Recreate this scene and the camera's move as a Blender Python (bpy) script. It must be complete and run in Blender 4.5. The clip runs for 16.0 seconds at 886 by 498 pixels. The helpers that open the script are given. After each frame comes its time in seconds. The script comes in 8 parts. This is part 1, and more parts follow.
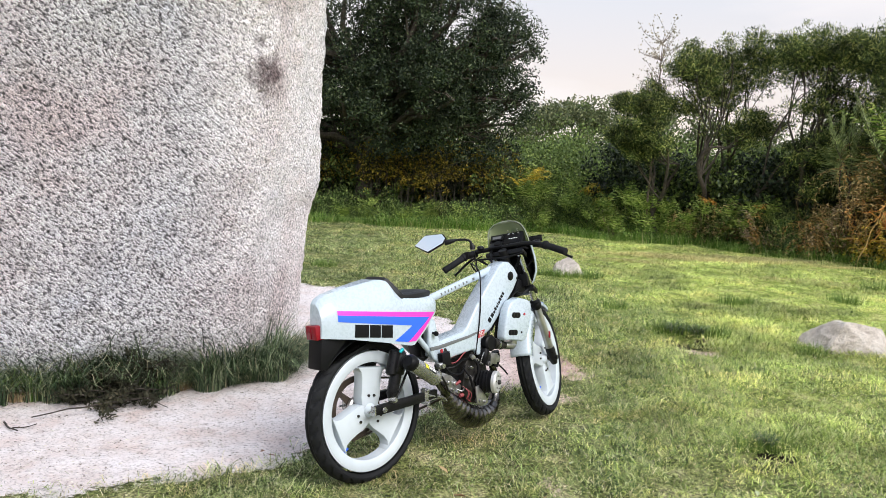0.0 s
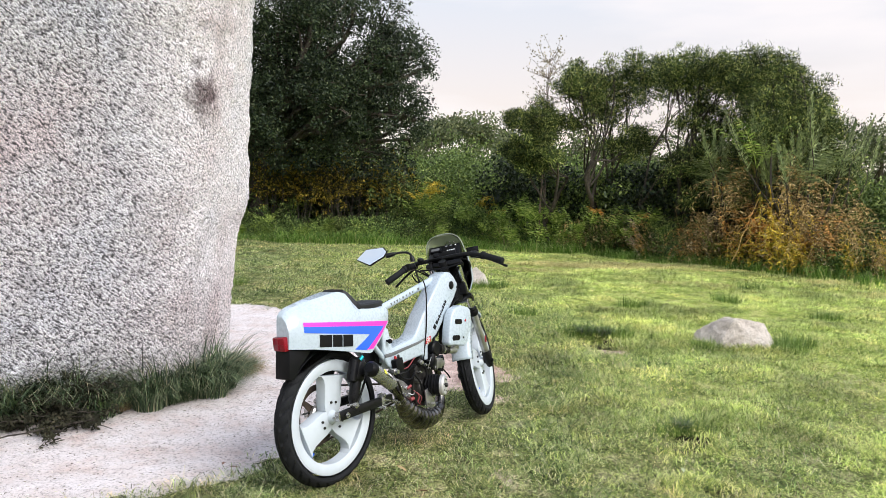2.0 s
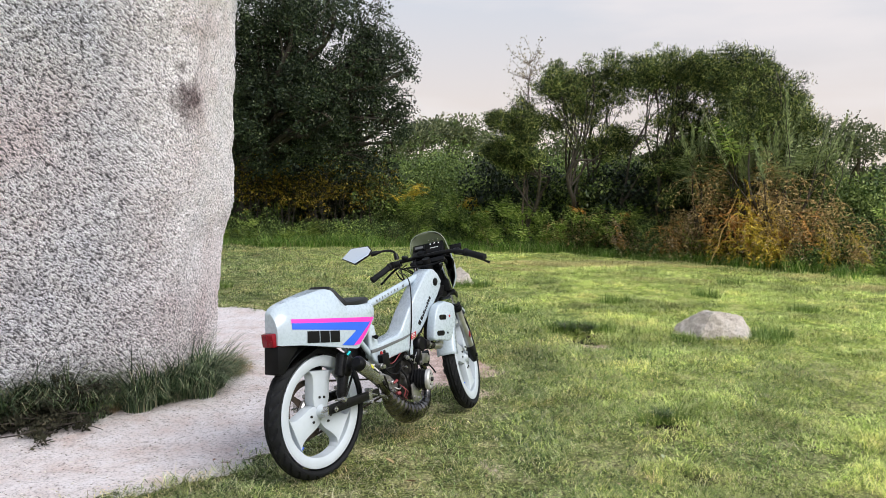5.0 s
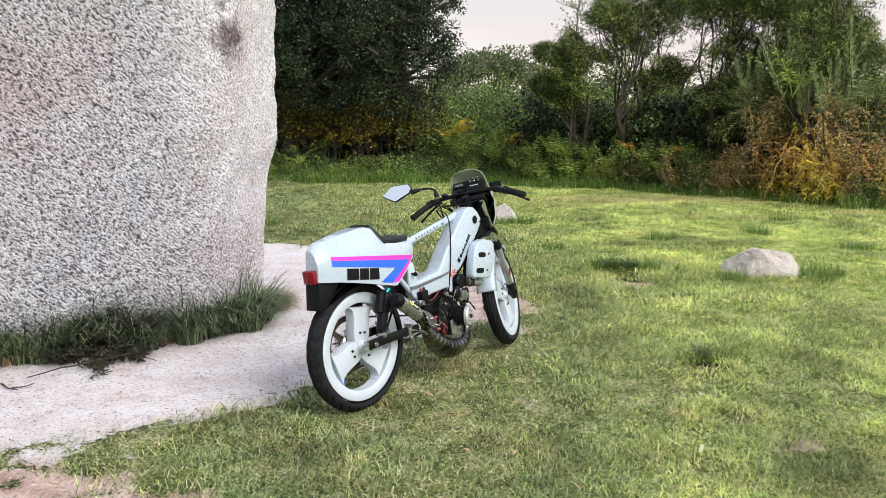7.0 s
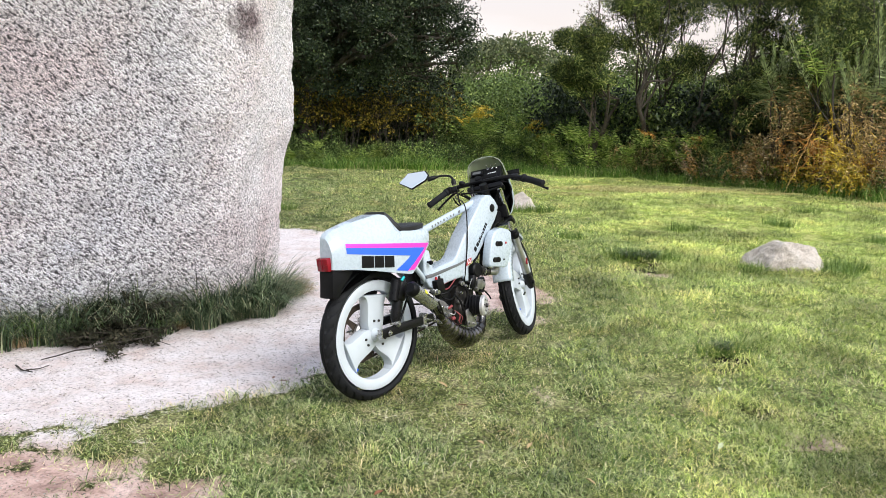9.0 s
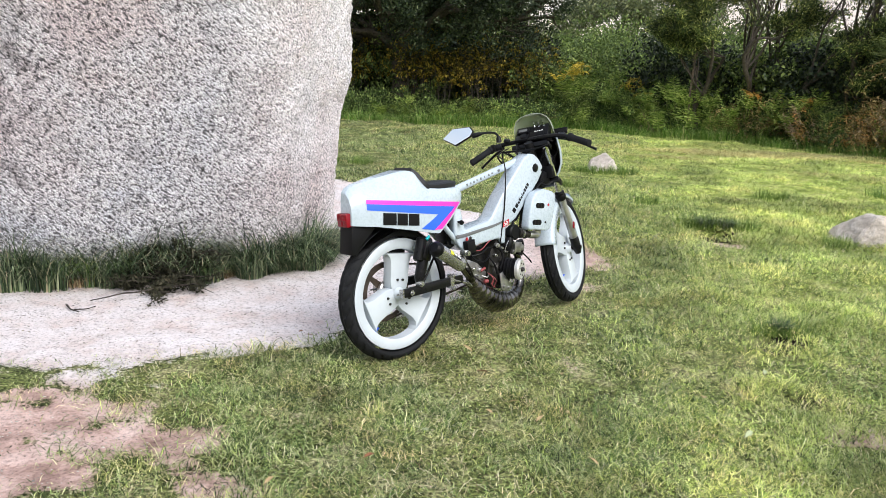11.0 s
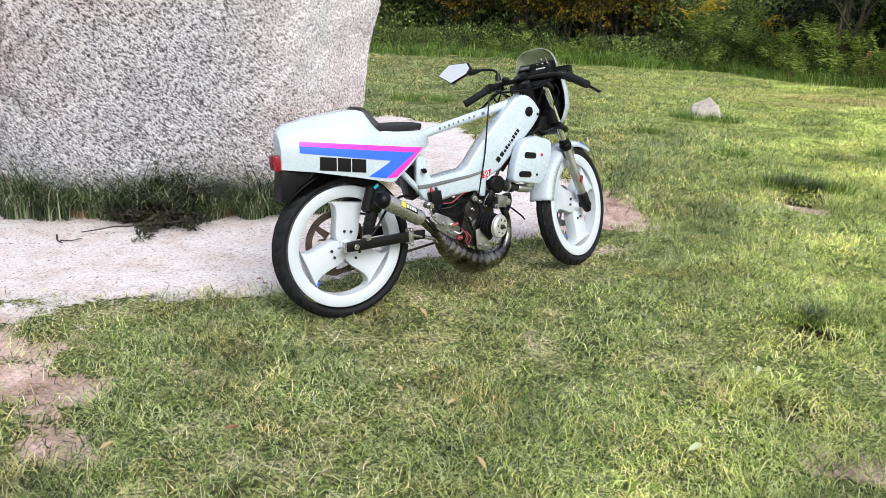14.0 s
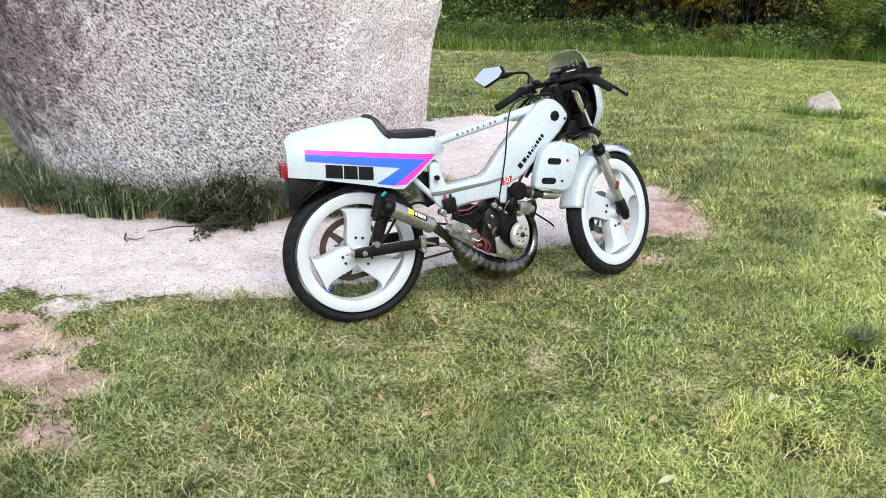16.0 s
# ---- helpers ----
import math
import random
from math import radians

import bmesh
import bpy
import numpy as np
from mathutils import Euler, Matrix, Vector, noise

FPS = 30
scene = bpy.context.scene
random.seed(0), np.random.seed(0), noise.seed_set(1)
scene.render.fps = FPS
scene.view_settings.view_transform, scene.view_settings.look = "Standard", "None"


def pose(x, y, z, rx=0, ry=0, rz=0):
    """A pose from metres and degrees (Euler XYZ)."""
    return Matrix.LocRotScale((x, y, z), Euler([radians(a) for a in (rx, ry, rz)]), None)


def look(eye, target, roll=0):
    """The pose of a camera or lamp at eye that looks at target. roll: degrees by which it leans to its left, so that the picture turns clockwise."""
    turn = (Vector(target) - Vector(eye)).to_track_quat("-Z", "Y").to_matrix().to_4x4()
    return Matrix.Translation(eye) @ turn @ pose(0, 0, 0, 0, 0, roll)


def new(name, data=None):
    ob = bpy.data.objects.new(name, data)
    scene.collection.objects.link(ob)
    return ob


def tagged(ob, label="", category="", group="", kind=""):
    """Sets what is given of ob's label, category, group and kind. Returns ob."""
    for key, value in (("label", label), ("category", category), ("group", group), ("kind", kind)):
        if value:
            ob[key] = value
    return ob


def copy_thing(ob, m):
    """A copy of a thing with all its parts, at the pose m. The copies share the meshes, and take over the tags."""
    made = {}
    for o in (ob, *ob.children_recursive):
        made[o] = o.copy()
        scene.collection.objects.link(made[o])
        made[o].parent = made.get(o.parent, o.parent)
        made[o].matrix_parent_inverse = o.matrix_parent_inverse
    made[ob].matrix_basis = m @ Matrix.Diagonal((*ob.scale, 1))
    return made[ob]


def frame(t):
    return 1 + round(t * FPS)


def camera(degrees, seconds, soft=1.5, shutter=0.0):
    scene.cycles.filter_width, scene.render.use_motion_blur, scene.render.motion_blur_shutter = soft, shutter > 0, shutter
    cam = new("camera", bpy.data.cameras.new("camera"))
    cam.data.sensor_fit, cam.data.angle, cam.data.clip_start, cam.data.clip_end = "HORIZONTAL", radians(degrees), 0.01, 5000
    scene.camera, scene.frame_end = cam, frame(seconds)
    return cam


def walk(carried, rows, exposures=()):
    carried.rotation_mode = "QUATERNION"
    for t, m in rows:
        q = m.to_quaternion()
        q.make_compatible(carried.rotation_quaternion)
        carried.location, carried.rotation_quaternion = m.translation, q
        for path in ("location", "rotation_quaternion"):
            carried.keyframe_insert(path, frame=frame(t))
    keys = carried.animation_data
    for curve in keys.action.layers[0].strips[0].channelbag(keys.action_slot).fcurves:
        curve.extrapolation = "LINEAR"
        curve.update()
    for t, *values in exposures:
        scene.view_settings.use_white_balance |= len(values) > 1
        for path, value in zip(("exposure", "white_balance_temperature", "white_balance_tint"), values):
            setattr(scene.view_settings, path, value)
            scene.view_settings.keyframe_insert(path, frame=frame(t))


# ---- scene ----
cam = camera(60.6, 16.0, 0.5)
PATH = [
    (0, (0.172, -0.04, 1.218), (0.039, 1.947, 1.036), 3.0),
    (0.5, (0.071, -0.008, 1.213), (0.008, 1.983, 1.028), 2.8),
    (1, (0.032, -0.056, 1.21), (0.046, 1.934, 1.02), 2.6),
    (1.5, (-0.043, -0.15, 1.211), (0.052, 1.839, 1.032), 2.3),
    (2, (-0.097, -0.261, 1.215), (0.064, 1.728, 1.083), 2.1),
    (2.5, (-0.121, -0.311, 1.223), (0.093, 1.677, 1.16), 2.0),
    (3, (-0.132, -0.339, 1.261), (0.128, 1.644, 1.286), 2.0),
    (3.5, (-0.137, -0.346, 1.269), (0.148, 1.632, 1.342), 2.0),
    (4, (-0.136, -0.352, 1.262), (0.146, 1.627, 1.319), 2.0),
    (4.5, (-0.136, -0.365, 1.226), (0.118, 1.619, 1.212), 1.7),
    (5, (-0.099, -0.349, 1.194), (0.103, 1.637, 1.07), 1.2),
    (5.2, (-0.074, -0.339, 1.192), (0.104, 1.646, 1.022), 1.0),
    (7.5, (-0.057, -0.367, 1.211), (0.015, 1.61, 0.914), 1.0),
    (8, (-0.055, -0.351, 1.21), (0.015, 1.625, 0.911), 1.2),
    (8.5, (-0.061, -0.332, 1.207), (0.001, 1.643, 0.897), 1.3),
    (9, (-0.054, -0.309, 1.206), (-0.019, 1.664, 0.876), 1.5),
    (9.5, (-0.029, -0.286, 1.211), (-0.038, 1.682, 0.853), 1.7),
    (10, (0.05, -0.266, 1.203), (-0.028, 1.694, 0.811), 2.1),
    (10.2, (0.088, -0.265, 1.195), (-0.02, 1.691, 0.793), 2.1),
    (12.3, (0.549, 0.035, 1.216), (0.176, 1.933, 0.706), 2.3),
    (12.5, (0.598, 0.043, 1.214), (0.206, 1.935, 0.699), 2.0),
    (13, (0.685, 0.062, 1.201), (0.247, 1.935, 0.657), 2.0),
    (13.5, (0.772, 0.171, 1.192), (0.276, 2.02, 0.612), 2.5),
    (14, (0.894, 0.331, 1.197), (0.334, 2.15, 0.583), 2.9),
    (14.5, (1.056, 0.438, 1.224), (0.396, 2.215, 0.589), 2.9),
    (15, (1.223, 0.508, 1.247), (0.47, 2.246, 0.604), 2.4),
    (15.5, (1.288, 0.544, 1.249), (0.46, 2.247, 0.605), 1.6),
    (16, (1.314, 0.558, 1.25), (0.431, 2.236, 0.612), 0.7),
]
walk(cam, [(t, look(eye, target, roll)) for t, eye, target, roll in PATH], [(0, -0.13), (2, -0.11), (3, -0.16), (4, -0.30), (5, -0.36), (7.5, -0.13), (9, -0.07), (16, -0.07)])

# ---- daylight: soft evening sky, low veiled sun behind the walker ----
SUN_TURN, SUN_HEIGHT = 138.0, 42.0
world = bpy.data.worlds.new("world")
scene.world = world
world.use_nodes = True
wn = world.node_tree
wn.nodes.clear()
sky = wn.nodes.new("ShaderNodeTexSky")
sky.sky_type = "NISHITA"
sky.sun_disc = False
sky.sun_elevation, sky.sun_rotation = radians(SUN_HEIGHT), radians(SUN_TURN)
sky.air_density, sky.dust_density, sky.ozone_density = 1.0, 3.0, 1.0
backdrop = wn.nodes.new("ShaderNodeBackground")
backdrop.inputs["Strength"].default_value = 0.134
wout = wn.nodes.new("ShaderNodeOutputWorld")
# thin evening haze over the clear sky
haze = wn.nodes.new("ShaderNodeMix")
haze.data_type = "RGBA"
haze.inputs[0].default_value = 0.82
where = wn.nodes.new("ShaderNodeTexCoord")
height = wn.nodes.new("ShaderNodeSeparateXYZ")
wn.links.new(where.outputs["Generated"], height.inputs[0])
tone = wn.nodes.new("ShaderNodeValToRGB")
while len(tone.color_ramp.elements) < 4:
    tone.color_ramp.elements.new(0.5)
for el, (at, col) in zip(tone.color_ramp.elements, ((0.0, (1.0, 0.85, 0.77)), (0.13, (1.0, 0.90, 0.86)), (0.33, (0.76, 0.86, 1.0)), (1.0, (0.50, 0.67, 0.95)))):
    el.position, el.color = at, (*col, 1)
wn.links.new(height.outputs[2], tone.inputs[0])
lift = wn.nodes.new("ShaderNodeVectorMath")
lift.operation = "SCALE"
lift.inputs["Scale"].default_value = 8.8
wn.links.new(tone.outputs[0], lift.inputs[0])
streak = wn.nodes.new("ShaderNodeMapping")
streak.inputs["Scale"].default_value = (1.0, 1.0, 4.5)
wn.links.new(where.outputs["Generated"], streak.inputs[0])
puff = wn.nodes.new("ShaderNodeTexNoise")
puff.inputs["Scale"].default_value, puff.inputs["Detail"].default_value = 3.0, 5.0
wn.links.new(streak.outputs[0], puff.inputs["Vector"])
thin = wn.nodes.new("ShaderNodeMapRange")
thin.inputs["From Min"].default_value, thin.inputs["From Max"].default_value, thin.inputs["To Max"].default_value = 0.46, 0.68, 0.75
wn.links.new(puff.outputs[0], thin.inputs["Value"])
cloud = wn.nodes.new("ShaderNodeMix")
cloud.data_type = "RGBA"
cloud.inputs[7].default_value = (9.8, 9.1, 9.0, 1)
wn.links.new(thin.outputs[0], cloud.inputs[0])
wn.links.new(lift.outputs[0], cloud.inputs[6])
wn.links.new(cloud.outputs[2], haze.inputs[7])
wn.links.new(sky.outputs[0], haze.inputs[6])
wn.links.new(haze.outputs[2], backdrop.inputs[0])
wn.links.new(backdrop.outputs[0], wout.inputs[0])

sun_data = bpy.data.lights.new("sun", "SUN")
sun_data.energy, sun_data.angle, sun_data.color = 4.0, radians(34), (1.0, 0.985, 0.955)
sun = new("sun", sun_data)
a, e = radians(SUN_TURN), radians(SUN_HEIGHT)
sun.matrix_world = look((0, 0, 30), Vector((0, 0, 30)) - Vector((math.sin(a) * math.cos(e), math.cos(a) * math.cos(e), math.sin(e))))

# ---- materials ----
def node_material(name):
    m = bpy.data.materials.new(name)
    m.use_nodes = True
    nt = m.node_tree
    nt.nodes.clear()
    out = nt.nodes.new("ShaderNodeOutputMaterial")
    bsdf = nt.nodes.new("ShaderNodeBsdfPrincipled")
    nt.links.new(bsdf.outputs[0], out.inputs[0])
    return m, nt, bsdf, out


def ramp(nt, source, stops):
    r = nt.nodes.new("ShaderNodeValToRGB")
    el = r.color_ramp.elements
    while len(el) < len(stops):
        el.new(0.5)
    for e, (p, c) in zip(el, stops):
        e.position, e.color = p, (*c, 1)
    nt.links.new(source, r.inputs[0])
    return r.outputs[0]


def noise_tex(nt, scale, detail=4.0, rough=0.6, coords=None):
    n = nt.nodes.new("ShaderNodeTexNoise")
    n.inputs["Scale"].default_value, n.inputs["Detail"].default_value, n.inputs["Roughness"].default_value = scale, detail, rough
    if coords is None:
        tc = nt.nodes.new("ShaderNodeTexCoord")
        coords = tc.outputs["Object"]
    nt.links.new(coords, n.inputs["Vector"])
    return n.outputs[0]


def mix(nt, fac, one, two, kind="MIX"):
    m = nt.nodes.new("ShaderNodeMix")
    m.data_type, m.blend_type = "RGBA", kind
    for socket, value in ((m.inputs[0], fac), (m.inputs[6], one), (m.inputs[7], two)):
        if isinstance(value, (int, float)):
            socket.default_value = value
        elif isinstance(value, tuple):
            socket.default_value = (*value, 1)
        else:
            nt.links.new(value, socket)
    return m.outputs[2]


def math_node(nt, op, one, two=0.0):
    m = nt.nodes.new("ShaderNodeMath")
    m.operation = op
    for socket, value in ((m.inputs[0], one), (m.inputs[1], two)):
        if isinstance(value, (int, float)):
            socket.default_value = value
        else:
            nt.links.new(value, socket)
    return m.outputs[0]


def bump(nt, bsdf, height, strength, distance):
    b = nt.nodes.new("ShaderNodeBump")
    b.inputs["Strength"].default_value, b.inputs["Distance"].default_value = strength, distance
    nt.links.new(height, b.inputs["Height"])
    nt.links.new(b.outputs[0], bsdf.inputs["Normal"])


def plain(name, colour, rough=0.5, metal=0.0, vary=0.06, grain=60.0, coat=0.0, relief=0.0, shine=0.5):
    """A painted, plastic, rubber or metal surface with slight dirt and grain."""
    m, nt, bsdf, out = node_material(name)
    big = noise_tex(nt, 7.0, 5, 0.65)
    dark = tuple(c * (1 - vary * 2.2) for c in colour)
    light = tuple(min(1.0, c * (1 + vary)) for c in colour)
    col = ramp(nt, big, ((0.3, dark), (0.62, light)))
    nt.links.new(col, bsdf.inputs["Base Color"])
    fine = noise_tex(nt, grain, 3, 0.6)
    r = nt.nodes.new("ShaderNodeMapRange")
    r.inputs["To Min"].default_value, r.inputs["To Max"].default_value = max(0.03, rough - 0.1), min(1, rough + 0.1)
    nt.links.new(fine, r.inputs["Value"])
    nt.links.new(r.outputs[0], bsdf.inputs["Roughness"])
    bsdf.inputs["Metallic"].default_value = metal
    bsdf.inputs["Specular IOR Level"].default_value = shine
    bsdf.inputs["Coat Weight"].default_value = coat
    bsdf.inputs["Coat Roughness"].default_value = 0.08
    if relief:
        bump(nt, bsdf, fine, 0.4, relief)
    return m


def foliage(name, stops, rough=0.5, through_light=0.3, gloss=0.3, patch_scale=0.9, low=0.6, high=1.25, tint=None):
    """Leaves: each leaf takes its own tone, patches of the crown differ, and some light passes through."""
    m, nt, bsdf, out = node_material(name)
    geo = nt.nodes.new("ShaderNodeNewGeometry")
    col = ramp(nt, geo.outputs["Random Per Island"], stops)
    tc = nt.nodes.new("ShaderNodeTexCoord")
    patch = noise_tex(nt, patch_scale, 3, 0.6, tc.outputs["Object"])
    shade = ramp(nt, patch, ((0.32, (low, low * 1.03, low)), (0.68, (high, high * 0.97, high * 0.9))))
    if tint:
        dry = noise_tex(nt, 2.3, 5, 0.7, tc.outputs["Object"])
        col = mix(nt, ramp(nt, dry, ((0.47, (0, 0, 0)), (0.66, (0.85, 0.85, 0.85)))), col, mix(nt, 1.0, col, tint, "MULTIPLY"))
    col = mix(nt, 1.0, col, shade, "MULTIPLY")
    nt.links.new(col, bsdf.inputs["Base Color"])
    bsdf.inputs["Roughness"].default_value = rough
    bsdf.inputs["Specular IOR Level"].default_value = gloss
    tr = nt.nodes.new("ShaderNodeBsdfTranslucent")
    nt.links.new(col, tr.inputs[0])
    ms = nt.nodes.new("ShaderNodeMixShader")
    ms.inputs[0].default_value = through_light
    nt.links.new(bsdf.outputs[0], ms.inputs[1])
    nt.links.new(tr.outputs[0], ms.inputs[2])
    nt.links.new(ms.outputs[0], out.inputs[0])
    return m


def bark(name, dark, light):
    m, nt, bsdf, out = node_material(name)
    n = noise_tex(nt, 18.0, 6, 0.7)
    nt.links.new(ramp(nt, n, ((0.35, dark), (0.65, light))), bsdf.inputs["Base Color"])
    bsdf.inputs["Roughness"].default_value = 0.9
    bump(nt, bsdf, n, 0.8, 0.02)
    return m


def granite():
    m, nt, bsdf, out = node_material("rough_granite")
    tc = nt.nodes.new("ShaderNodeTexCoord")
    co = tc.outputs["Object"]
    broad = noise_tex(nt, 1.1, 4, 0.6, co)
    # the pecked dints run slantwise down the face
    tilted = nt.nodes.new("ShaderNodeMapping")
    tilted.inputs["Rotation"].default_value = (0, radians(-38), 0)
    nt.links.new(co, tilted.inputs[0])
    slant = nt.nodes.new("ShaderNodeMapping")
    slant.inputs["Scale"].default_value = (0.48, 0.8, 1.0)
    nt.links.new(tilted.outputs[0], slant.inputs[0])
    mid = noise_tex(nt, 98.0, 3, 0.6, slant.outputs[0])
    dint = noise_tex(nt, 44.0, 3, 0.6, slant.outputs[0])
    fine = noise_tex(nt, 190.0, 3, 0.7, co)
    grain = nt.nodes.new("ShaderNodeTexVoronoi")
    grain.inputs["Scale"].default_value = 95.0
    nt.links.new(co, grain.inputs["Vector"])
    sep = nt.nodes.new("ShaderNodeSeparateXYZ")
    nt.links.new(co, sep.inputs[0])
    # the flank towards the path is worn smoother; its colour is made paler too
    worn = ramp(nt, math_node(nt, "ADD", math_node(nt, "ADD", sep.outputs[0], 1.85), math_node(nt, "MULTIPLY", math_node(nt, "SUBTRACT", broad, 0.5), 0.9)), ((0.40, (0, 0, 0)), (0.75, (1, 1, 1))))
    base = ramp(nt, broad, ((0.32, (0.82, 0.715, 0.725)), (0.45, (0.90, 0.855, 0.875)), (0.55, (0.88, 0.86, 0.885)), (0.68, (0.79, 0.80, 0.87))))
    crystals = ramp(nt, fine, ((0.34, (0.30, 0.29, 0.29)), (0.45, (0.85, 0.84, 0.84)), (0.58, (1.1, 1.09, 1.09)), (0.70, (1.4, 1.38, 1.38))))
    col = mix(nt, 0.85, base, crystals, "MULTIPLY")
    # the shade in the pits and dints is put into the colour as well
    pit_shade = ramp(nt, mid, ((0.40, (0.05, 0.045, 0.05)), (0.455, (0.74, 0.73, 0.75)), (0.52, (1.05, 1.05, 1.06)), (0.62, (1.26, 1.26, 1.26))))
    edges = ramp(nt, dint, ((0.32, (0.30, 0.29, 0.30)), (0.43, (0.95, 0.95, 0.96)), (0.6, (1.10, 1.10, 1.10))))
    rough_col = mix(nt, 0.9, mix(nt, 0.9, col, pit_shade, "MULTIPLY"), edges, "MULTIPLY")
    smooth_col = mix(nt, 0.35, mix(nt, 0.62, col, pit_shade, "MULTIPLY"), (1.18, 1.11, 1.09), "MULTIPLY")
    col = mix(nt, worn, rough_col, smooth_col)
    # dark lichen blots, one round and one tall, with frayed rims; broad darker patches to the left
    wob = noise_tex(nt, 9.0, 6, 0.75, co)
    for place, size, dark in (((-1.13, 4.04, 1.735), 0.17, 0.85), ((-1.15, 4.0, 1.90), 0.06, 0.5), ((-1.83, 3.63, 0.72), 0.12, 0.2), ((-2.45, 3.45, 1.35), 0.22, 0.25), ((-2.95, 3.35, 0.95), 0.7, 0.75), ((-3.05, 3.3, 1.55), 0.6, 0.75), ((-3.5, 3.5, 0.6), 0.6, 0.6)):
        d = nt.nodes.new("ShaderNodeVectorMath")
        d.operation = "DISTANCE"
        nt.links.new(co, d.inputs[0])
        d.inputs[1].default_value = place
        v = math_node(nt, "DIVIDE", d.outputs["Value"], size)
        v = math_node(nt, "ADD", v, math_node(nt, "MULTIPLY", math_node(nt, "SUBTRACT", wob, 0.5), 3.2))
        f = ramp(nt, v, ((0.35, (dark * 1.15, dark * 1.15, dark * 1.15)), (1.0, (0, 0, 0))))
        col = mix(nt, f, col, mix(nt, 1.0, col, (0.24, 0.20, 0.205), "MULTIPLY"))
    # grey-black weathering high on the stone
    high = math_node(nt, "ADD", sep.outputs[2], math_node(nt, "MULTIPLY", broad, 1.2))
    f = ramp(nt, math_node(nt, "SUBTRACT", high, 2.9), ((0.0, (0, 0, 0)), (0.7, (1, 1, 1))))
    col = mix(nt, math_node(nt, "MULTIPLY", f, mid), col, (0.09, 0.085, 0.075))
    nt.links.new(col, bsdf.inputs["Base Color"])
    bsdf.inputs["Roughness"].default_value = 0.85
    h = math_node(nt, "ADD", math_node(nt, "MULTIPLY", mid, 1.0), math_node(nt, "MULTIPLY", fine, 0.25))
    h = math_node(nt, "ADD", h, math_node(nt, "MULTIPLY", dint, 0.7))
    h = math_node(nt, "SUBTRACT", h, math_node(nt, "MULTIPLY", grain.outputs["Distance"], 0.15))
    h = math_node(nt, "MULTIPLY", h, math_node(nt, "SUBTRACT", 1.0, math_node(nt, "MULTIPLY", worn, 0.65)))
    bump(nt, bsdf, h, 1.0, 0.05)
    return m


def soil_and_turf():
    """The ground sheet: short turf with thatch and bare spots, and a trodden sandy path where its mask says so."""
    m, nt, bsdf, out = node_material("turf_and_sandy_path")
    tc = nt.nodes.new("ShaderNodeTexCoord")
    co = tc.outputs["Object"]
    broad = noise_tex(nt, 0.55, 4, 0.6, co)
    mid = noise_tex(nt, 5.0, 5, 0.65, co)
    fine = noise_tex(nt, 70.0, 4, 0.7, co)
    turf = ramp(nt, mid, ((0.32, (0.06, 0.07, 0.028)), (0.5, (0.17, 0.19, 0.075)), (0.68, (0.46, 0.41, 0.27))))
    turf = mix(nt, 0.7, turf, ramp(nt, broad, ((0.35, (0.75, 0.85, 0.7)), (0.65, (1.25, 1.2, 1.0)))), "MULTIPLY")
    # worn round the path; out on the meadow sunlight is put into a yellower green
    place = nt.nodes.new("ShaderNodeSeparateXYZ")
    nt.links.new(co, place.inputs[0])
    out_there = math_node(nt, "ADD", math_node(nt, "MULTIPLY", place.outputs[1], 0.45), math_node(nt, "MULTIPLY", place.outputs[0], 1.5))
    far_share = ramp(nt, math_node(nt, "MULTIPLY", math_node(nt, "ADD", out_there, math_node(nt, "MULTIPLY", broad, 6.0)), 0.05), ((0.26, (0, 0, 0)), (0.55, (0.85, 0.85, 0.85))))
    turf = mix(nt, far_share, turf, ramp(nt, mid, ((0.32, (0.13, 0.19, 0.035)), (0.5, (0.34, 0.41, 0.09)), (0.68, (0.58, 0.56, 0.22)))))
    turf = mix(nt, 0.95, turf, ramp(nt, fine, ((0.38, (0.15, 0.15, 0.14)), (0.5, (0.8, 0.8, 0.75)), (0.62, (1.8, 1.8, 1.65)))), "MULTIPLY")
    sand = ramp(nt, mid, ((0.3, (0.66, 0.54, 0.51)), (0.5, (0.74, 0.665, 0.66)), (0.75, (0.82, 0.77, 0.785))))
    sand = mix(nt, 0.75, sand, ramp(nt, fine, ((0.36, (0.42, 0.39, 0.38)), (0.45, (0.98, 0.98, 0.98)), (0.7, (1.15, 1.15, 1.15)))), "MULTIPLY")
    crumbs = noise_tex(nt, 24.0, 5, 0.75, co)
    sand = mix(nt, 0.8, sand, ramp(nt, crumbs, ((0.34, (0.68, 0.66, 0.65)), (0.45, (1.0, 1.0, 1.0)), (0.65, (1.06, 1.06, 1.06)))), "MULTIPLY")
    at = nt.nodes.new("ShaderNodeAttribute")
    at.attribute_name = "trodden"
    edge = math_node(nt, "ADD", at.outputs["Fac"], math_node(nt, "MULTIPLY", math_node(nt, "SUBTRACT", mid, 0.5), 1.7))
    edge = math_node(nt, "ADD", edge, math_node(nt, "MULTIPLY", math_node(nt, "SUBTRACT", fine, 0.5), 1.0))
    f = ramp(nt, edge, ((0.42, (0, 0, 0)), (0.58, (1, 1, 1))))
    lo = nt.nodes.new("ShaderNodeAttribute")
    lo.attribute_name = "loam"
    loam = ramp(nt, mid, ((0.3, (0.24, 0.15, 0.125)), (0.48, (0.55, 0.375, 0.325)), (0.7, (0.80, 0.61, 0.56))))
    loam = mix(nt, 0.7, loam, ramp(nt, fine, ((0.36, (0.5, 0.48, 0.46)), (0.5, (1.0, 1.0, 1.0)), (0.7, (1.2, 1.2, 1.2)))), "MULTIPLY")
    sand = mix(nt, lo.outputs["Fac"], sand, loam)
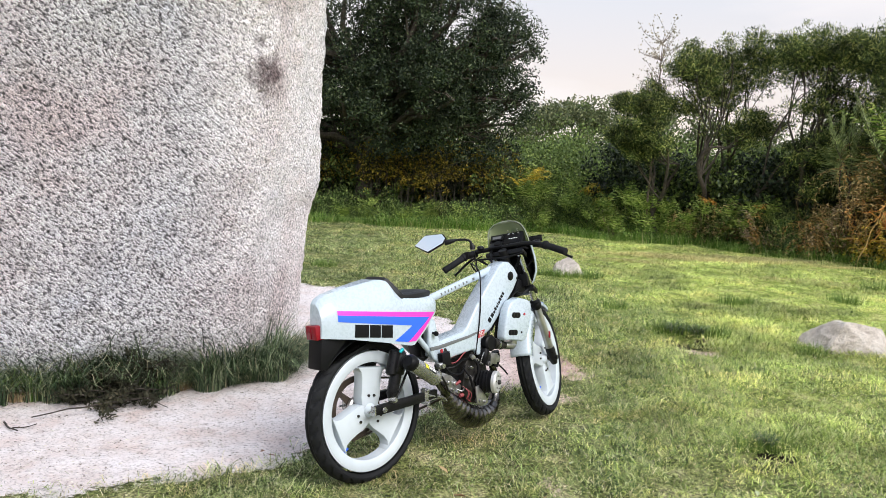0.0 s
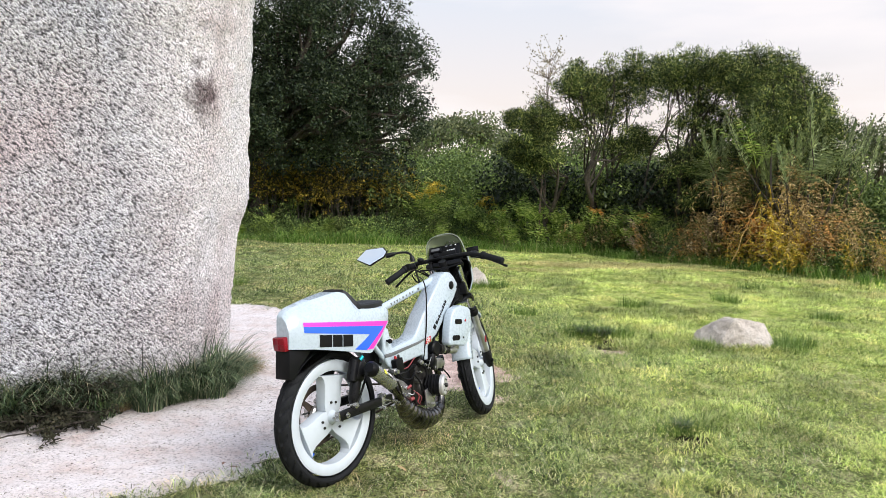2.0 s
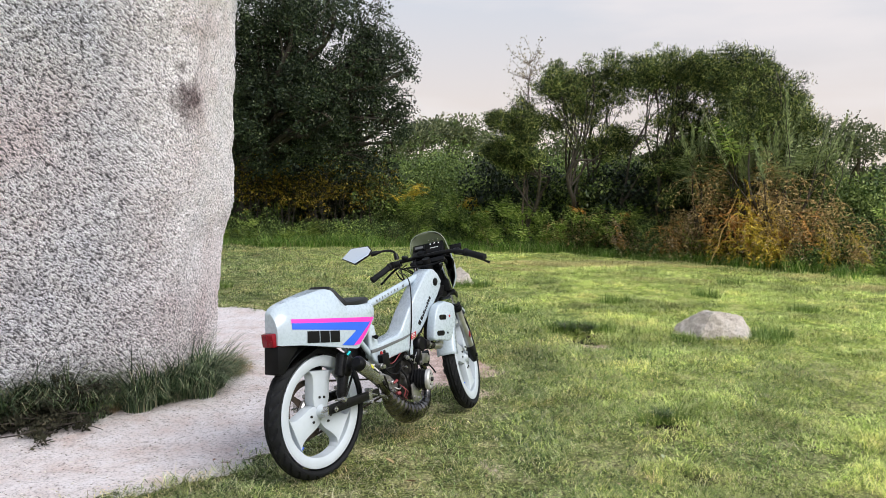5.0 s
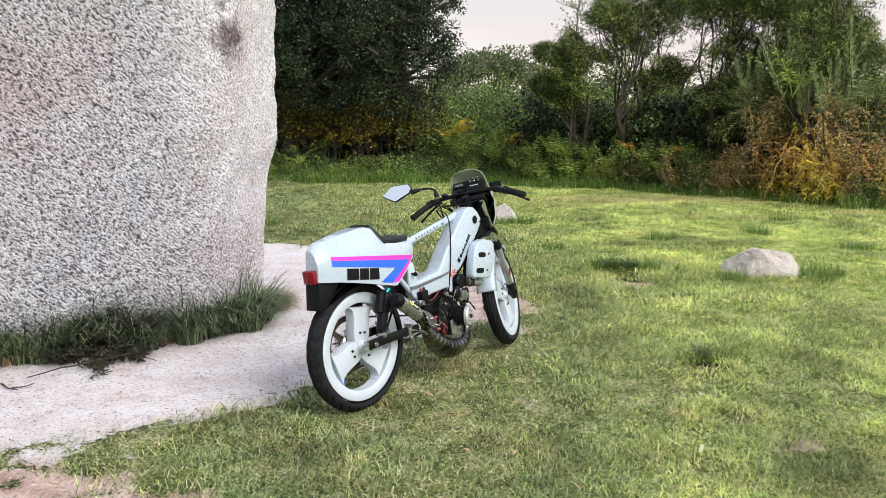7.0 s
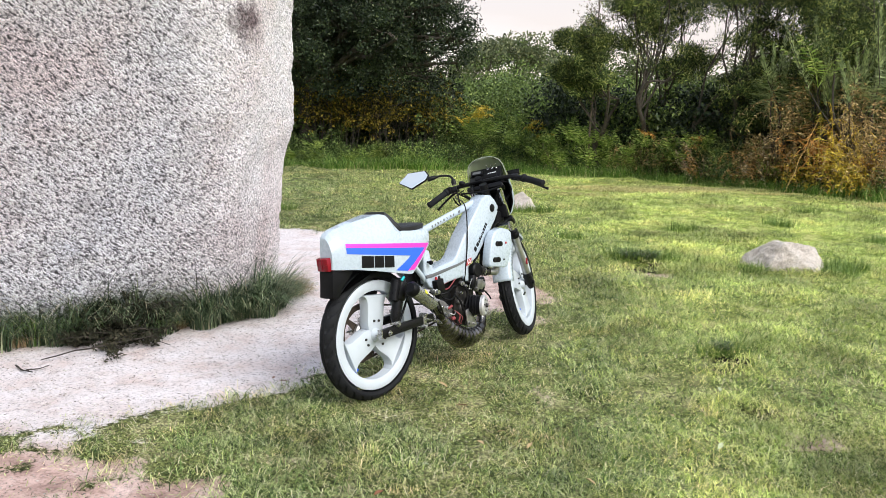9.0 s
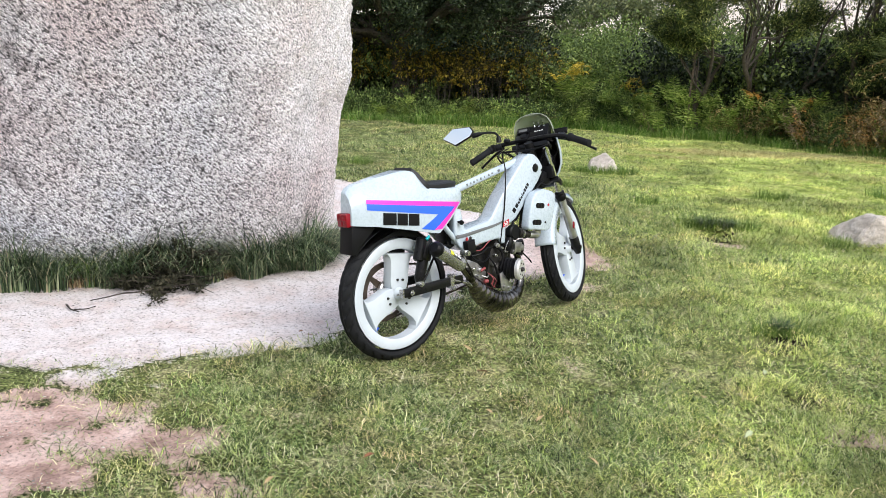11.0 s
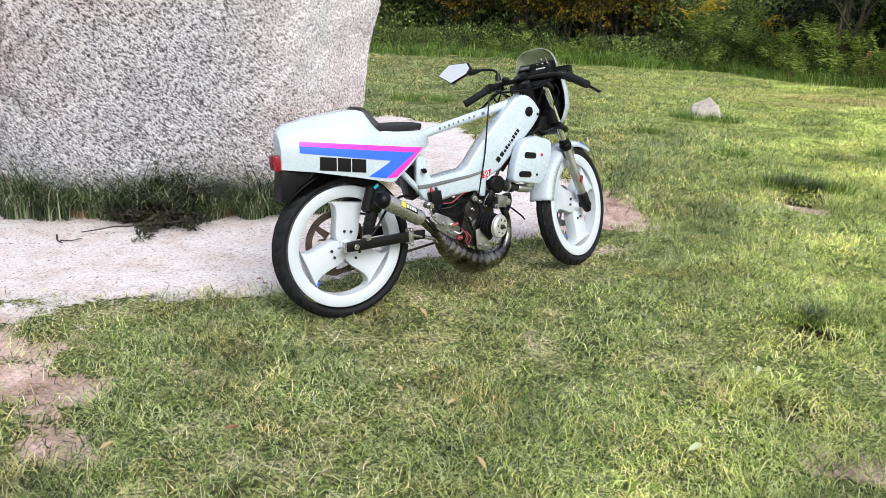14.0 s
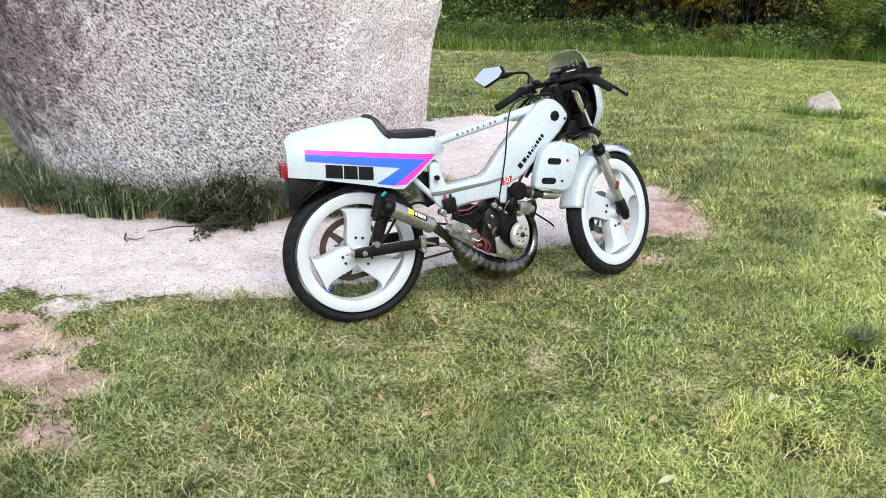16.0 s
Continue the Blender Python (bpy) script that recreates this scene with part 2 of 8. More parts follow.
    # loam above 1: browner soil, and in the hollows shade put into the colour
    hollow_and_soil_dark = math_node(nt, "SUBTRACT", lo.outputs["Fac"], 1.0)
    hollow_and_soil_dark.node.use_clamp = True
    sand = mix(nt, hollow_and_soil_dark, sand, (0.03, 0.024, 0.018))
    nt.links.new(mix(nt, f, turf, sand), bsdf.inputs["Base Color"])
    bsdf.inputs["Roughness"].default_value = 0.95
    bsdf.inputs["Specular IOR Level"].default_value = 0.15
    bump(nt, bsdf, math_node(nt, "ADD", fine, math_node(nt, "MULTIPLY", mid, 1.5)), 0.7, 0.02)
    return m


M_STONE = granite()
M_GROUND = soil_and_turf()
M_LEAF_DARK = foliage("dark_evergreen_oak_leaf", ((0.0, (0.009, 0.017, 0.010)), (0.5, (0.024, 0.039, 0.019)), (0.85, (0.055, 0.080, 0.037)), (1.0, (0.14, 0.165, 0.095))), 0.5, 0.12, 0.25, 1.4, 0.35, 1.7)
# dark stops and patches stand in for shaded undersides, bright stops for lit tips
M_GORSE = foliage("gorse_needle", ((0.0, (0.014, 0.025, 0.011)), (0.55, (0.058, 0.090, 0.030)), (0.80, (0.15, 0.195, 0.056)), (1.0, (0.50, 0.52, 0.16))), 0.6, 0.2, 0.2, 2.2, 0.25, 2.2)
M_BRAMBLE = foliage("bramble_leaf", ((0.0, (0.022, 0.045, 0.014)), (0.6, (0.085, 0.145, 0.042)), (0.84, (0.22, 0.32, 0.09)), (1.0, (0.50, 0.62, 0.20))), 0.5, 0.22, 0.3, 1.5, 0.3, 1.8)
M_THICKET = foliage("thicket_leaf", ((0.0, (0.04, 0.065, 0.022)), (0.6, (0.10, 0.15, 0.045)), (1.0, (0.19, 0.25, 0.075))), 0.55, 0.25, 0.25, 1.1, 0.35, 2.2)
M_FERN = foliage("green_bracken", ((0.0, (0.10, 0.19, 0.042)), (0.6, (0.38, 0.52, 0.12)), (1.0, (0.80, 0.88, 0.30))), 0.6, 0.35, 0.2, 1.5, 0.6, 1.3)
# sunset glow is put into the orange and gold of these fronds
M_FERN_DRY = foliage("withered_sunset_orange_bracken", ((0.0, (0.45, 0.17, 0.03)), (0.5, (0.95, 0.46, 0.08)), (1.0, (1.0, 0.74, 0.26))), 0.7, 0.2)
M_FERN_GOLD = foliage("yellowing_sunset_bracken", ((0.0, (0.42, 0.34, 0.04)), (0.6, (0.95, 0.66, 0.07)), (1.0, (1.0, 0.82, 0.18))), 0.7, 0.2)
M_FERN_BROWN = foliage("withered_brown_bracken", ((0.0, (0.13, 0.09, 0.04)), (0.5, (0.40, 0.28, 0.12)), (0.85, (0.66, 0.47, 0.20)), (1.0, (0.85, 0.68, 0.36))), 0.8, 0.25)
M_UNDER = foliage("yellowing_hazel_leaf", ((0.0, (0.02, 0.028, 0.008)), (0.5, (0.12, 0.12, 0.022)), (0.78, (0.52, 0.38, 0.05)), (1.0, (1.0, 0.76, 0.14))), 0.6, 0.5)
M_FAR_LEAF = foliage("far_tree_leaf", ((0.0, (0.07, 0.09, 0.05)), (0.6, (0.16, 0.19, 0.095)), (1.0, (0.30, 0.32, 0.17))), 0.6)
M_STRAW = foliage("dead_stalk", ((0.0, (0.22, 0.15, 0.09)), (0.6, (0.52, 0.40, 0.25)), (1.0, (0.78, 0.66, 0.45))), 0.8, 0.1)
M_GRASS = foliage("lawn_grass_blade", ((0.0, (0.016, 0.032, 0.012)), (0.32, (0.075, 0.13, 0.036)), (0.55, (0.31, 0.42, 0.14)), (0.85, (0.68, 0.76, 0.38)), (1.0, (0.88, 0.82, 0.60))), 0.5, 0.28, 0.3, 3.0, 0.5, 1.4, (1.55, 1.10, 1.10))
M_GRASS_LONG = foliage("long_grass_blade", ((0.0, (0.018, 0.036, 0.022)), (0.5, (0.075, 0.125, 0.062)), (0.78, (0.20, 0.29, 0.145)), (0.90, (0.46, 0.53, 0.34)), (1.0, (0.70, 0.60, 0.44))), 0.42, 0.3, 0.5, 7.0, 0.55, 1.35)
M_BARK = bark("grey_brown_bark", (0.03, 0.024, 0.018), (0.11, 0.09, 0.07))
M_DEADWOOD = bark("bleached_dead_twig", (0.10, 0.07, 0.05), (0.26, 0.2, 0.15))
# rusty twig, brightened to carry the sunset glow in its colour
M_ORANGE_TWIG = foliage("rusty_sunset_twig", ((0.0, (0.50, 0.20, 0.05)), (0.5, (0.98, 0.50, 0.14)), (1.0, (1.0, 0.78, 0.36))), 0.7, 0.15)
M_SPRAY = foliage("feathery_gorse_spike", ((0.0, (0.14, 0.19, 0.085)), (0.5, (0.34, 0.42, 0.20)), (1.0, (0.58, 0.64, 0.34))), 0.6, 0.3, 0.2, 3.0, 0.6, 1.3)
M_SHRUB = foliage("shrub_leaf", ((0.0, (0.035, 0.065, 0.018)), (0.6, (0.13, 0.19, 0.052)), (1.0, (0.40, 0.48, 0.16))), 0.55, 0.28, 0.25, 1.6, 0.4, 1.5)

# ---- building helpers ----
def mesh_from(name, verts, faces, material=None, smooth=False):
    me = bpy.data.meshes.new(name)
    verts = np.asarray(verts, dtype=np.float32)
    if isinstance(faces, np.ndarray):
        n, k = faces.shape
        me.vertices.add(len(verts))
        me.vertices.foreach_set("co", verts.ravel())
        me.loops.add(n * k)
        me.loops.foreach_set("vertex_index", faces.astype(np.int32).ravel())
        me.polygons.add(n)
        me.polygons.foreach_set("loop_start", np.arange(0, n * k, k, dtype=np.int32))
        me.update(calc_edges=True)
    else:
        me.from_pydata([tuple(map(float, v)) for v in verts], [], faces)
    if material:
        me.materials.append(material)
    if smooth:
        me.polygons.foreach_set("use_smooth", np.ones(len(me.polygons), dtype=bool))
    return me


def thing(name, label, category, group="", kind="", at=None):
    ob = new(name)
    ob.empty_display_size = 0.1
    if at is not None:
        ob.matrix_world = at
    return tagged(ob, label, category, group, kind)


def child(name, me, parent, label=""):
    ob = new(name, me)
    ob.parent = parent
    return tagged(ob, label) if label else ob


def rise(x, y):
    """Height of the turf: level by the stone, a gentle rise across the meadow, small unevenness."""
    s = np.maximum(0.0, 0.5 * x + (y - 2.8))
    hummock = np.sin(2.9 * x + 1.1 * np.sin(2.3 * y)) * np.sin(3.7 * y + 0.9 * np.sin(1.9 * x)) + 0.6 * np.sin(6.1 * x - 2.2 * y + 1.0) * np.sin(5.3 * y + 1.7 * x)
    return 0.16 * (1 - np.exp(-0.3 * s)) + 0.016 * hummock * np.clip(s / 2.5, 0, 1) * np.clip((x - 0.5) / 1.2, 0, 1) + 0.012 * np.sin(1.7 * x + 0.6) * np.sin(1.3 * y) * np.minimum(1, s)


PATH_EDGE = [(-9, 1.2), (-4, 1.75), (-1.79, 2.36), (-1.40, 2.54), (-1.01, 2.74), (-0.715, 2.97), (-0.56, 3.15), (-0.37, 3.42), (0.0, 3.95), (0.4, 4.32),
             (0.62, 4.42), (0.76, 4.62), (0.68, 4.95), (0.5, 5.25), (0.2, 5.45), (-0.4, 6.2), (-1.2, 7.2), (-2.0, 7.5), (-2.5, 6.6), (-2.6, 4.6), (-3.9, 3.75), (-5, 3.3), (-9, 3.0)]
BARE = [((-1.32, 2.12), 0.20), ((-1.05, 1.97), 0.19), ((-0.85, 1.98), 0.15), ((-0.62, 1.72), 0.13), ((-1.3, 1.7), 0.25), ((1.68, 5.46), 0.17), ((1.46, 3.36), 0.13), ((1.36, 2.75), 0.08), ((1.72, 5.78), 0.17), ((-1.6, 1.95), 0.3), ((1.50, 2.42), 0.09), ((-1.42, 2.36), 0.10), ((-1.12, 2.18), 0.07), ((-0.95, 2.10), 0.06), ((-1.5, 2.2), 0.12), ((-0.72, 1.84), 0.07), ((-1.1, 1.75), 0.14)]

WORN = [(0.46, 2.95, 0.07, 0.10, 0.40), (1.05, 2.80, 0.22, 0.10, 0.24), (1.2, 2.35, 0.2, 0.1, 0.26), (-0.6, 2.2, 0.3, 0.1, 0.28),  (1.0, 2.3, 0.25, 0.12, 0.22), (0.1, 1.9, 0.3, 0.15, 0.22), (-0.4, 2.6, 0.3, 0.12, 0.24), (0.6, 4.1, 0.2, 0.2, 0.40), (2.3, 2.9, 0.2, 0.12, 0.28), (-1.2, 2.4, 0.25, 0.08, 0.36)]


def trodden(x, y):
    """1 on the sandy path, 0 on turf, soft across 20 cm at the rim."""
    x, y = np.asarray(x, float), np.asarray(y, float)
    inside = np.zeros(x.shape, bool)
    near = np.full(x.shape, 1e9)
    for (ax, ay), (bx, by) in zip(PATH_EDGE, PATH_EDGE[1:] + PATH_EDGE[:1]):
        hit = ((ay > y) != (by > y)) & (x < (bx - ax) * (y - ay) / (by - ay + 1e-12) + ax)
        inside ^= hit
        dx, dy = bx - ax, by - ay
        t = np.clip(((x - ax) * dx + (y - ay) * dy) / (dx * dx + dy * dy), 0, 1)
        near = np.minimum(near, np.hypot(x - ax - t * dx, y - ay - t * dy))
    d = np.where(inside, near, -near)
    d = d + 0.05 * np.sin(9.0 * x + 3 * np.sin(5 * y)) * np.cos(7.0 * y - 2 * np.sin(6 * x)) + 0.03 * np.sin(23 * x + 2 * y) * np.sin(19 * y - 5 * x)
    for (cx, cy), r in BARE:
        d = np.maximum(d, r - np.hypot((x - cx), (y - cy) * 1.3) + min(0.06, 0.5 * r) * np.sin(11 * x + 4 * np.sin(7 * y)) * np.cos(9 * y))
    t = np.clip(0.5 + d / 0.2, 0, 1)
    for cx, cy, rx, ry, k in WORN:
        t = np.maximum(t, k * np.exp(-((x - cx) / rx) ** 2 - ((y - cy) / ry) ** 2))
    return t


def spread(lo, hi, step, far, growth):
    """Coordinates that are close together from lo to hi, and thin out to far on both sides."""
    mid = list(np.arange(lo, hi, step))
    s, up = step, [hi]
    while up[-1] < far:
        s *= growth
        up.append(up[-1] + s)
    s, down = step, [lo - step]
    while down[-1] > -far:
        s *= growth
        down.append(down[-1] - s)
    return np.array(down[::-1] + mid + up)


def build_ground():
    xs, ys = spread(-4.5, 6.5, 0.05, 1500, 1.25), spread(0.8, 9.5, 0.05, 1500, 1.25)
    X, Y = np.meshgrid(xs, ys)
    T = trodden(X, Y)
    rng = np.random.default_rng(3)
    Z = rise(X, Y) - 0.012 * T
    near = (X > -5) & (X < 7) & (Y > 0.5) & (Y < 10)
    Z = Z + np.where(near, rng.normal(0, 0.004, X.shape) * (1 - 0.6 * T), 0)
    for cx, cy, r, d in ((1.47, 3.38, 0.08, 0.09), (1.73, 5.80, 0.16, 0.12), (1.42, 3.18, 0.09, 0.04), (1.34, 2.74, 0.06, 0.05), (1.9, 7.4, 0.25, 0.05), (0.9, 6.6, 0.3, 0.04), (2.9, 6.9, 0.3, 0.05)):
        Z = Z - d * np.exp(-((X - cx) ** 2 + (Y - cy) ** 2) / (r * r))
    n, k = X.shape
    idx = np.arange(n * k).reshape(n, k)
    faces = np.stack([idx[:-1, :-1], idx[:-1, 1:], idx[1:, 1:], idx[1:, :-1]], -1).reshape(-1, 4)
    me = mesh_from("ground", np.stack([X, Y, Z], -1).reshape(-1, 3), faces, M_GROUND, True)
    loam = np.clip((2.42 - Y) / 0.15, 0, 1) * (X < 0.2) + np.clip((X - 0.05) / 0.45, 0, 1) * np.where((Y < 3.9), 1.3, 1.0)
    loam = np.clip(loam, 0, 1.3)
    # these hollows get their shade as near-black colour
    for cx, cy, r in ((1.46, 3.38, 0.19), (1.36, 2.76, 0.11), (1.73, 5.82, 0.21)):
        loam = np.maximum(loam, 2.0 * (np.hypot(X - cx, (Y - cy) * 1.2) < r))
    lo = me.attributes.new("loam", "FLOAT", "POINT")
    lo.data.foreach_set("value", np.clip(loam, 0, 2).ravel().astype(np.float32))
    at = me.attributes.new("trodden", "FLOAT", "POINT")
    at.data.foreach_set("value", T.ravel().astype(np.float32))
    tagged(new("ground", me), "worn meadow turf with a pale trodden sandy path", "ground", kind="structure")


build_ground()


# ---- the standing stone ----
def fbm(p, scale, octaves=4):
    return noise.fractal(Vector(p) * scale, 0.9, 2.1, octaves, noise_basis="PERLIN_ORIGINAL")


def closed_curve(points, counts):
    """A smooth closed line through points, with counts[i] samples from point i to the next."""
    n = len(points)
    out = []
    for i in range(n):
        p0, p1, p2, p3 = (np.array(points[(i + j - 1) % n], float) for j in range(4))
        for s in np.linspace(0, 1, counts[i], endpoint=False):
            out.append(0.5 * (2 * p1 + (p2 - p0) * s + (2 * p0 - 5 * p1 + 4 * p2 - p3) * s * s + (3 * p1 - p0 - 3 * p2 + p3) * s ** 3))
    return np.array(out)


SHOULDER_Z, SHOULDER_X = (-0.25, 0.4, 0.7, 0.9, 1.0, 1.08, 1.2, 1.8, 2.4, 3.6), (-0.01, 0.005, 0.017, 0.030, 0.048, 0.078, 0.098, 0.108, 0.116, 0.13)


def build_menhir():
    plan = [(-4.5, 4.2), (-3.9, 3.62), (-3.0, 3.36), (-2.2, 3.46), (-1.9, 3.57), (-1.55, 3.77), (-1.27, 3.90), (-1.13, 4.08), (-1.12, 4.45), (-1.09, 4.80),
            (-1.17, 4.97), (-1.7, 5.5), (-2.7, 5.8), (-3.8, 5.6), (-4.5, 4.9)]
    counts = [12, 40, 40, 26, 34, 26, 26, 30, 30, 26, 10, 8, 8, 8, 8]
    ring = closed_curve(plan, counts)
    heights = np.concatenate([np.arange(-0.25, 3.3, 0.0135), np.linspace(3.3, 5.6, 40)])
    centre = np.array([-2.55, 4.6])
    verts = []
    for z in heights:
        shrink = 1.0 if z < 3.6 else math.sqrt(max(0.0, 1 - ((z - 3.6) / 2.0) ** 2))
        for x, y in ring:
            front = max(0.0, min(1.0, (4.6 - y) / 0.7))
            left = max(0.0, min(1.0, (-2.3 - x) / 1.2))
            right = max(0.0, min(1.0, (x + 1.7) / 0.6))
            px, py = x, y
            py -= front * (0.13 * (z - 1) if z < 1.0 else 0.10 * min(z - 1, 1.2))
            px += left * 0.42 * max(0.0, 0.95 - z) ** 1.1 - left * 0.25 * max(0, min(z - 1, 2))
            # the flank drops in below a shoulder
            rear = max(0.0, min(1.0, (y - 4.0) / 0.45))
            px += right * ((0.11 * (z - 1) if z < 1.0 else 0.03 * min(z - 1, 1.6)) * (1 - rear) + rear * float(np.interp(z, SHOULDER_Z, SHOULDER_X)))
            px, py = centre[0] + (px - centre[0]) * shrink, centre[1] + (py - centre[1]) * shrink
            v = Vector((px, py, z))
            out = Vector((px - centre[0], py - centre[1], 0)).normalized()
            d = (0.035 - 0.022 * rear) * fbm(v, 1.6, 3) + 0.009 * fbm(v, 9, 3)
            g = fbm((px, py, z * 1.25), 34, 2)
            d += 0.006 * g - 0.008 * max(0.0, -g) * (1.2 if y < 4.1 else 0.5)
            verts.append(v + out * d)
    k = len(ring)
    verts = np.array(verts)
    idx = np.arange(len(heights) * k).reshape(len(heights), k)
    nxt = np.roll(idx, -1, axis=1)
    faces = np.stack([idx[:-1], nxt[:-1], nxt[1:], idx[1:]], -1).reshape(-1, 4)
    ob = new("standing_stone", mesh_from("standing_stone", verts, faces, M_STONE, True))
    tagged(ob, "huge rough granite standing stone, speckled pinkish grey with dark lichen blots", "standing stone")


build_menhir()


def build_rock(name, x, y, turn, size, seed, facets, label):
    """A half-buried boulder: a lump cut by flat facets (direction, distance), with worn edges."""
    bm = bmesh.new()
    bmesh.ops.create_icosphere(bm, subdivisions=6, radius=1.0)
    cuts = [(Vector(n).normalized(), lim) for n, lim in facets]
    for v in bm.verts:
        p = v.co * (1.25 + 0.08 * fbm(v.co + Vector((seed, 0, 0)), 1.1, 2))
        for n, lim in cuts:
            over = p.dot(n) - lim
            if over > 0:
                p -= n * over * 0.94
        p += p.normalized() * (0.045 * fbm(p + Vector((seed, 0, 0)), 3.0, 4) + 0.018 * fbm(p, 12, 3))
        v.co = Vector((p.x * size[0], p.y * size[1], p.z * size[2]))
    me = bpy.data.meshes.new(name)
    bm.to_mesh(me)
    bm.free()
    me.materials.append(M_BOULDER)
    me.polygons.foreach_set("use_smooth", np.ones(len(me.polygons), dtype=bool))
    ob = new(name, me)
    ob.matrix_world = pose(x, y, float(rise(np.array(x), np.array(y))), 0, 0, turn)
    tagged(ob, label, "boulder")


def boulder_material():
    m, nt, bsdf, out = node_material("pale_granite_boulder")
    mid = noise_tex(nt, 9.0, 6, 0.7)
    fine = noise_tex(nt, 80.0, 4, 0.7)
    col = ramp(nt, mid, ((0.3, (0.42, 0.36, 0.31)), (0.5, (0.62, 0.54, 0.48)), (0.7, (0.72, 0.66, 0.61))))
    col = mix(nt, 0.5, col, ramp(nt, fine, ((0.35, (0.6, 0.6, 0.6)), (0.6, (1.15, 1.15, 1.15)))), "MULTIPLY")
    nt.links.new(col, bsdf.inputs["Base Color"])
    bsdf.inputs["Roughness"].default_value = 0.9
    bump(nt, bsdf, math_node(nt, "ADD", mid, fine), 0.8, 0.02)
    return m


M_BOULDER = boulder_material()
build_rock("boulder", 2.83, 5.70, -8, (0.275, 0.20, 0.24), 4, (((0.12, 0.1, 1), 0.80), ((-0.9, -0.5, 0.55), 0.80), ((-0.2, -1, 0.35), 0.82), ((0.9, -0.3, 0.5), 0.90), ((0.4, -1, 0.9), 0.88), ((-0.6, 0.3, 1), 0.92), ((0.1, 1, 0.4), 0.85)),
           "low flat-topped pale granite boulder sunk in the grass")
build_rock("boulder", 1.12, 9.35, 20, (0.215, 0.18, 0.235), 9, (((-0.55, -0.30, 1), 0.50), ((-1, 0.2, 0.3), 0.85), ((-0.1, -1, 0.25), 0.72), ((1, -0.15, 0.75), 0.62), ((0.7, -0.9, 0.5), 0.80), ((0.1, 1, 0.4), 0.85)),
           "small wedge-shaped pale granite boulder on the meadow")


# ---- plants ----
def leaf_quads(centres, axes, sides):
    """Diamond leaves: centre, half axis and half side for each."""
    n = len(centres)
    v = np.stack([centres - axes, centres + sides, centres + axes, centres - sides], 1).reshape(-1, 3)
    return v, np.arange(4 * n).reshape(n, 4)


def unit(v):
    return v / (np.linalg.norm(v, axis=-1, keepdims=True) + 1e-9)


def clump_leaves(rng, clumps, per, length, width, up=0.25):
    """Leaves scattered in soft clumps (x, y, z, radius), pointing outward and a little up."""
    c = np.repeat(clumps[:, :3], per, axis=0)
    r = np.repeat(clumps[:, 3], per)
    d = unit(rng.normal(size=(len(c), 3)))
    q = c + d * (r * rng.uniform(0.25, 1.0, len(c)) ** 0.6)[:, None] * np.array([1, 1, 0.75])
    ax = unit(d + rng.normal(0, 0.7, d.shape) + np.array([0, 0, up]))
    sd = unit(np.cross(ax, rng.normal(size=d.shape)))
    s = rng.uniform(0.6, 1.25, len(c))[:, None]
    return leaf_quads(q, ax * length * 0.5 * s, sd * width * 0.5 * s)


def shell_clumps(rng, lobes, count, radius, inner=0.55):
    """Clump centres in the outer shells of overlapping ellipsoid lobes (x, y, z, rx, ry, rz)."""
    lobes = np.array(lobes, float)
    w = (lobes[:, 3] * lobes[:, 4] * lobes[:, 5]) ** (2 / 3)
    pick = rng.choice(len(lobes), count, p=w / w.sum())
    d = unit(rng.normal(size=(count, 3)))
    s = rng.uniform(inner, 1.05, count)
    p = lobes[pick, :3] + d * lobes[pick, 3:] * s[:, None]
    return np.column_stack([p, radius * rng.uniform(0.6, 1.3, count)])


def tube(points, radii, sides=6):
    """A tapered tube along points, open at the ends."""
    pts = np.array(points, float)
    ring = []
    for i, p in enumerate(pts):
        t = unit(pts[min(i + 1, len(pts) - 1)] - pts[max(i - 1, 0)])
        a = unit(np.cross(t, np.array([0.3, 1, 0.2]) if abs(t[2]) > 0.5 else np.array([0, 0, 1])))
        b = np.cross(t, a)
        for k in range(sides):
            w = 2 * math.pi * k / sides
            ring.append(p + radii[i] * (math.cos(w) * a + math.sin(w) * b))
    n = len(pts)
    f = []
    for i in range(n - 1):
        for k in range(sides):
            f.append((i * sides + k, i * sides + (k + 1) % sides, (i + 1) * sides + (k + 1) % sides, (i + 1) * sides + k))
    return np.array(ring), np.array(f)


def gather(pieces):
    vs, fs, o = [], [], 0
    for v, f in pieces:
        vs.append(v)
        fs.append(f + o)
        o += len(v)
    return np.concatenate(vs), np.concatenate(fs)


def limb(rng, start, end, r0, r1, bend=0.12, steps=7, sides=6):
    start, end = np.array(start, float), np.array(end, float)
    span = np.linalg.norm(end - start)
    w = np.cumsum(rng.normal(0, bend * span / steps, (steps, 3)), axis=0)
    ts = np.linspace(0, 1, steps)
    pts = start + (end - start) * ts[:, None] + w * (ts * (1 - ts) * 3)[:, None]
    return tube(pts, r0 + (r1 - r0) * ts, sides), pts


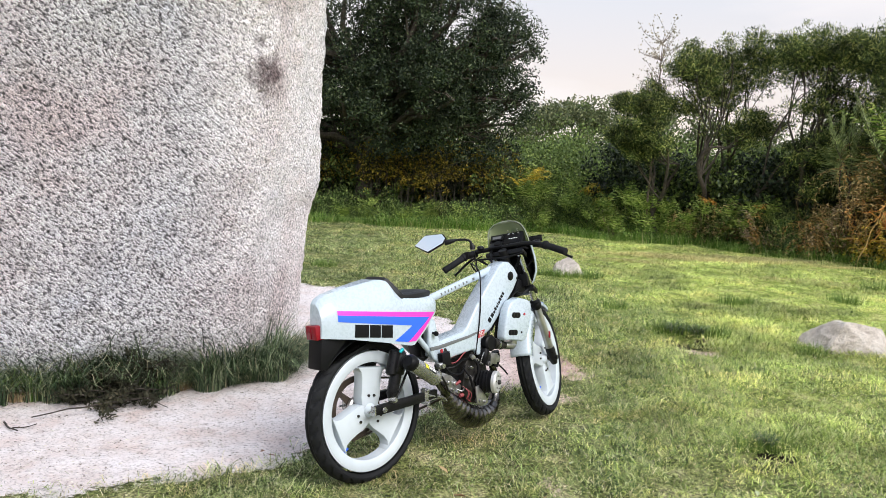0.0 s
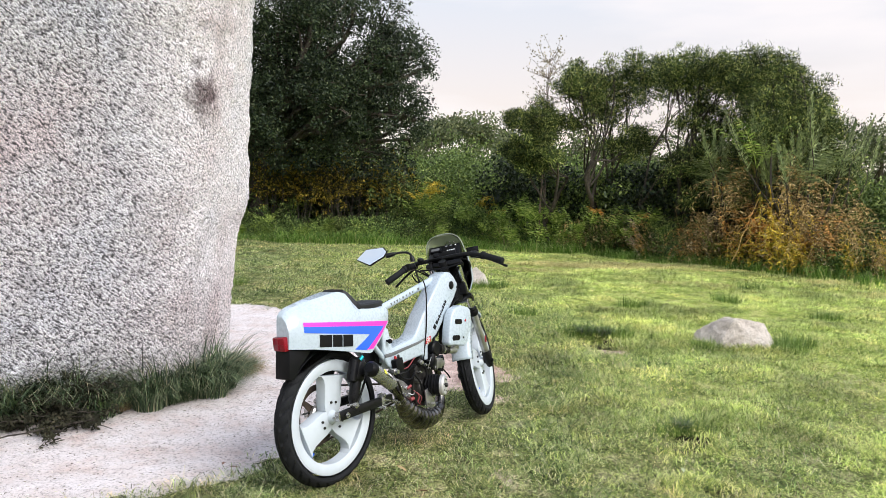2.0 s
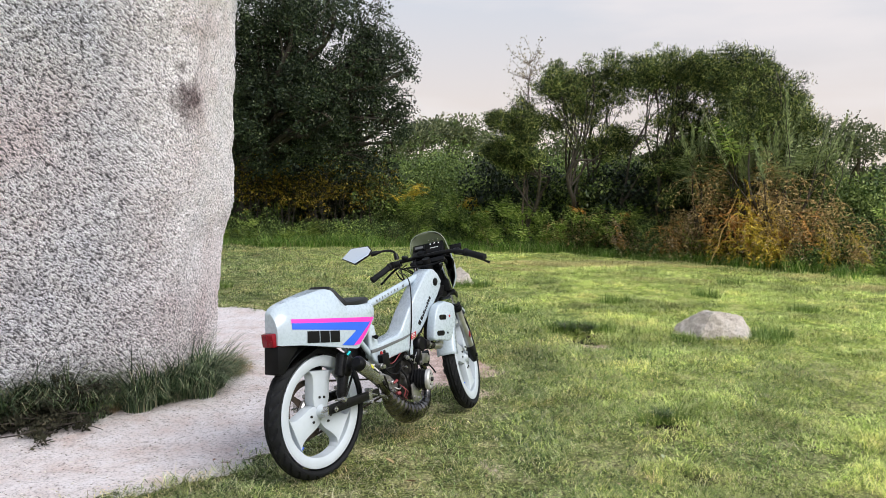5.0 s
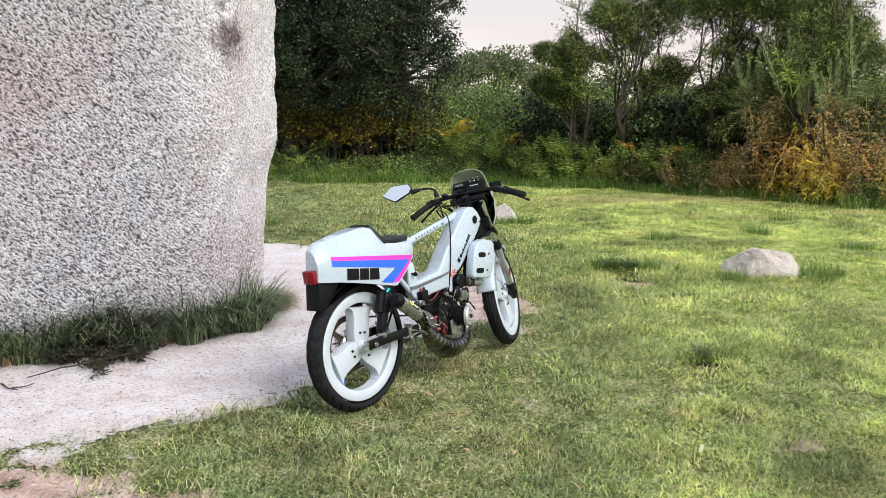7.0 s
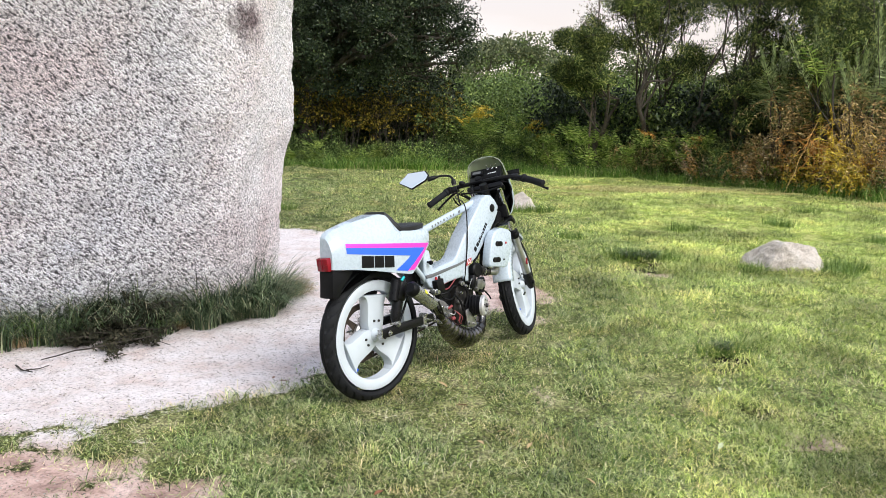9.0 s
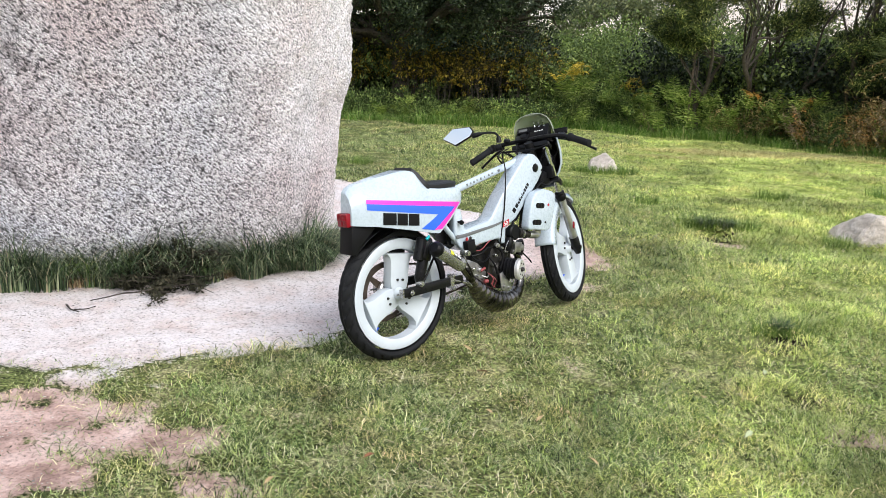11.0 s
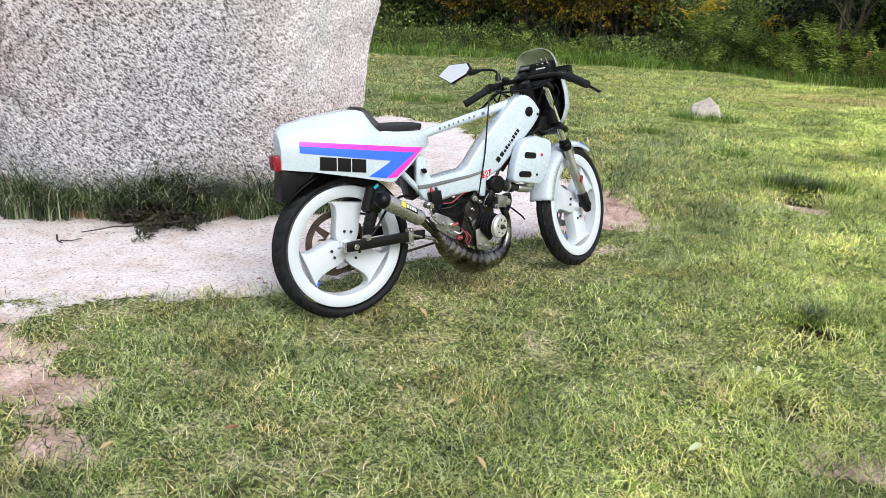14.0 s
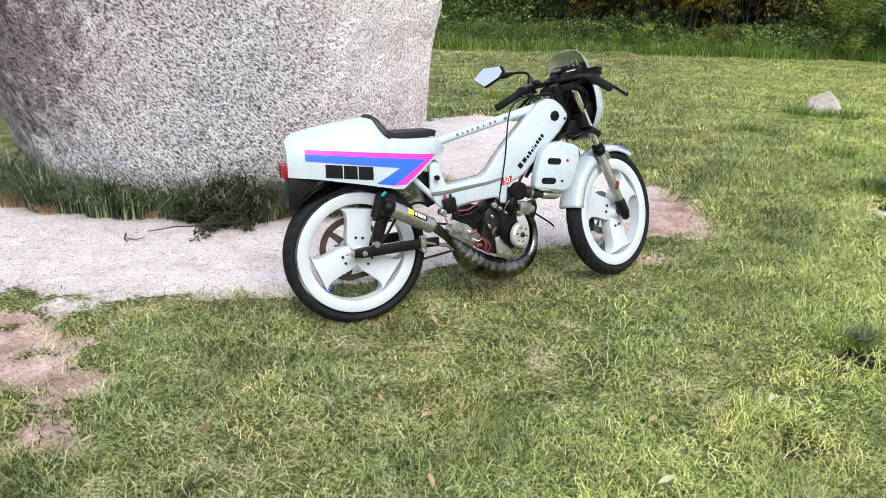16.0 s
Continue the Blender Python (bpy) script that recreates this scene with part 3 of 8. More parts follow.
def tree(name, label, category, foot, trunk_top, lobes, seed, leaf, per, count, clump_r, material, stems=1, trunk_r=0.14, up=0.25, inner=0.55, group=""):
    rng = np.random.default_rng(seed)
    base = thing(name, label, category, group, at=pose(*foot))
    foot = np.array(foot, float)
    wood = []
    for s in range(stems):
        f = foot + (rng.normal(0, 0.18, 3) * [1, 1, 0] if stems > 1 else 0) + [0, 0, -0.1]
        top = np.array(trunk_top, float) + (rng.normal(0, 0.4, 3) if stems > 1 else 0)
        (w, pts) = limb(rng, f, top, trunk_r, trunk_r * 0.55, 0.25, 9, 8)
        wood.append(w)
        for lb in lobes:
            if stems > 1 and rng.random() < 0.84:
                continue
            at = pts[rng.integers(4, len(pts))]
            goal = np.array(lb[:3]) + rng.normal(0, 0.25, 3) * np.array(lb[3:])
            w2, p2 = limb(rng, at, goal, trunk_r * 0.42, trunk_r * 0.12, 0.3, 8)
            wood.append(w2)
            for _ in range(4):
                b = p2[rng.integers(3, len(p2))]
                tip = np.array(lb[:3]) + unit(rng.normal(size=3)) * np.array(lb[3:]) * 0.85
                wood.append(limb(rng, b, tip, trunk_r * 0.14, 0.006, 0.35, 6, 4)[0])
    v, f = gather(wood)
    child("trunk", mesh_from("trunk", v - foot, f, M_BARK, True), base)
    cl = shell_clumps(rng, lobes, count, clump_r, inner)
    v, f = clump_leaves(rng, cl, per, leaf[0], leaf[1], up)
    child("crown", mesh_from("crown", v - foot, f, material), base)
    return base


# the broad dark evergreen oak
rng_oak = np.random.default_rng(70)
oak_lobes = [(-3.2, 18.2, 4.6, 2.6, 2.2, 2.6), (-1.4, 17.9, 4.4, 2.0, 1.9, 2.1), (-0.4, 17.8, 3.2, 1.35, 1.5, 1.6), (-2.2, 17.2, 3.0, 1.9, 1.4, 1.3), (-5.4, 18.4, 4.2, 2.2, 2.0, 2.4), (-7.5, 19.0, 4.0, 2.2, 2.0, 2.4), (0.2, 18.2, 4.3, 0.9, 1.0, 1.1), (-2.6, 18.0, 3.6, 1.6, 1.0, 1.4), (-1.2, 18.3, 3.6, 1.3, 1.0, 1.3)]
for lb in oak_lobes[:9]:
    for _ in range(13):
        d = unit(rng_oak.normal(size=3))
        q = rng_oak.uniform(0.16, 0.34)
        oak_lobes.append((*(np.array(lb[:3]) + d * np.array(lb[3:]) * 0.78), lb[3] * q, lb[4] * q, lb[5] * q * 0.9))
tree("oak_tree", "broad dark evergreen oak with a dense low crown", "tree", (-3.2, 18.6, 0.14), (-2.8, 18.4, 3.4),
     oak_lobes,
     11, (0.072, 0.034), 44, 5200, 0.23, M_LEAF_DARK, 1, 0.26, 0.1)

# gorse and pine-like scrub trees on the bank
SCRUB = "scrub trees on the bank"


def pads(seed, boxes):
    """Flat foliage pads strewn through boxes (x0, x1, y0, y1, z0, z1, how many, radius)."""
    r = random.Random(seed)
    return [(r.uniform(x0, x1), r.uniform(y0, y1), r.uniform(z0, z1) - q * 0.2, q * r.uniform(0.6, 1.7), q * r.uniform(0.7, 1.5), q * r.uniform(0.4, 1.0)) for x0, x1, y0, y1, z0, z1, n, q in boxes for _ in range(int(n * 1.4))]


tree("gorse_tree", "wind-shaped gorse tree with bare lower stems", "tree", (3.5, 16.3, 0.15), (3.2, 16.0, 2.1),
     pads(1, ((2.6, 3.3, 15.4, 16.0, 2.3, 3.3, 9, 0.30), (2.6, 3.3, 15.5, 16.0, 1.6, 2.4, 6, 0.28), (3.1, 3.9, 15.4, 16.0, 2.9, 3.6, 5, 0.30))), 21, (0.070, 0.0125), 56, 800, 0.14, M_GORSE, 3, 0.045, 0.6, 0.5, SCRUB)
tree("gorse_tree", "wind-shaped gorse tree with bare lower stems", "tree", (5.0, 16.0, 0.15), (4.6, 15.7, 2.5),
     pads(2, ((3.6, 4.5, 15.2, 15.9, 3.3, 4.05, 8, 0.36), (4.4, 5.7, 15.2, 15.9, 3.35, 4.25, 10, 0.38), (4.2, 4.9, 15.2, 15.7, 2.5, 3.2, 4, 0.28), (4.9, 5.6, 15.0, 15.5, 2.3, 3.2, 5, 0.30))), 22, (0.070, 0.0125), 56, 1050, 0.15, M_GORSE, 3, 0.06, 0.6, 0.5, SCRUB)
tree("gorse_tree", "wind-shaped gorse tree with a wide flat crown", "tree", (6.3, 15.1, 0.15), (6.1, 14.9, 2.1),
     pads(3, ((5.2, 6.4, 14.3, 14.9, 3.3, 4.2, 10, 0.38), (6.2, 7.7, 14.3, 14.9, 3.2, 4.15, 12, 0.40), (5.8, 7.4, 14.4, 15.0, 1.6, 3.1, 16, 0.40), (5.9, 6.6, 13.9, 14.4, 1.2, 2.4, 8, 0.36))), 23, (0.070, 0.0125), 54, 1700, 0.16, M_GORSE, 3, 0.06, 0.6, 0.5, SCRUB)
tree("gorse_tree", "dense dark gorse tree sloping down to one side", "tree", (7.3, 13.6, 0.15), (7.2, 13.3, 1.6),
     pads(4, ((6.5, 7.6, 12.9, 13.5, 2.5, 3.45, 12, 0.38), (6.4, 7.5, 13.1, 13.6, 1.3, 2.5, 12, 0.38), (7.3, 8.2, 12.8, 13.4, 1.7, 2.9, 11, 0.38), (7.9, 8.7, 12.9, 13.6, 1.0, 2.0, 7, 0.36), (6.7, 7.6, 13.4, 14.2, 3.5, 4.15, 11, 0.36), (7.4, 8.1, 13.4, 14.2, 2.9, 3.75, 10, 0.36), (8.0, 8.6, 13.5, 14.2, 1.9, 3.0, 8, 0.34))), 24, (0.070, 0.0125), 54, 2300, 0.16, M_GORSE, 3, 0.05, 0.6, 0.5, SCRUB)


def spike_gorse(foot, seed, spikes):
    """Gorse of upright tapering spikes: a woody stem with needles set up and out along each tip."""
    rng = np.random.default_rng(seed)
    base = thing("gorse_tree", "upright grey-green gorse with feathery spikes", "tree", SCRUB, at=pose(*foot))
    wood, c, ax, sd = [], [], [], []
    for _ in range(spikes):
        low = np.array([rng.normal(0, 0.42), rng.normal(0, 0.22), rng.uniform(1.45, 2.1)])
        top = low + np.array([low[0] * 0.35 + rng.normal(0, 0.08), rng.normal(0, 0.1), rng.uniform(0.5, 1.05)])
        wood.append(limb(rng, (rng.normal(0, 0.1), rng.normal(0, 0.06), -0.05), low, 0.018, 0.008, 0.2, 7, 4)[0])
        wood.append(limb(rng, low, top, 0.008, 0.003, 0.1, 5, 3)[0])
        n = 230
        q = rng.uniform(0, 1, n) ** 0.8
        a = rng.uniform(0, 2 * math.pi, n)
        out = np.stack([np.cos(a), np.sin(a), np.zeros(n)], 1)
        d = unit(out * (0.9 - 0.5 * q)[:, None] + unit(top - low) * 0.9 + rng.normal(0, 0.15, (n, 3)))
        size = (0.15 - 0.09 * q) * rng.uniform(0.6, 1.2, n)
        c.append(low + (top - low) * q[:, None] + d * (size * 0.5)[:, None])
        ax.append(d * (size * 0.5)[:, None])
        sd.append(unit(np.cross(d, rng.normal(size=(n, 3)))) * 0.007)
    v, f = gather(wood)
    child("trunk", mesh_from("trunk", v, f, M_BARK, True), base)
    v, f = leaf_quads(np.concatenate(c), np.concatenate(ax), np.concatenate(sd))
    child("crown", mesh_from("crown", v, f, M_SPRAY), base)


for at, seed, count in (((6.85, 13.0, 0.15), 25, 32), ((7.4, 12.6, 0.15), 26, 18), ((6.35, 13.5, 0.15), 27, 12)):
    spike_gorse(at, seed, count)

# far trees
FAR = "far trees on the skyline"
for i, (x, y, h, r) in enumerate(((2.5, 44, 6.2, 2.0), (5.0, 46, 6.6, 2.2), (8.2, 50, 6.3, 2.4), (12, 52, 6.6, 2.6), (-2, 48, 6.2, 2.6), (17, 52, 6.4, 2.6), (22, 50, 6.3, 2.5), (27.5, 46, 7.0, 2.4), (31.5, 46, 7.3, 2.4), (35.5, 46, 7.0, 2.4), (40, 46, 6.4, 2.5), (45, 46, 6.2, 2.6), (-8, 50, 6.2, 2.6))):
    rngf = random.Random(100 + i)
    lobes = [(x + rngf.uniform(-r, r) * 0.6, y + rngf.uniform(-1, 1), h - rngf.uniform(0.6, 2.4), r * rngf.uniform(0.45, 0.7), r * 0.6, rngf.uniform(0.7, 1.0)) for _ in range(6)]
    lobes += [(x + rngf.uniform(-r, r), y + 1.5, rngf.uniform(2.0, 3.2), r * 0.8, r * 0.6, 1.4) for _ in range(5)]
    tree("far_tree", "far flat-topped tree with open limbs on the skyline", "tree", (x, y, 0.1), (x, y, h - 2.6), lobes, 300 + i, (0.20, 0.11), 22, 560, 0.5, M_FAR_LEAF, 2, 0.16, 0.2, 0.4, FAR)

# ---- the moped ----
M_WHITE = plain("white_moped_paint", (0.475, 0.55, 0.62), 0.28, 0.0, 0.03, 90.0, 0.5)
M_WHEEL = plain("white_cast_wheel_paint", (0.55, 0.60, 0.65), 0.4, 0.0, 0.04, 50.0, 0.2)
M_BLACK = plain("black_plastic", (0.006, 0.006, 0.007), 0.40, 0.0, 0.2, 120.0, 0.0, 0.0, 0.14)
M_SATIN = plain("satin_black_steel", (0.007, 0.007, 0.008), 0.30, 0.0, 0.2, 80.0, 0.0, 0.0, 0.22)
M_RUBBER = plain("tyre_rubber", (0.012, 0.0125, 0.014), 0.7, 0.0, 0.25, 200.0, 0.0, 0.0006, 0.16)
M_VINYL = plain("black_seat_vinyl", (0.016, 0.016, 0.018), 0.5, 0.0, 0.15, 300.0, 0.0, 0.0006, 0.3)
M_STEEL = plain("brushed_steel", (0.40, 0.40, 0.395), 0.27, 0.85, 0.14, 140.0)
M_ALLOY = plain("cast_alloy", (0.42, 0.415, 0.41), 0.38, 0.9, 0.3, 70.0, 0.0, 0.0008)
M_BRIGHT = plain("pale_machined_alloy", (0.62, 0.61, 0.60), 0.5, 0.55, 0.12, 120.0)
M_DARKMETAL = plain("oily_dark_metal", (0.03, 0.028, 0.026), 0.42, 0.5, 0.35, 70.0, 0.0, 0.0008, 0.3)
M_PIPE = plain("bare_welded_steel", (0.22, 0.21, 0.20), 0.24, 1.0, 0.55, 26.0)
M_WELD = plain("blued_weld_bead", (0.09, 0.08, 0.075), 0.35, 1.0, 0.3, 60.0)
M_BRONZE = plain("worn_bronze_chain_steel", (0.075, 0.055, 0.04), 0.5, 0.4, 0.3, 80.0)
M_RED_LENS = plain("red_tail_lens", (0.22, 0.004, 0.014), 0.25, 0.0, 0.1, 60.0, 0.2, 0.0, 0.3)
M_RED = plain("red_wire_sleeve", (0.40, 0.02, 0.03), 0.45)
M_PINK = plain("pink_decal", (0.92, 0.045, 0.50), 0.4, 0.0, 0.02)
M_BLUE = plain("blue_decal", (0.03, 0.14, 0.80), 0.4, 0.0, 0.03)
M_INK = plain("black_decal", (0.008, 0.008, 0.009), 0.5, 0.0, 0.1, 60.0, 0.0, 0.0, 0.15)
M_YELLOW = plain("yellow_decal", (0.75, 0.72, 0.05), 0.4)
M_PAPER = plain("white_decal", (0.8, 0.8, 0.8), 0.4)
M_GREYLINE = plain("grey_trim_strip", (0.13, 0.135, 0.14), 0.5)
M_CHROME = plain("polished_chrome", (0.80, 0.80, 0.81), 0.16, 1.0, 0.04, 60.0)
M_RIM = plain("scuffed_clear_rim", (0.34, 0.37, 0.31), 0.4)
M_WIRE = plain("faded_red_wire", (0.26, 0.045, 0.05), 0.5)
M_TEAL = plain("teal_anodised_clip", (0.02, 0.45, 0.5), 0.3, 0.6)


def mirror_glass():
    m, nt, bsdf, out = node_material("mirror_glass")
    bsdf.inputs["Base Color"].default_value = (0.9, 0.92, 0.93, 1)
    bsdf.inputs["Metallic"].default_value = 1.0
    bsdf.inputs["Roughness"].default_value = 0.03
    return m


def smoked_screen():
    m, nt, bsdf, out = node_material("smoked_windscreen")
    clear = nt.nodes.new("ShaderNodeBsdfTransparent")
    clear.inputs[0].default_value = (0.78, 0.82, 0.72, 1)
    bsdf.inputs["Base Color"].default_value = (0.42, 0.45, 0.37, 1)
    bsdf.inputs["Roughness"].default_value = 0.12
    ms = nt.nodes.new("ShaderNodeMixShader")
    ms.inputs[0].default_value = 0.42
    nt.links.new(clear.outputs[0], ms.inputs[1])
    nt.links.new(bsdf.outputs[0], ms.inputs[2])
    nt.links.new(ms.outputs[0], out.inputs[0])
    return m


M_MIRROR, M_SCREEN = mirror_glass(), smoked_screen()

BIKE = pose(-0.285, 2.861, 0, 0, 0, 51) @ pose(0, 0, 0, -6)
bike = thing("moped", "white racing moped with pink and blue stripes on its stand", "moped", at=BIKE)
# the fork and all that turns with it, turned a little to the left about the raked steering axis
HEAD = Vector((0.915, 0, 0.885))
STEER = Matrix.Translation(HEAD) @ Matrix.Rotation(radians(21), 4, Vector((-0.42, 0, 0.907)).normalized()) @ Matrix.Translation(-HEAD)


def prism(outline, y0, y1):
    n = len(outline)
    v = [(x, y0, z) for x, z in outline] + [(x, y1, z) for x, z in outline]
    f = [tuple(range(n)), tuple(range(2 * n - 1, n - 1, -1))] + [(i, n + i, n + (i + 1) % n, (i + 1) % n) for i in range(n)]
    return v, f


def block(centre, size, turn=(0, 0, 0)):
    m = pose(*centre, *turn)
    v = [m @ Vector((sx * size[0] / 2, sy * size[1] / 2, sz * size[2] / 2)) for sx in (-1, 1) for sy in (-1, 1) for sz in (-1, 1)]
    return v, [(0, 1, 3, 2), (4, 6, 7, 5), (0, 4, 5, 1), (2, 3, 7, 6), (0, 2, 6, 4), (1, 5, 7, 3)]


def rod(p0, p1, r0, r1=None, n=16):
    """A capped round bar from p0 to p1."""
    p0, p1 = Vector(p0), Vector(p1)
    r1 = r0 if r1 is None else r1
    q = (p1 - p0).to_track_quat("Z", "Y").to_matrix()
    v = []
    for p, r in ((p0, r0), (p1, r1)):
        v += [p + q @ Vector((r * math.cos(2 * math.pi * k / n), r * math.sin(2 * math.pi * k / n), 0)) for k in range(n)]
    f = [tuple(range(n - 1, -1, -1)), tuple(range(n, 2 * n))] + [(k, (k + 1) % n, n + (k + 1) % n, n + k) for k in range(n)]
    return v, f


def turned(p0, p1, rings, n=28):
    """A body turned on the axis p0 to p1: rings of (share of the way, radius), closed at the ends."""
    p0, p1 = Vector(p0), Vector(p1)
    q = (p1 - p0).to_track_quat("Z", "Y").to_matrix()
    v = []
    for s, r in rings:
        v += [p0.lerp(p1, s) + q @ Vector((r * math.cos(2 * math.pi * k / n), r * math.sin(2 * math.pi * k / n), 0)) for k in range(n)]
    m = len(rings)
    f = [tuple(range(n - 1, -1, -1)), tuple(range((m - 1) * n, m * n))]
    f += [(i * n + k, i * n + (k + 1) % n, (i + 1) * n + (k + 1) % n, (i + 1) * n + k) for i in range(m - 1) for k in range(n)]
    return v, f


def smooth_line(points, steps=8):
    out = []
    n = len(points)
    for i in range(n - 1):
        p = [Vector(points[max(0, min(n - 1, i + j - 1))]) for j in range(4)]
        for k in range(steps):
            s = k / steps
            out.append(0.5 * (2 * p[1] + (p[2] - p[0]) * s + (2 * p[0] - 5 * p[1] + 4 * p[2] - p[3]) * s * s + (3 * p[1] - p[0] - 3 * p[2] + p[3]) * s ** 3))
    out.append(Vector(points[-1]))
    return out


def hose(points, r, n=8, steps=8):
    """A capped tube along a smooth line; r is a radius or one for each point."""
    line = smooth_line(points, steps)
    if isinstance(r, (int, float)):
        radii = [r] * len(line)
    else:
        radii = np.interp(np.linspace(0, len(r) - 1, len(line)), range(len(r)), r)
    radii = [float(q) for q in radii]
    v, side = [], None
    for i, p in enumerate(line):
        t = (line[min(i + 1, len(line) - 1)] - line[max(i - 1, 0)]).normalized()
        if side is None:
            side = t.orthogonal().normalized()
        side = (side - t * side.dot(t)).normalized()
        b = t.cross(side)
        v += [p + radii[i] * (math.cos(2 * math.pi * k / n) * side + math.sin(2 * math.pi * k / n) * b) for k in range(n)]
    m = len(line)
    f = [tuple(range(n - 1, -1, -1)), tuple(range((m - 1) * n, m * n))]
    f += [(i * n + k, i * n + (k + 1) % n, (i + 1) * n + (k + 1) % n, (i + 1) * n + k) for i in range(m - 1) for k in range(n)]
    return v, f


def lathe(section, centre, n=96):
    """A ring turned about the wheel's axle (y) from a closed section of (radius, y)."""
    k = len(section)
    v = [(centre[0] + r * math.cos(2 * math.pi * i / n), centre[1] + y, centre[2] + r * math.sin(2 * math.pi * i / n)) for i in range(n) for r, y in section]
    f = [(i * k + j, i * k + (j + 1) % k, ((i + 1) % n) * k + (j + 1) % k, ((i + 1) % n) * k + j) for i in range(n) for j in range(k)]
    return v, f


def part(name, pieces, material, parent, label="", m=None, bevel=0.0, sharp=38, segments=2):
    """Joins pieces into ONE mesh under a thing or a part, with eased edges."""
    if isinstance(pieces, tuple):
        pieces = [pieces]
    bm = bmesh.new()
    for vs, fs in pieces:
        made = [bm.verts.new((m @ Vector(v)) if m else Vector(v)) for v in vs]
        for f in fs:
            try:
                bm.faces.new([made[i] for i in f])
            except ValueError:
                pass
    bmesh.ops.recalc_face_normals(bm, faces=bm.faces)
    if bevel:
        edges = [e for e in bm.edges if len(e.link_faces) == 2 and e.calc_face_angle(0) > radians(30)]
        bmesh.ops.bevel(bm, geom=edges, offset=bevel, offset_type="OFFSET", segments=segments, profile=0.5, affect="EDGES", clamp_overlap=True)
    me = bpy.data.meshes.new(name)
    bm.to_mesh(me)
    bm.free()
    me.materials.append(material)
    me.polygons.foreach_set("use_smooth", np.ones(len(me.polygons), dtype=bool))
    me.set_sharp_from_angle(angle=radians(sharp))
    return child(name, me, parent, label)


def tyre_mesh(centre, radius, half, n=210):
    """A tyre with slanted grooves cut into the crown."""
    sec = []
    for a in np.linspace(-100, 100, 17):
        s, c = math.sin(radians(a)), math.cos(radians(a))
        sec.append((radius - 0.030 + 0.030 * max(c, -0.9) if abs(a) < 90 else radius - 0.030 + 0.06 * c, half * (s if abs(a) < 90 else math.copysign(1 - 0.012 * (abs(a) - 90), a))))
    k = len(sec)
    v, f = [], []
    for i in range(n):
        w = 2 * math.pi * i / n
        for j, (r, y) in enumerate(sec):
            slant = i + (abs(j - k // 2) * 1.0)
            groove = 0.007 if 2 <= abs(j - k // 2) <= 5 and slant % 7 < 2 else 0.0
            if j == k // 2:
                groove = 0.003
            r2 = r - groove
            v.append((centre[0] + r2 * math.cos(w), centre[1] + y, centre[2] + r2 * math.sin(w)))
        for j in range(k):
            f.append((i * k + j, i * k + (j + 1) % k, ((i + 1) % n) * k + (j + 1) % k, ((i + 1) % n) * k + j))
    return v, f


def spoke_piece(centre, angle, hub, rim, lean=0.22):
    """One broad cast blade: thick at the hub, waisted, flared into the rim."""
    shape = []
    rows = ((hub, 0.036), (0.05, 0.050), (0.075, 0.053), (0.105, 0.050), (0.14, 0.051), (0.165, 0.058), (0.183, 0.073), (rim, 0.102))
    left = [(r, w + lean * 0.25 * (r - hub) * 0.5, 1) for r, w in rows]
    right = [(r, -w + lean * 0.25 * (r - hub) * 0.5, -1) for r, w in rows]
    for r, w, _ in left + right[::-1]:
        a = angle + w / r
        shape.append((centre[0] + r * math.cos(a), centre[2] + r * math.sin(a)))
    return prism(shape, centre[1] - 0.025, centre[1] + 0.025)


def wheel(centre, angles, m, half, radius=0.287):
    rim_sec = [(0.193, -0.026), (0.200, -0.030), (0.232, -0.033), (0.238, -0.030), (0.236, -0.024), (0.228, -0.018), (0.228, 0.018), (0.236, 0.024), (0.238, 0.030), (0.232, 0.033), (0.200, 0.030), (0.193, 0.026)]
    w = part("wheel", lathe(rim_sec, centre), M_WHEEL, bike, "white cast wheel", m)
    part("tyre", tyre_mesh(centre, radius, half), M_RUBBER, w, "black road tyre with slanted grooves", m, 0, 25)
    for a in angles:
        part("spoke", spoke_piece(centre, radians(a), 0.028, 0.197), M_WHEEL, w, "", m, 0.006)
    c = Vector(centre)
    part("hub", [turned(c + Vector((0, -0.045, 0)), c + Vector((0, 0.045, 0)), [(0, 0.018), (0.12, 0.024), (0.3, 0.034), (0.7, 0.034), (0.88, 0.024), (1, 0.018)], 36)], M_WHEEL, w, "", m)
    for a in angles:
        for d in (-13, 13):
            b = radians(a + d)
            p = c + Vector((0.062 * math.cos(b), 0, 0.062 * math.sin(b)))
            part("bolt", rod(p + Vector((0, -0.031, 0)), p + Vector((0, -0.020, 0)), 0.0055, 0.0055, 6), M_DARKMETAL, w, "", m)
    part("valve", rod(c + Vector((-0.13, -0.012, -0.145)), c + Vector((-0.112, -0.02, -0.125)), 0.004), M_BLUE, w, "blue valve cap", m)
    return w


REAR, FRONT = (0.014, 0.0, 0.289), (1.212, 0.0, 0.329)
rear_wheel = wheel(REAR, (82, 202, 322), None, 0.038)
front_wheel = wheel(FRONT, (160, 280, 40), STEER, 0.035, 0.284)

# sprocket, chain and brake on the rear wheel
teeth = []
for i in range(104):
    a = 2 * math.pi * i / 104
    r = 0.1265 if i % 2 else 0.1215
    teeth.append((REAR[0] + r * math.cos(a), REAR[2] + r * math.sin(a)))
inner = [(REAR[0] + 0.106 * math.cos(2 * math.pi * i / 104), REAR[2] + 0.106 * math.sin(2 * math.pi * i / 104)) for i in range(104)]


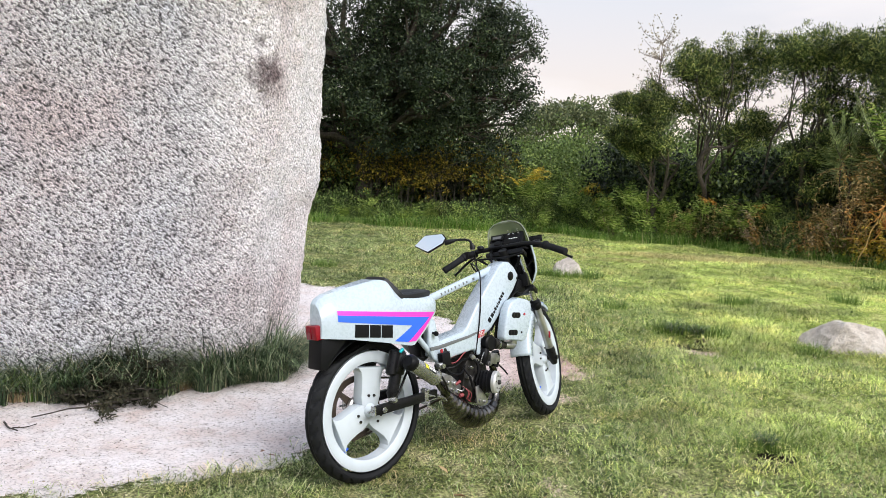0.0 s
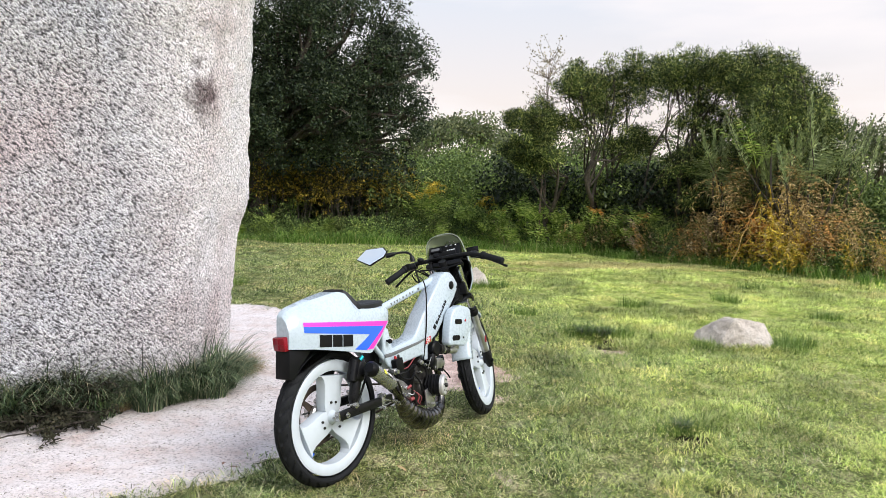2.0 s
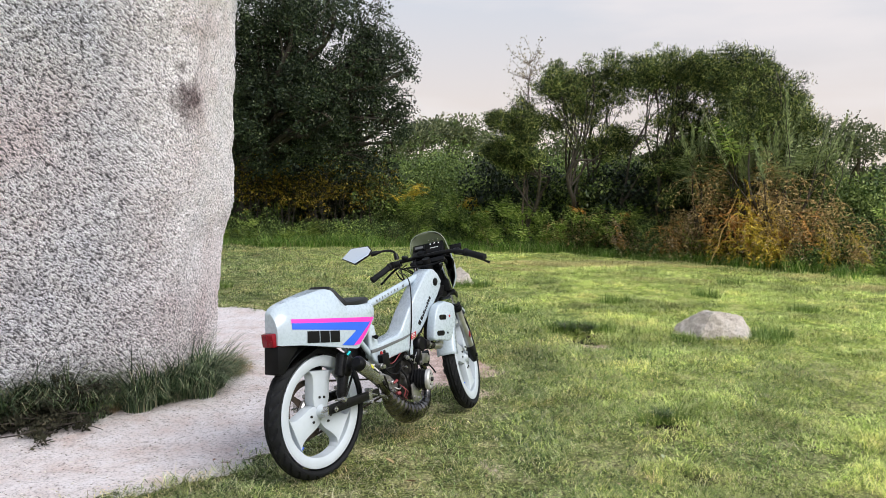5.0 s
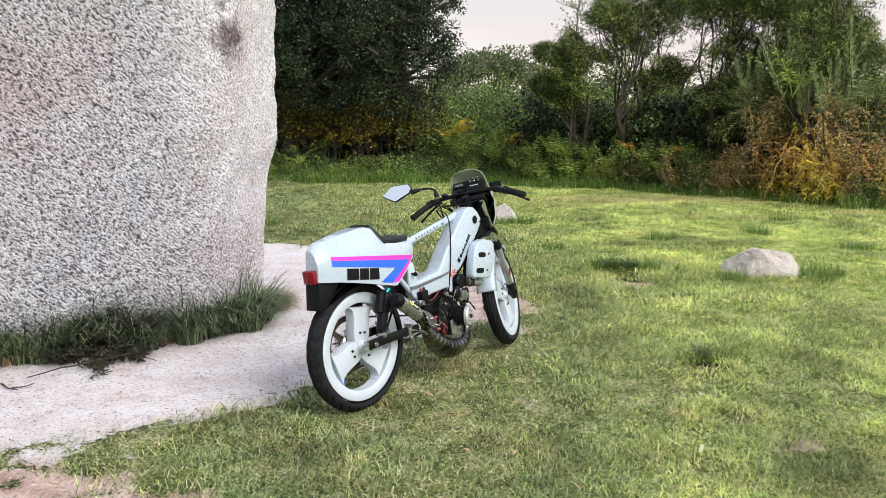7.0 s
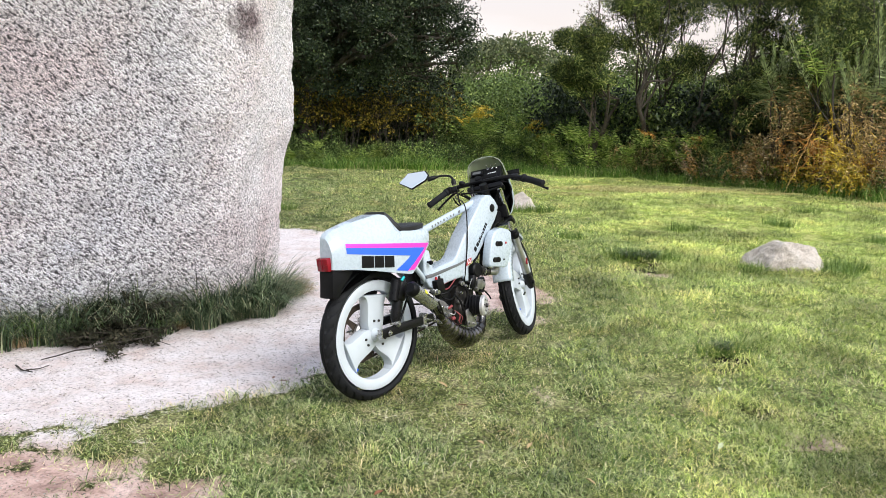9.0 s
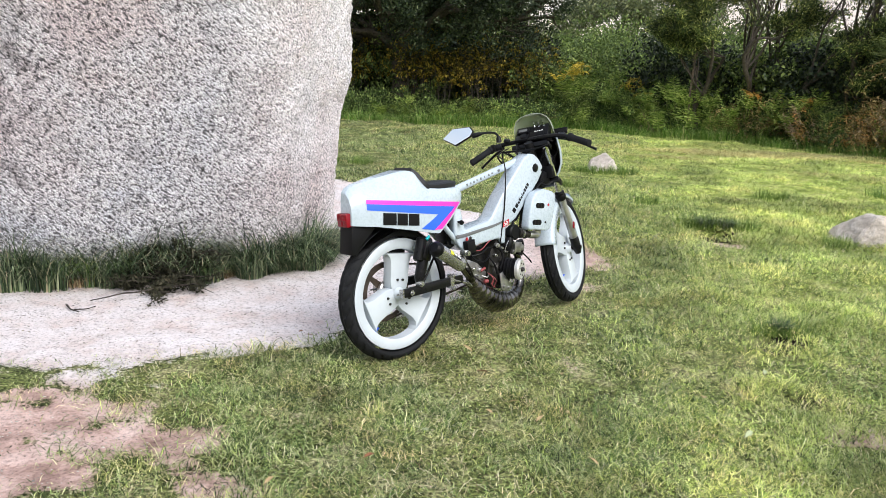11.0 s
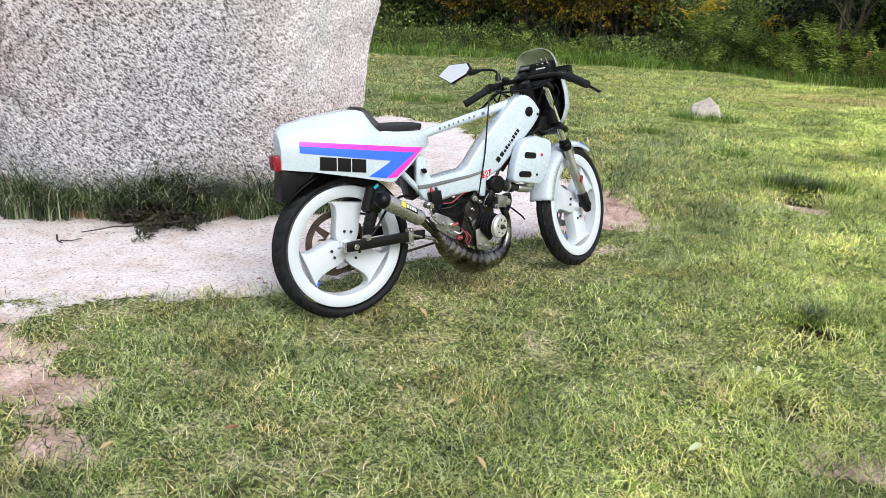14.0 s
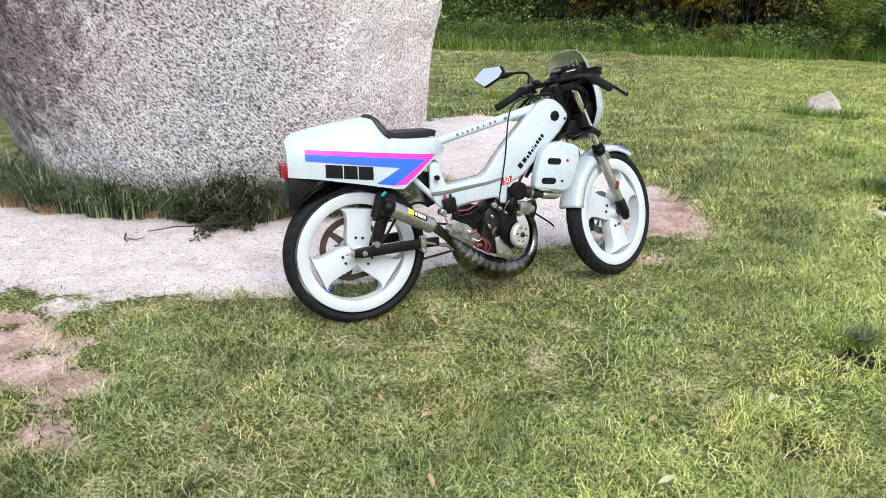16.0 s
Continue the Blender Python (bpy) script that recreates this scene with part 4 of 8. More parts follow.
def plate_ring(outer, inner, y0, y1):
    n = len(outer)
    v = [(x, y, z) for y in (y0, y1) for x, z in outer + inner]
    f = []
    for i in range(n):
        j = (i + 1) % n
        f += [(i, j, n + j, n + i), (2 * n + i, 3 * n + i, 3 * n + j, 2 * n + j), (i, 2 * n + i, 2 * n + j, j), (n + i, n + j, 3 * n + j, 3 * n + i)]
    return v, f


arms = []
for k in range(6):
    a = radians(20 + 60 * k)
    c, s = math.cos(a), math.sin(a)
    arms.append(prism([(REAR[0] + r * c - w * s, REAR[2] + r * s + w * c) for r, w in ((0.04, 0.016), (0.109, 0.010), (0.109, -0.010), (0.04, -0.016))], 0.056, 0.060))
sprocket = part("sprocket", [plate_ring(teeth, inner, 0.0555, 0.0605)], M_BRONZE, rear_wheel, "worn brown chain sprocket")
for arm in arms:
    part("sprocket_arm", [arm], M_BRONZE, sprocket)
part("brake_drum", turned((0.012, 0.03, 0.287), (0.012, 0.052, 0.287), [(0, 0.05), (0.3, 0.058), (1, 0.056)], 32), M_ALLOY, rear_wheel)

links = []
for p0, p1 in (((0.02, 0.412), (0.56, 0.325)), ((0.0, 0.163), (0.56, 0.245))):
    p0, p1 = Vector((p0[0], 0.058, p0[1])), Vector((p1[0], 0.058, p1[1]))
    n = 44
    for i in range(n):
        c = p0.lerp(p1, (i + 0.5) / n)
        tilt = -math.degrees(math.atan2(p1.z - p0.z, p1.x - p0.x))
        links.append(block(c, (0.0105, 0.009 if i % 2 else 0.0065, 0.0085), (0, tilt, 0)))
for i in range(52):
    a = math.pi / 2 + math.pi * (i + 0.5) / 52
    links.append(block((REAR[0] + 0.127 * math.cos(a), 0.058, REAR[2] + 0.127 * math.sin(a)), (0.0085, 0.009 if i % 2 else 0.0065, 0.0075), (0, -math.degrees(a) + 90, 0)))
part("chain", links, M_BRONZE, bike, "greasy roller chain")

# front brake
disc_out = [(FRONT[0] + 0.098 * math.cos(2 * math.pi * i / 64), FRONT[2] + 0.098 * math.sin(2 * math.pi * i / 64)) for i in range(64)]
disc_in = [(FRONT[0] + 0.068 * math.cos(2 * math.pi * i / 64), FRONT[2] + 0.068 * math.sin(2 * math.pi * i / 64)) for i in range(64)]
part("brake_disc", [plate_ring(disc_out, disc_in, 0.048, 0.0515)] + [prism([(FRONT[0] + r * math.cos(radians(a + d)), FRONT[2] + r * math.sin(radians(a + d))) for r, d in ((0.03, -14), (0.072, -6), (0.072, 6), (0.03, 14))], 0.0485, 0.051) for a in range(0, 360, 60)], M_STEEL, front_wheel, "steel brake disc", STEER)
part("brake_caliper", [block((1.115, 0.055, 0.30), (0.05, 0.045, 0.085), (0, 15, 0)), block((1.135, 0.05, 0.345), (0.04, 0.05, 0.03), (0, 15, 0)), rod((1.11, 0.03, 0.28), (1.11, 0.085, 0.28), 0.014), rod((1.12, 0.03, 0.315), (1.12, 0.085, 0.315), 0.014)], M_DARKMETAL, bike, "dark brake caliper", STEER, 0.004)

# ---- tail fairing ----
TAIL_TOP = ((-0.240, 0.735), (-0.225, 0.752), (-0.195, 0.766), (-0.10, 0.786), (0.0, 0.802), (0.055, 0.809), (0.085, 0.800), (0.110, 0.765), (0.138, 0.730), (0.20, 0.724), (0.33, 0.720), (0.365, 0.700), (0.385, 0.676))
TAIL_LOW = ((-0.240, 0.607), (-0.129, 0.594), (0.019, 0.567), (0.160, 0.538), (0.185, 0.536), (0.250, 0.585), (0.317, 0.640), (0.385, 0.668))
TAIL_WIDE = ((-0.240, 0.060), (-0.20, 0.076), (-0.10, 0.097), (0.02, 0.112), (0.15, 0.118), (0.26, 0.112), (0.33, 0.096), (0.37, 0.066), (0.385, 0.045))


def along(rows, x):
    return float(np.interp(x, [r[0] for r in rows], [r[1] for r in rows]))


def tail_half(x, z):
    """Half width of the tail at x and height z: upright flanks that roll over to the top."""
    top, low, wide = along(TAIL_TOP, x), along(TAIL_LOW, x), along(TAIL_WIDE, x)
    s = (z - (low + 0.35 * (top - low))) / (0.65 * (top - low) + 1e-6)
    hump = max(0.0, min(1.0, (0.16 - x) / 0.12))
    roll = 0.62 * hump + 0.16 * (1 - hump)
    under = max(0.0, min(1.0, (low + 0.04 - z) / 0.04))
    return wide * (1 - roll * max(0.0, min(1.0, s)) ** (5 - 2.6 * hump)) - 0.004 * under


def tail_body():
    xs = np.concatenate([np.linspace(-0.240, 0.05, 20), np.linspace(0.06, 0.15, 14), np.linspace(0.165, 0.385, 20)])
    k = 15
    v, f = [], []
    for x in xs:
        top, low = along(TAIL_TOP, x), along(TAIL_LOW, x)
        ring = []
        for i in range(k):
            z = low + (top - low) * (1 - (1 - i / (k - 1)) ** 1.35)
            ring.append((x, -tail_half(x, z), z))
        slim = 0.15 + 0.85 * max(0.0, min(1.0, (x + 0.24) / 0.30))
        v += ring + [(p[0], -p[1] * slim, p[2]) for p in reversed(ring)]
    m = 2 * k
    for i in range(len(xs) - 1):
        f += [(i * m + j, i * m + (j + 1) % m, (i + 1) * m + (j + 1) % m, (i + 1) * m + j) for j in range(m)]
    f += [tuple(range(m - 1, -1, -1)), tuple(range((len(xs) - 1) * m, len(xs) * m))]
    return v, f


tail = part("tail_fairing", tail_body(), M_WHITE, bike, "glossy white plastic tail fairing", None, 0, 42)


def decal(name, corners, material, label="", parent=None, lift=0.0014, nu=18, nv=5):
    """A sticker on the flank of the tail, between four corners (x, z)."""
    a, b, c, d = (Vector(p) for p in corners)
    v, f = [], []
    for j in range(nv + 1):
        for i in range(nu + 1):
            p = a.lerp(b, i / nu).lerp(d.lerp(c, i / nu), j / nv)
            v.append((p.x, -tail_half(p.x, p.y) - lift, p.y))
    for j in range(nv):
        f += [(j * (nu + 1) + i, j * (nu + 1) + i + 1, (j + 1) * (nu + 1) + i + 1, (j + 1) * (nu + 1) + i) for i in range(nu)]
    return part(name, (v, f), material, parent or tail, label, None, 0, 60)


decal("pink_stripe", ((-0.178, 0.706), (0.326, 0.658), (0.285, 0.6415), (-0.179, 0.690)), M_PINK, "pink stripe")
decal("pink_stripe", ((0.326, 0.658), (0.280, 0.6405), (0.148, 0.5535), (0.196, 0.553)), M_PINK, "pink stripe", None, 0.0015)
decal("blue_stripe", ((-0.179, 0.690), (0.281, 0.642), (0.172, 0.618), (-0.179, 0.665)), M_BLUE, "blue stripe")
decal("blue_stripe", ((0.281, 0.642), (0.149, 0.5535), (0.078, 0.565), (0.172, 0.6185)), M_BLUE, "blue stripe", None, 0.0015)
for x0, x1, cut in ((-0.110, -0.048, 0.0), (-0.044, 0.006, 0.0), (0.010, 0.066, 0.0)):
    zt = 0.649 - 0.112 * (x0 + 0.110)
    decal("emblem_block", ((x0, zt), (x1, zt - 0.112 * (x1 - x0)), (x1, zt - 0.049 - 0.112 * (x1 - x0)), (x0, zt - 0.049)), M_INK, "plain black emblem block", None, 0.0016, 6, 3)

# seat
seat_path = smooth_line([(0.079, 0, 0.806), (0.100, 0, 0.788), (0.135, 0, 0.745), (0.165, 0, 0.735), (0.24, 0, 0.735), (0.325, 0, 0.736), (0.345, 0, 0.732)], 6)
v, f = [], []
for i, p in enumerate(seat_path):
    t = (seat_path[min(i + 1, len(seat_path) - 1)] - seat_path[max(i - 1, 0)]).normalized()
    nrm = Vector((-t.z, 0, t.x))
    w = 0.094 - 0.045 * max(0, (p.x - 0.18) / 0.17) ** 2 - 0.035 * max(0.0, (0.13 - p.x) / 0.05)
    th = 0.013
    row = [(-w, -0.012), (-w, th * 0.5), (-w * 0.9, th), (0, th * 1.15), (w * 0.9, th), (w, th * 0.5), (w, -0.012)]
    v += [p + nrm * h + Vector((0, y, 0)) for y, h in row]
k = 7
for i in range(len(seat_path) - 1):
    f += [(i * k + j, i * k + (j + 1) % k, (i + 1) * k + (j + 1) % k, (i + 1) * k + j) for j in range(k)]
f += [tuple(range(k - 1, -1, -1)), tuple(range((len(seat_path) - 1) * k, len(seat_path) * k))]
part("seat", (v, f), M_VINYL, bike, "thin black vinyl seat pad", None, 0.003)

# tail light, mudflap
light = part("tail_light", prism([(-0.256, 0.600), (-0.262, 0.654), (-0.212, 0.660), (-0.208, 0.602)], -0.050, 0.014), M_RED_LENS, bike, "square red tail light", None, 0.005)
part("light_divider", [block((-0.260, -0.018, 0.628), (0.004, 0.054, 0.005), (0, -5, 0)), block((-0.260, -0.018, 0.628), (0.004, 0.004, 0.045), (0, -5, 0))], M_RED_LENS, light, "", None, 0.001)
flap = []
for i in range(13):
    s = i / 12
    a = radians(136 - 56 * s)
    flap.append((REAR[0] + 0.305 * math.cos(a), REAR[2] + 0.305 * math.sin(a)))
inner_flap = [(REAR[0] + (x - REAR[0]) * 0.985, REAR[2] + (z - REAR[2]) * 0.985) for x, z in flap]
part("mudguard", [prism(flap + inner_flap[::-1], -0.052, 0.052), prism([(-0.238, 0.603), (-0.246, 0.492), (-0.238, 0.488), (-0.214, 0.486), (-0.185, 0.530), (-0.12, 0.588)], -0.056, 0.022)], M_BLACK, bike, "black plastic rear mudguard and flap", None, 0.003)

# ---- frame ----
beam_line = [(0.830, 0.828), (0.872, 0.846), (0.912, 0.844), (0.948, 0.818), (0.980, 0.780), (0.972, 0.752), (0.942, 0.712), (0.850, 0.622), (0.766, 0.545), (0.735, 0.528), (0.708, 0.520), (0.690, 0.505), (0.684, 0.430), (0.655, 0.432), (0.640, 0.462),
             (0.52, 0.450), (0.402, 0.428), (0.365, 0.455), (0.345, 0.487), (0.338, 0.515), (0.338, 0.628), (0.385, 0.622), (0.400, 0.560), (0.412, 0.526), (0.50, 0.541), (0.560, 0.549), (0.590, 0.570), (0.622, 0.612), (0.656, 0.655), (0.735, 0.736)]
FACE = -0.080


def flank(x):
    """How far back a point of the beam's centre line shows on its broad right face."""
    return x - 0.036 - 0.014 * (x - 0.35) / 0.6


def loft(left, right, y0, y1):
    """A body between two outlines of (x, z) with as many corners each."""
    n = len(left)
    v = [(x, y0, z) for x, z in left] + [(x, y1, z) for x, z in right]
    return v, [tuple(range(n)), tuple(range(2 * n - 1, n - 1, -1))] + [(i, n + i, n + (i + 1) % n, (i + 1) % n) for i in range(n)]


frame_part = part("frame", loft([(flank(x), z) for x, z in beam_line], beam_line, FACE, 0.035), M_WHITE, bike, "white pressed-steel frame", None, 0.014, 40, 3)
part("trim_strip", [prism([(flank(x), z) for x, z in ((0.345, 0.508), (0.40, 0.510), (0.60, 0.532), (0.672, 0.545), (0.672, 0.536), (0.60, 0.520), (0.40, 0.494), (0.350, 0.492))], FACE - 0.0025, FACE + 0.002)], M_GREYLINE, frame_part, "grey trim strip", None, 0.001)
part("vent", [turned((0.865, FACE + 0.002, 0.777), (0.865, FACE - 0.004, 0.777), [(0, 0.021), (0.6, 0.022), (1, 0.017)], 8), rod((0.912, FACE + 0.002, 0.764), (0.912, FACE - 0.004, 0.764), 0.005)], M_BLACK, frame_part, "black plug")
part("knob", [rod((0.327, -0.076, 0.568), (0.327, -0.100, 0.566), 0.005), turned((0.327, -0.094, 0.567), (0.327, -0.108, 0.565), [(0, 0.009), (0.5, 0.011), (1, 0.008)], 12)], M_BLACK, frame_part, "black knob")
# unreadable strokes along the beam, as plain bars, with a small square badge at the foot
d = Vector((0.105, 0, 0.122)).normalized()
up = Vector((-d.z, 0, d.x))


def lettering(start, step, heights, widths, y, name):
    pos = Vector(start)
    for h, w in zip(heights, widths):
        c = [pos, pos + d * w, pos + d * w + up * h, pos + up * h]
        part(name, ([(p.x, y, p.z) for p in c] + [(p.x, y + 0.002, p.z) for p in c], [(0, 1, 2, 3), (7, 6, 5, 4), (0, 4, 5, 1), (1, 5, 6, 2), (2, 6, 7, 3), (3, 7, 4, 0)]), M_INK, frame_part, "plain black bar")
        pos = pos + d * (w + step)


lettering((0.706, 0, 0.570), 0.0, (0.022,), (0.020,), FACE - 0.0017, "badge")
lettering((0.724, 0, 0.592), 0.0048, (0.018, 0.012, 0.017, 0.011, 0.017, 0.011, 0.017, 0.016, 0.016), (0.019, 0.0115, 0.011, 0.0105, 0.004, 0.011, 0.0115, 0.0115, 0.0115), FACE - 0.0017, "lettering_bar")
part("capacity_badge", prism([(0.619, 0.537), (0.664, 0.547), (0.660, 0.520), (0.615, 0.510)], FACE - 0.003, FACE + 0.002), M_RED, frame_part, "small red badge")
font = bpy.data.curves.new("fifty", "FONT")
font.body, font.size, font.extrude, font.align_x, font.align_y = "50", 0.03, 0.0005, "CENTER", "CENTER"
holder = new("fifty", font)
dg = bpy.context.evaluated_depsgraph_get()
fifty = bpy.data.meshes.new_from_object(holder.evaluated_get(dg))
bpy.data.objects.remove(holder)
fifty.materials.clear()
fifty.materials.append(M_PAPER)
fifty.transform(pose(0.6395, FACE - 0.0037, 0.5285, 90, 0, 0) @ pose(0, 0, 0, 0, 0, 10))
child("number", fifty, frame_part, "white number 50")

top_tube = part("top_tube", rod((0.36, 0, 0.694), (0.865, 0, 0.822), 0.0175, 0.0175, 24), M_WHITE, bike, "white steel tube")
for i, (s, w) in enumerate(((0.10, 0.016), (0.155, 0.012), (0.20, 0.014), (0.25, 0.010), (0.30, 0.014), (0.36, 0.010), (0.42, 0.014), (0.47, 0.014), (0.56, 0.024))):
    x = 0.40 + s * 0.46
    z = 0.694 + (x - 0.36) * 0.2535
    part("lettering_bar", block((x + w / 2, -0.0165, z + 0.004), (w * 0.6, 0.0035, 0.009 if i % 2 else 0.011), (0, -14, 0)), M_GREYLINE, top_tube, "faded grey bar")
part("seat_stay", [rod((0.335, -0.06, 0.475), (0.205, -0.072, 0.60), 0.012), rod((0.335, 0.06, 0.475), (0.205, 0.072, 0.60), 0.012), rod((0.335, -0.06, 0.475), (0.335, 0.06, 0.475), 0.012)], M_WHITE, bike)
part("gusset", prism([(0.25, 0.60), (0.325, 0.58), (0.345, 0.455), (0.31, 0.44), (0.285, 0.52)], -0.035, 0.035), M_SATIN, bike, "black inner mudguard", None, 0.004)
part("footboard", prism([(0.36, 0.455), (0.40, 0.425), (0.50, 0.445), (0.64, 0.465), (0.64, 0.475), (0.5, 0.462)], -0.055, 0.055), M_WHITE, bike, "", None, 0.004)

# ---- swing arm, shocks ----
for side in (-1, 1):
    y = 0.088 * side
    arm = part("swing_arm", [prism([(-0.022, 0.285), (-0.022, 0.318), (0.02, 0.322), (0.265, 0.330), (0.33, 0.330), (0.33, 0.295), (0.255, 0.292), (0.02, 0.283)], y - 0.010, y + 0.010)], M_SATIN, bike, "satin black box-section swing arm", None, 0.003)
    part("axle_nut", [rod((0.020, y - 0.016 * -side, 0.302), (0.020, y + 0.020 * side, 0.302), 0.012, 0.012, 6), rod((0.020, y, 0.302), (0.020, y + 0.028 * side, 0.302), 0.006)], M_STEEL, arm)
    part("adjuster", [rod((-0.05, y, 0.302), (0.0, y, 0.302), 0.004), block((-0.022, y, 0.302), (0.006, 0.024, 0.036))], M_STEEL, arm)
    part("clamp", [block((0.262, y, 0.312), (0.022, 0.028, 0.062)), rod((0.262, y + 0.014 * side, 0.338), (0.262, y + 0.024 * side, 0.338), 0.009, 0.009, 6), rod((0.262, y + 0.014 * side, 0.282), (0.262, y + 0.024 * side, 0.282), 0.009, 0.009, 6)], M_STEEL, arm, "bright clamp", None, 0.002)
    ys = 0.082 * side
    low, high = Vector((0.066, ys + 0.012 * side, 0.334)), Vector((0.135, ys, 0.520))
    shock = part("shock_absorber", [turned(low, high, [(0, 0.012), (0.06, 0.018), (0.1, 0.022), (0.50, 0.024), (0.52, 0.030), (0.55, 0.033), (0.90, 0.033), (0.93, 0.028), (1, 0.02)], 24)], M_SATIN, bike, "black shock absorber with a fat body")
    coil = [low.lerp(high, 0.12 + 0.4 * i / 60) + Vector((0.021 * math.cos(i * 0.75), 0.021 * math.sin(i * 0.75), 0)) for i in range(61)]
    part("spring", hose(coil, 0.0042, 6, 1), M_BLACK, shock)
    part("lower_bolt", [rod(low + Vector((0, -0.004 * side, 0)), low + Vector((0, 0.024 * side, 0)), 0.013, 0.012, 14), rod(low + Vector((0, 0.024 * side, 0)), low + Vector((0, 0.031 * side, 0)), 0.008, 0.008, 6)], M_STEEL, shock)
    part("reservoir", turned(Vector((0.075, ys + 0.004 * side, 0.425)), Vector((0.105, ys + 0.004 * side, 0.525)), [(0, 0.014), (0.08, 0.024), (0.92, 0.024), (1, 0.016)], 20), M_SATIN, shock)
part("link_bar", [rod((0.26, -0.094, 0.318), (0.395, -0.085, 0.282), 0.008), turned((0.392, -0.096, 0.282), (0.392, -0.070, 0.282), [(0, 0.014), (0.5, 0.016), (1, 0.014)], 16)], M_STEEL, bike, "bright steel link bar")
part("hose_clip", [turned((0.092, -0.125, 0.520), (0.106, -0.130, 0.534), [(0, 0.007), (1, 0.007)], 12)], M_TEAL, bike, "teal clip")
part("brake_hose", hose([(0.03, -0.085, 0.315), (0.09, -0.10, 0.34), (0.17, -0.09, 0.44), (0.24, -0.07, 0.47), (0.30, -0.05, 0.46)], 0.005), M_BLACK, bike)

# ---- exhaust ----
s0, s1 = Vector((0.090, -0.182, 0.487)), Vector((0.285, -0.128, 0.387))
silencer = part("silencer", turned(s0.lerp(s1, 0.06), s1, [(0, 0.029), (0.02, 0.0305), (0.93, 0.0305), (0.95, 0.032), (1.0, 0.030)], 36), M_STEEL, bike, "brushed steel silencer can")
part("end_cap", turned(s0.lerp(s1, -0.08), s0.lerp(s1, 0.07), [(0, 0.012), (0.02, 0.020), (0.3, 0.029), (0.5, 0.032), (1, 0.032)], 36), M_BLACK, silencer, "black end cap")
q = (s1 - s0).normalized()
side = Vector((0.25, -0.80, 0.55))
side = (side - q * side.dot(q)).normalized()
across = q.cross(side)


def on_can(a0, a1, t0, t1, lift, n=8):
    """A curved plate on the silencer, between two angles and two lengths along it."""
    v, f = [], []
    for i in range(n + 1):
        w = a0 + (a1 - a0) * i / n
        o = (math.cos(w) * side + math.sin(w) * across) * (0.0306 + lift)
        v += [s0.lerp(s1, t0) + o, s0.lerp(s1, t1) + o]
    f = [(2 * i, 2 * i + 1, 2 * i + 3, 2 * i + 2) for i in range(n)]
    return v, f


part("label_plate", on_can(-0.42, 0.42, 0.36, 0.78, 0.0006), M_INK, silencer, "black label plate")
part("label_blot", on_can(-0.35, 0.38, 0.345, 0.47, 0.0012), M_YELLOW, silencer, "yellow label spot")
for i, (t0, t1) in enumerate(((0.49, 0.54), (0.555, 0.60), (0.615, 0.67), (0.685, 0.74))):
    part("label_bar", on_can(-0.24, 0.24, t0, t1, 0.0013, 4), M_PAPER, silencer, "white label bar")
line = [(0.285, -0.128, 0.387), (0.330, -0.108, 0.350), (0.372, -0.092, 0.318), (0.405, -0.080, 0.287), (0.445, -0.074, 0.245), (0.495, -0.070, 0.203), (0.55, -0.068, 0.172), (0.61, -0.064, 0.157), (0.675, -0.058, 0.156), (0.728, -0.052, 0.170), (0.768, -0.044, 0.205), (0.788, -0.036, 0.255), (0.788, -0.034, 0.31), (0.770, -0.034, 0.36), (0.745, -0.03, 0.40)]
radius = [0.015, 0.0145, 0.016, 0.026, 0.042, 0.050, 0.052, 0.049, 0.042, 0.034, 0.026, 0.0195, 0.017, 0.016, 0.016]
fine = smooth_line(line, 8)
fr = [float(q) for q in np.interp(np.linspace(0, len(radius) - 1, len(fine)), range(len(radius)), radius)]
SEAMS = (22, 26, 30, 34, 38, 42, 46, 51, 56, 61, 66, 71, 77, 84, 92)
# each rolled cone swells a little between its welds
for a, b in zip(SEAMS, SEAMS[1:]):
    for i in range(a, b + 1):
        fr[i] *= 1 + 0.045 * math.sin(math.pi * (i - a) / (b - a)) - 0.012
pipe = part("exhaust_pipe", hose(fine, fr, 28, 1), M_PIPE, bike, "bare steel expansion exhaust with weld rings")
for i in SEAMS:
    t = (fine[i + 1] - fine[i - 1]).normalized() * 0.0022
    part("weld_ring", turned(fine[i] - t, fine[i] + t, [(0, fr[i] - 0.001), (0.3, fr[i] + 0.0012), (0.7, fr[i] + 0.0012), (1, fr[i] - 0.001)], 28), M_WELD, pipe)
part("spring_hook", [hose([(0.305, -0.150, 0.392), (0.338, -0.135, 0.362), (0.378, -0.115, 0.318)], 0.0045, 8, 5), rod((0.352, -0.118, 0.352), (0.362, -0.08, 0.345), 0.012, 0.012, 12)], M_DARKMETAL, pipe)

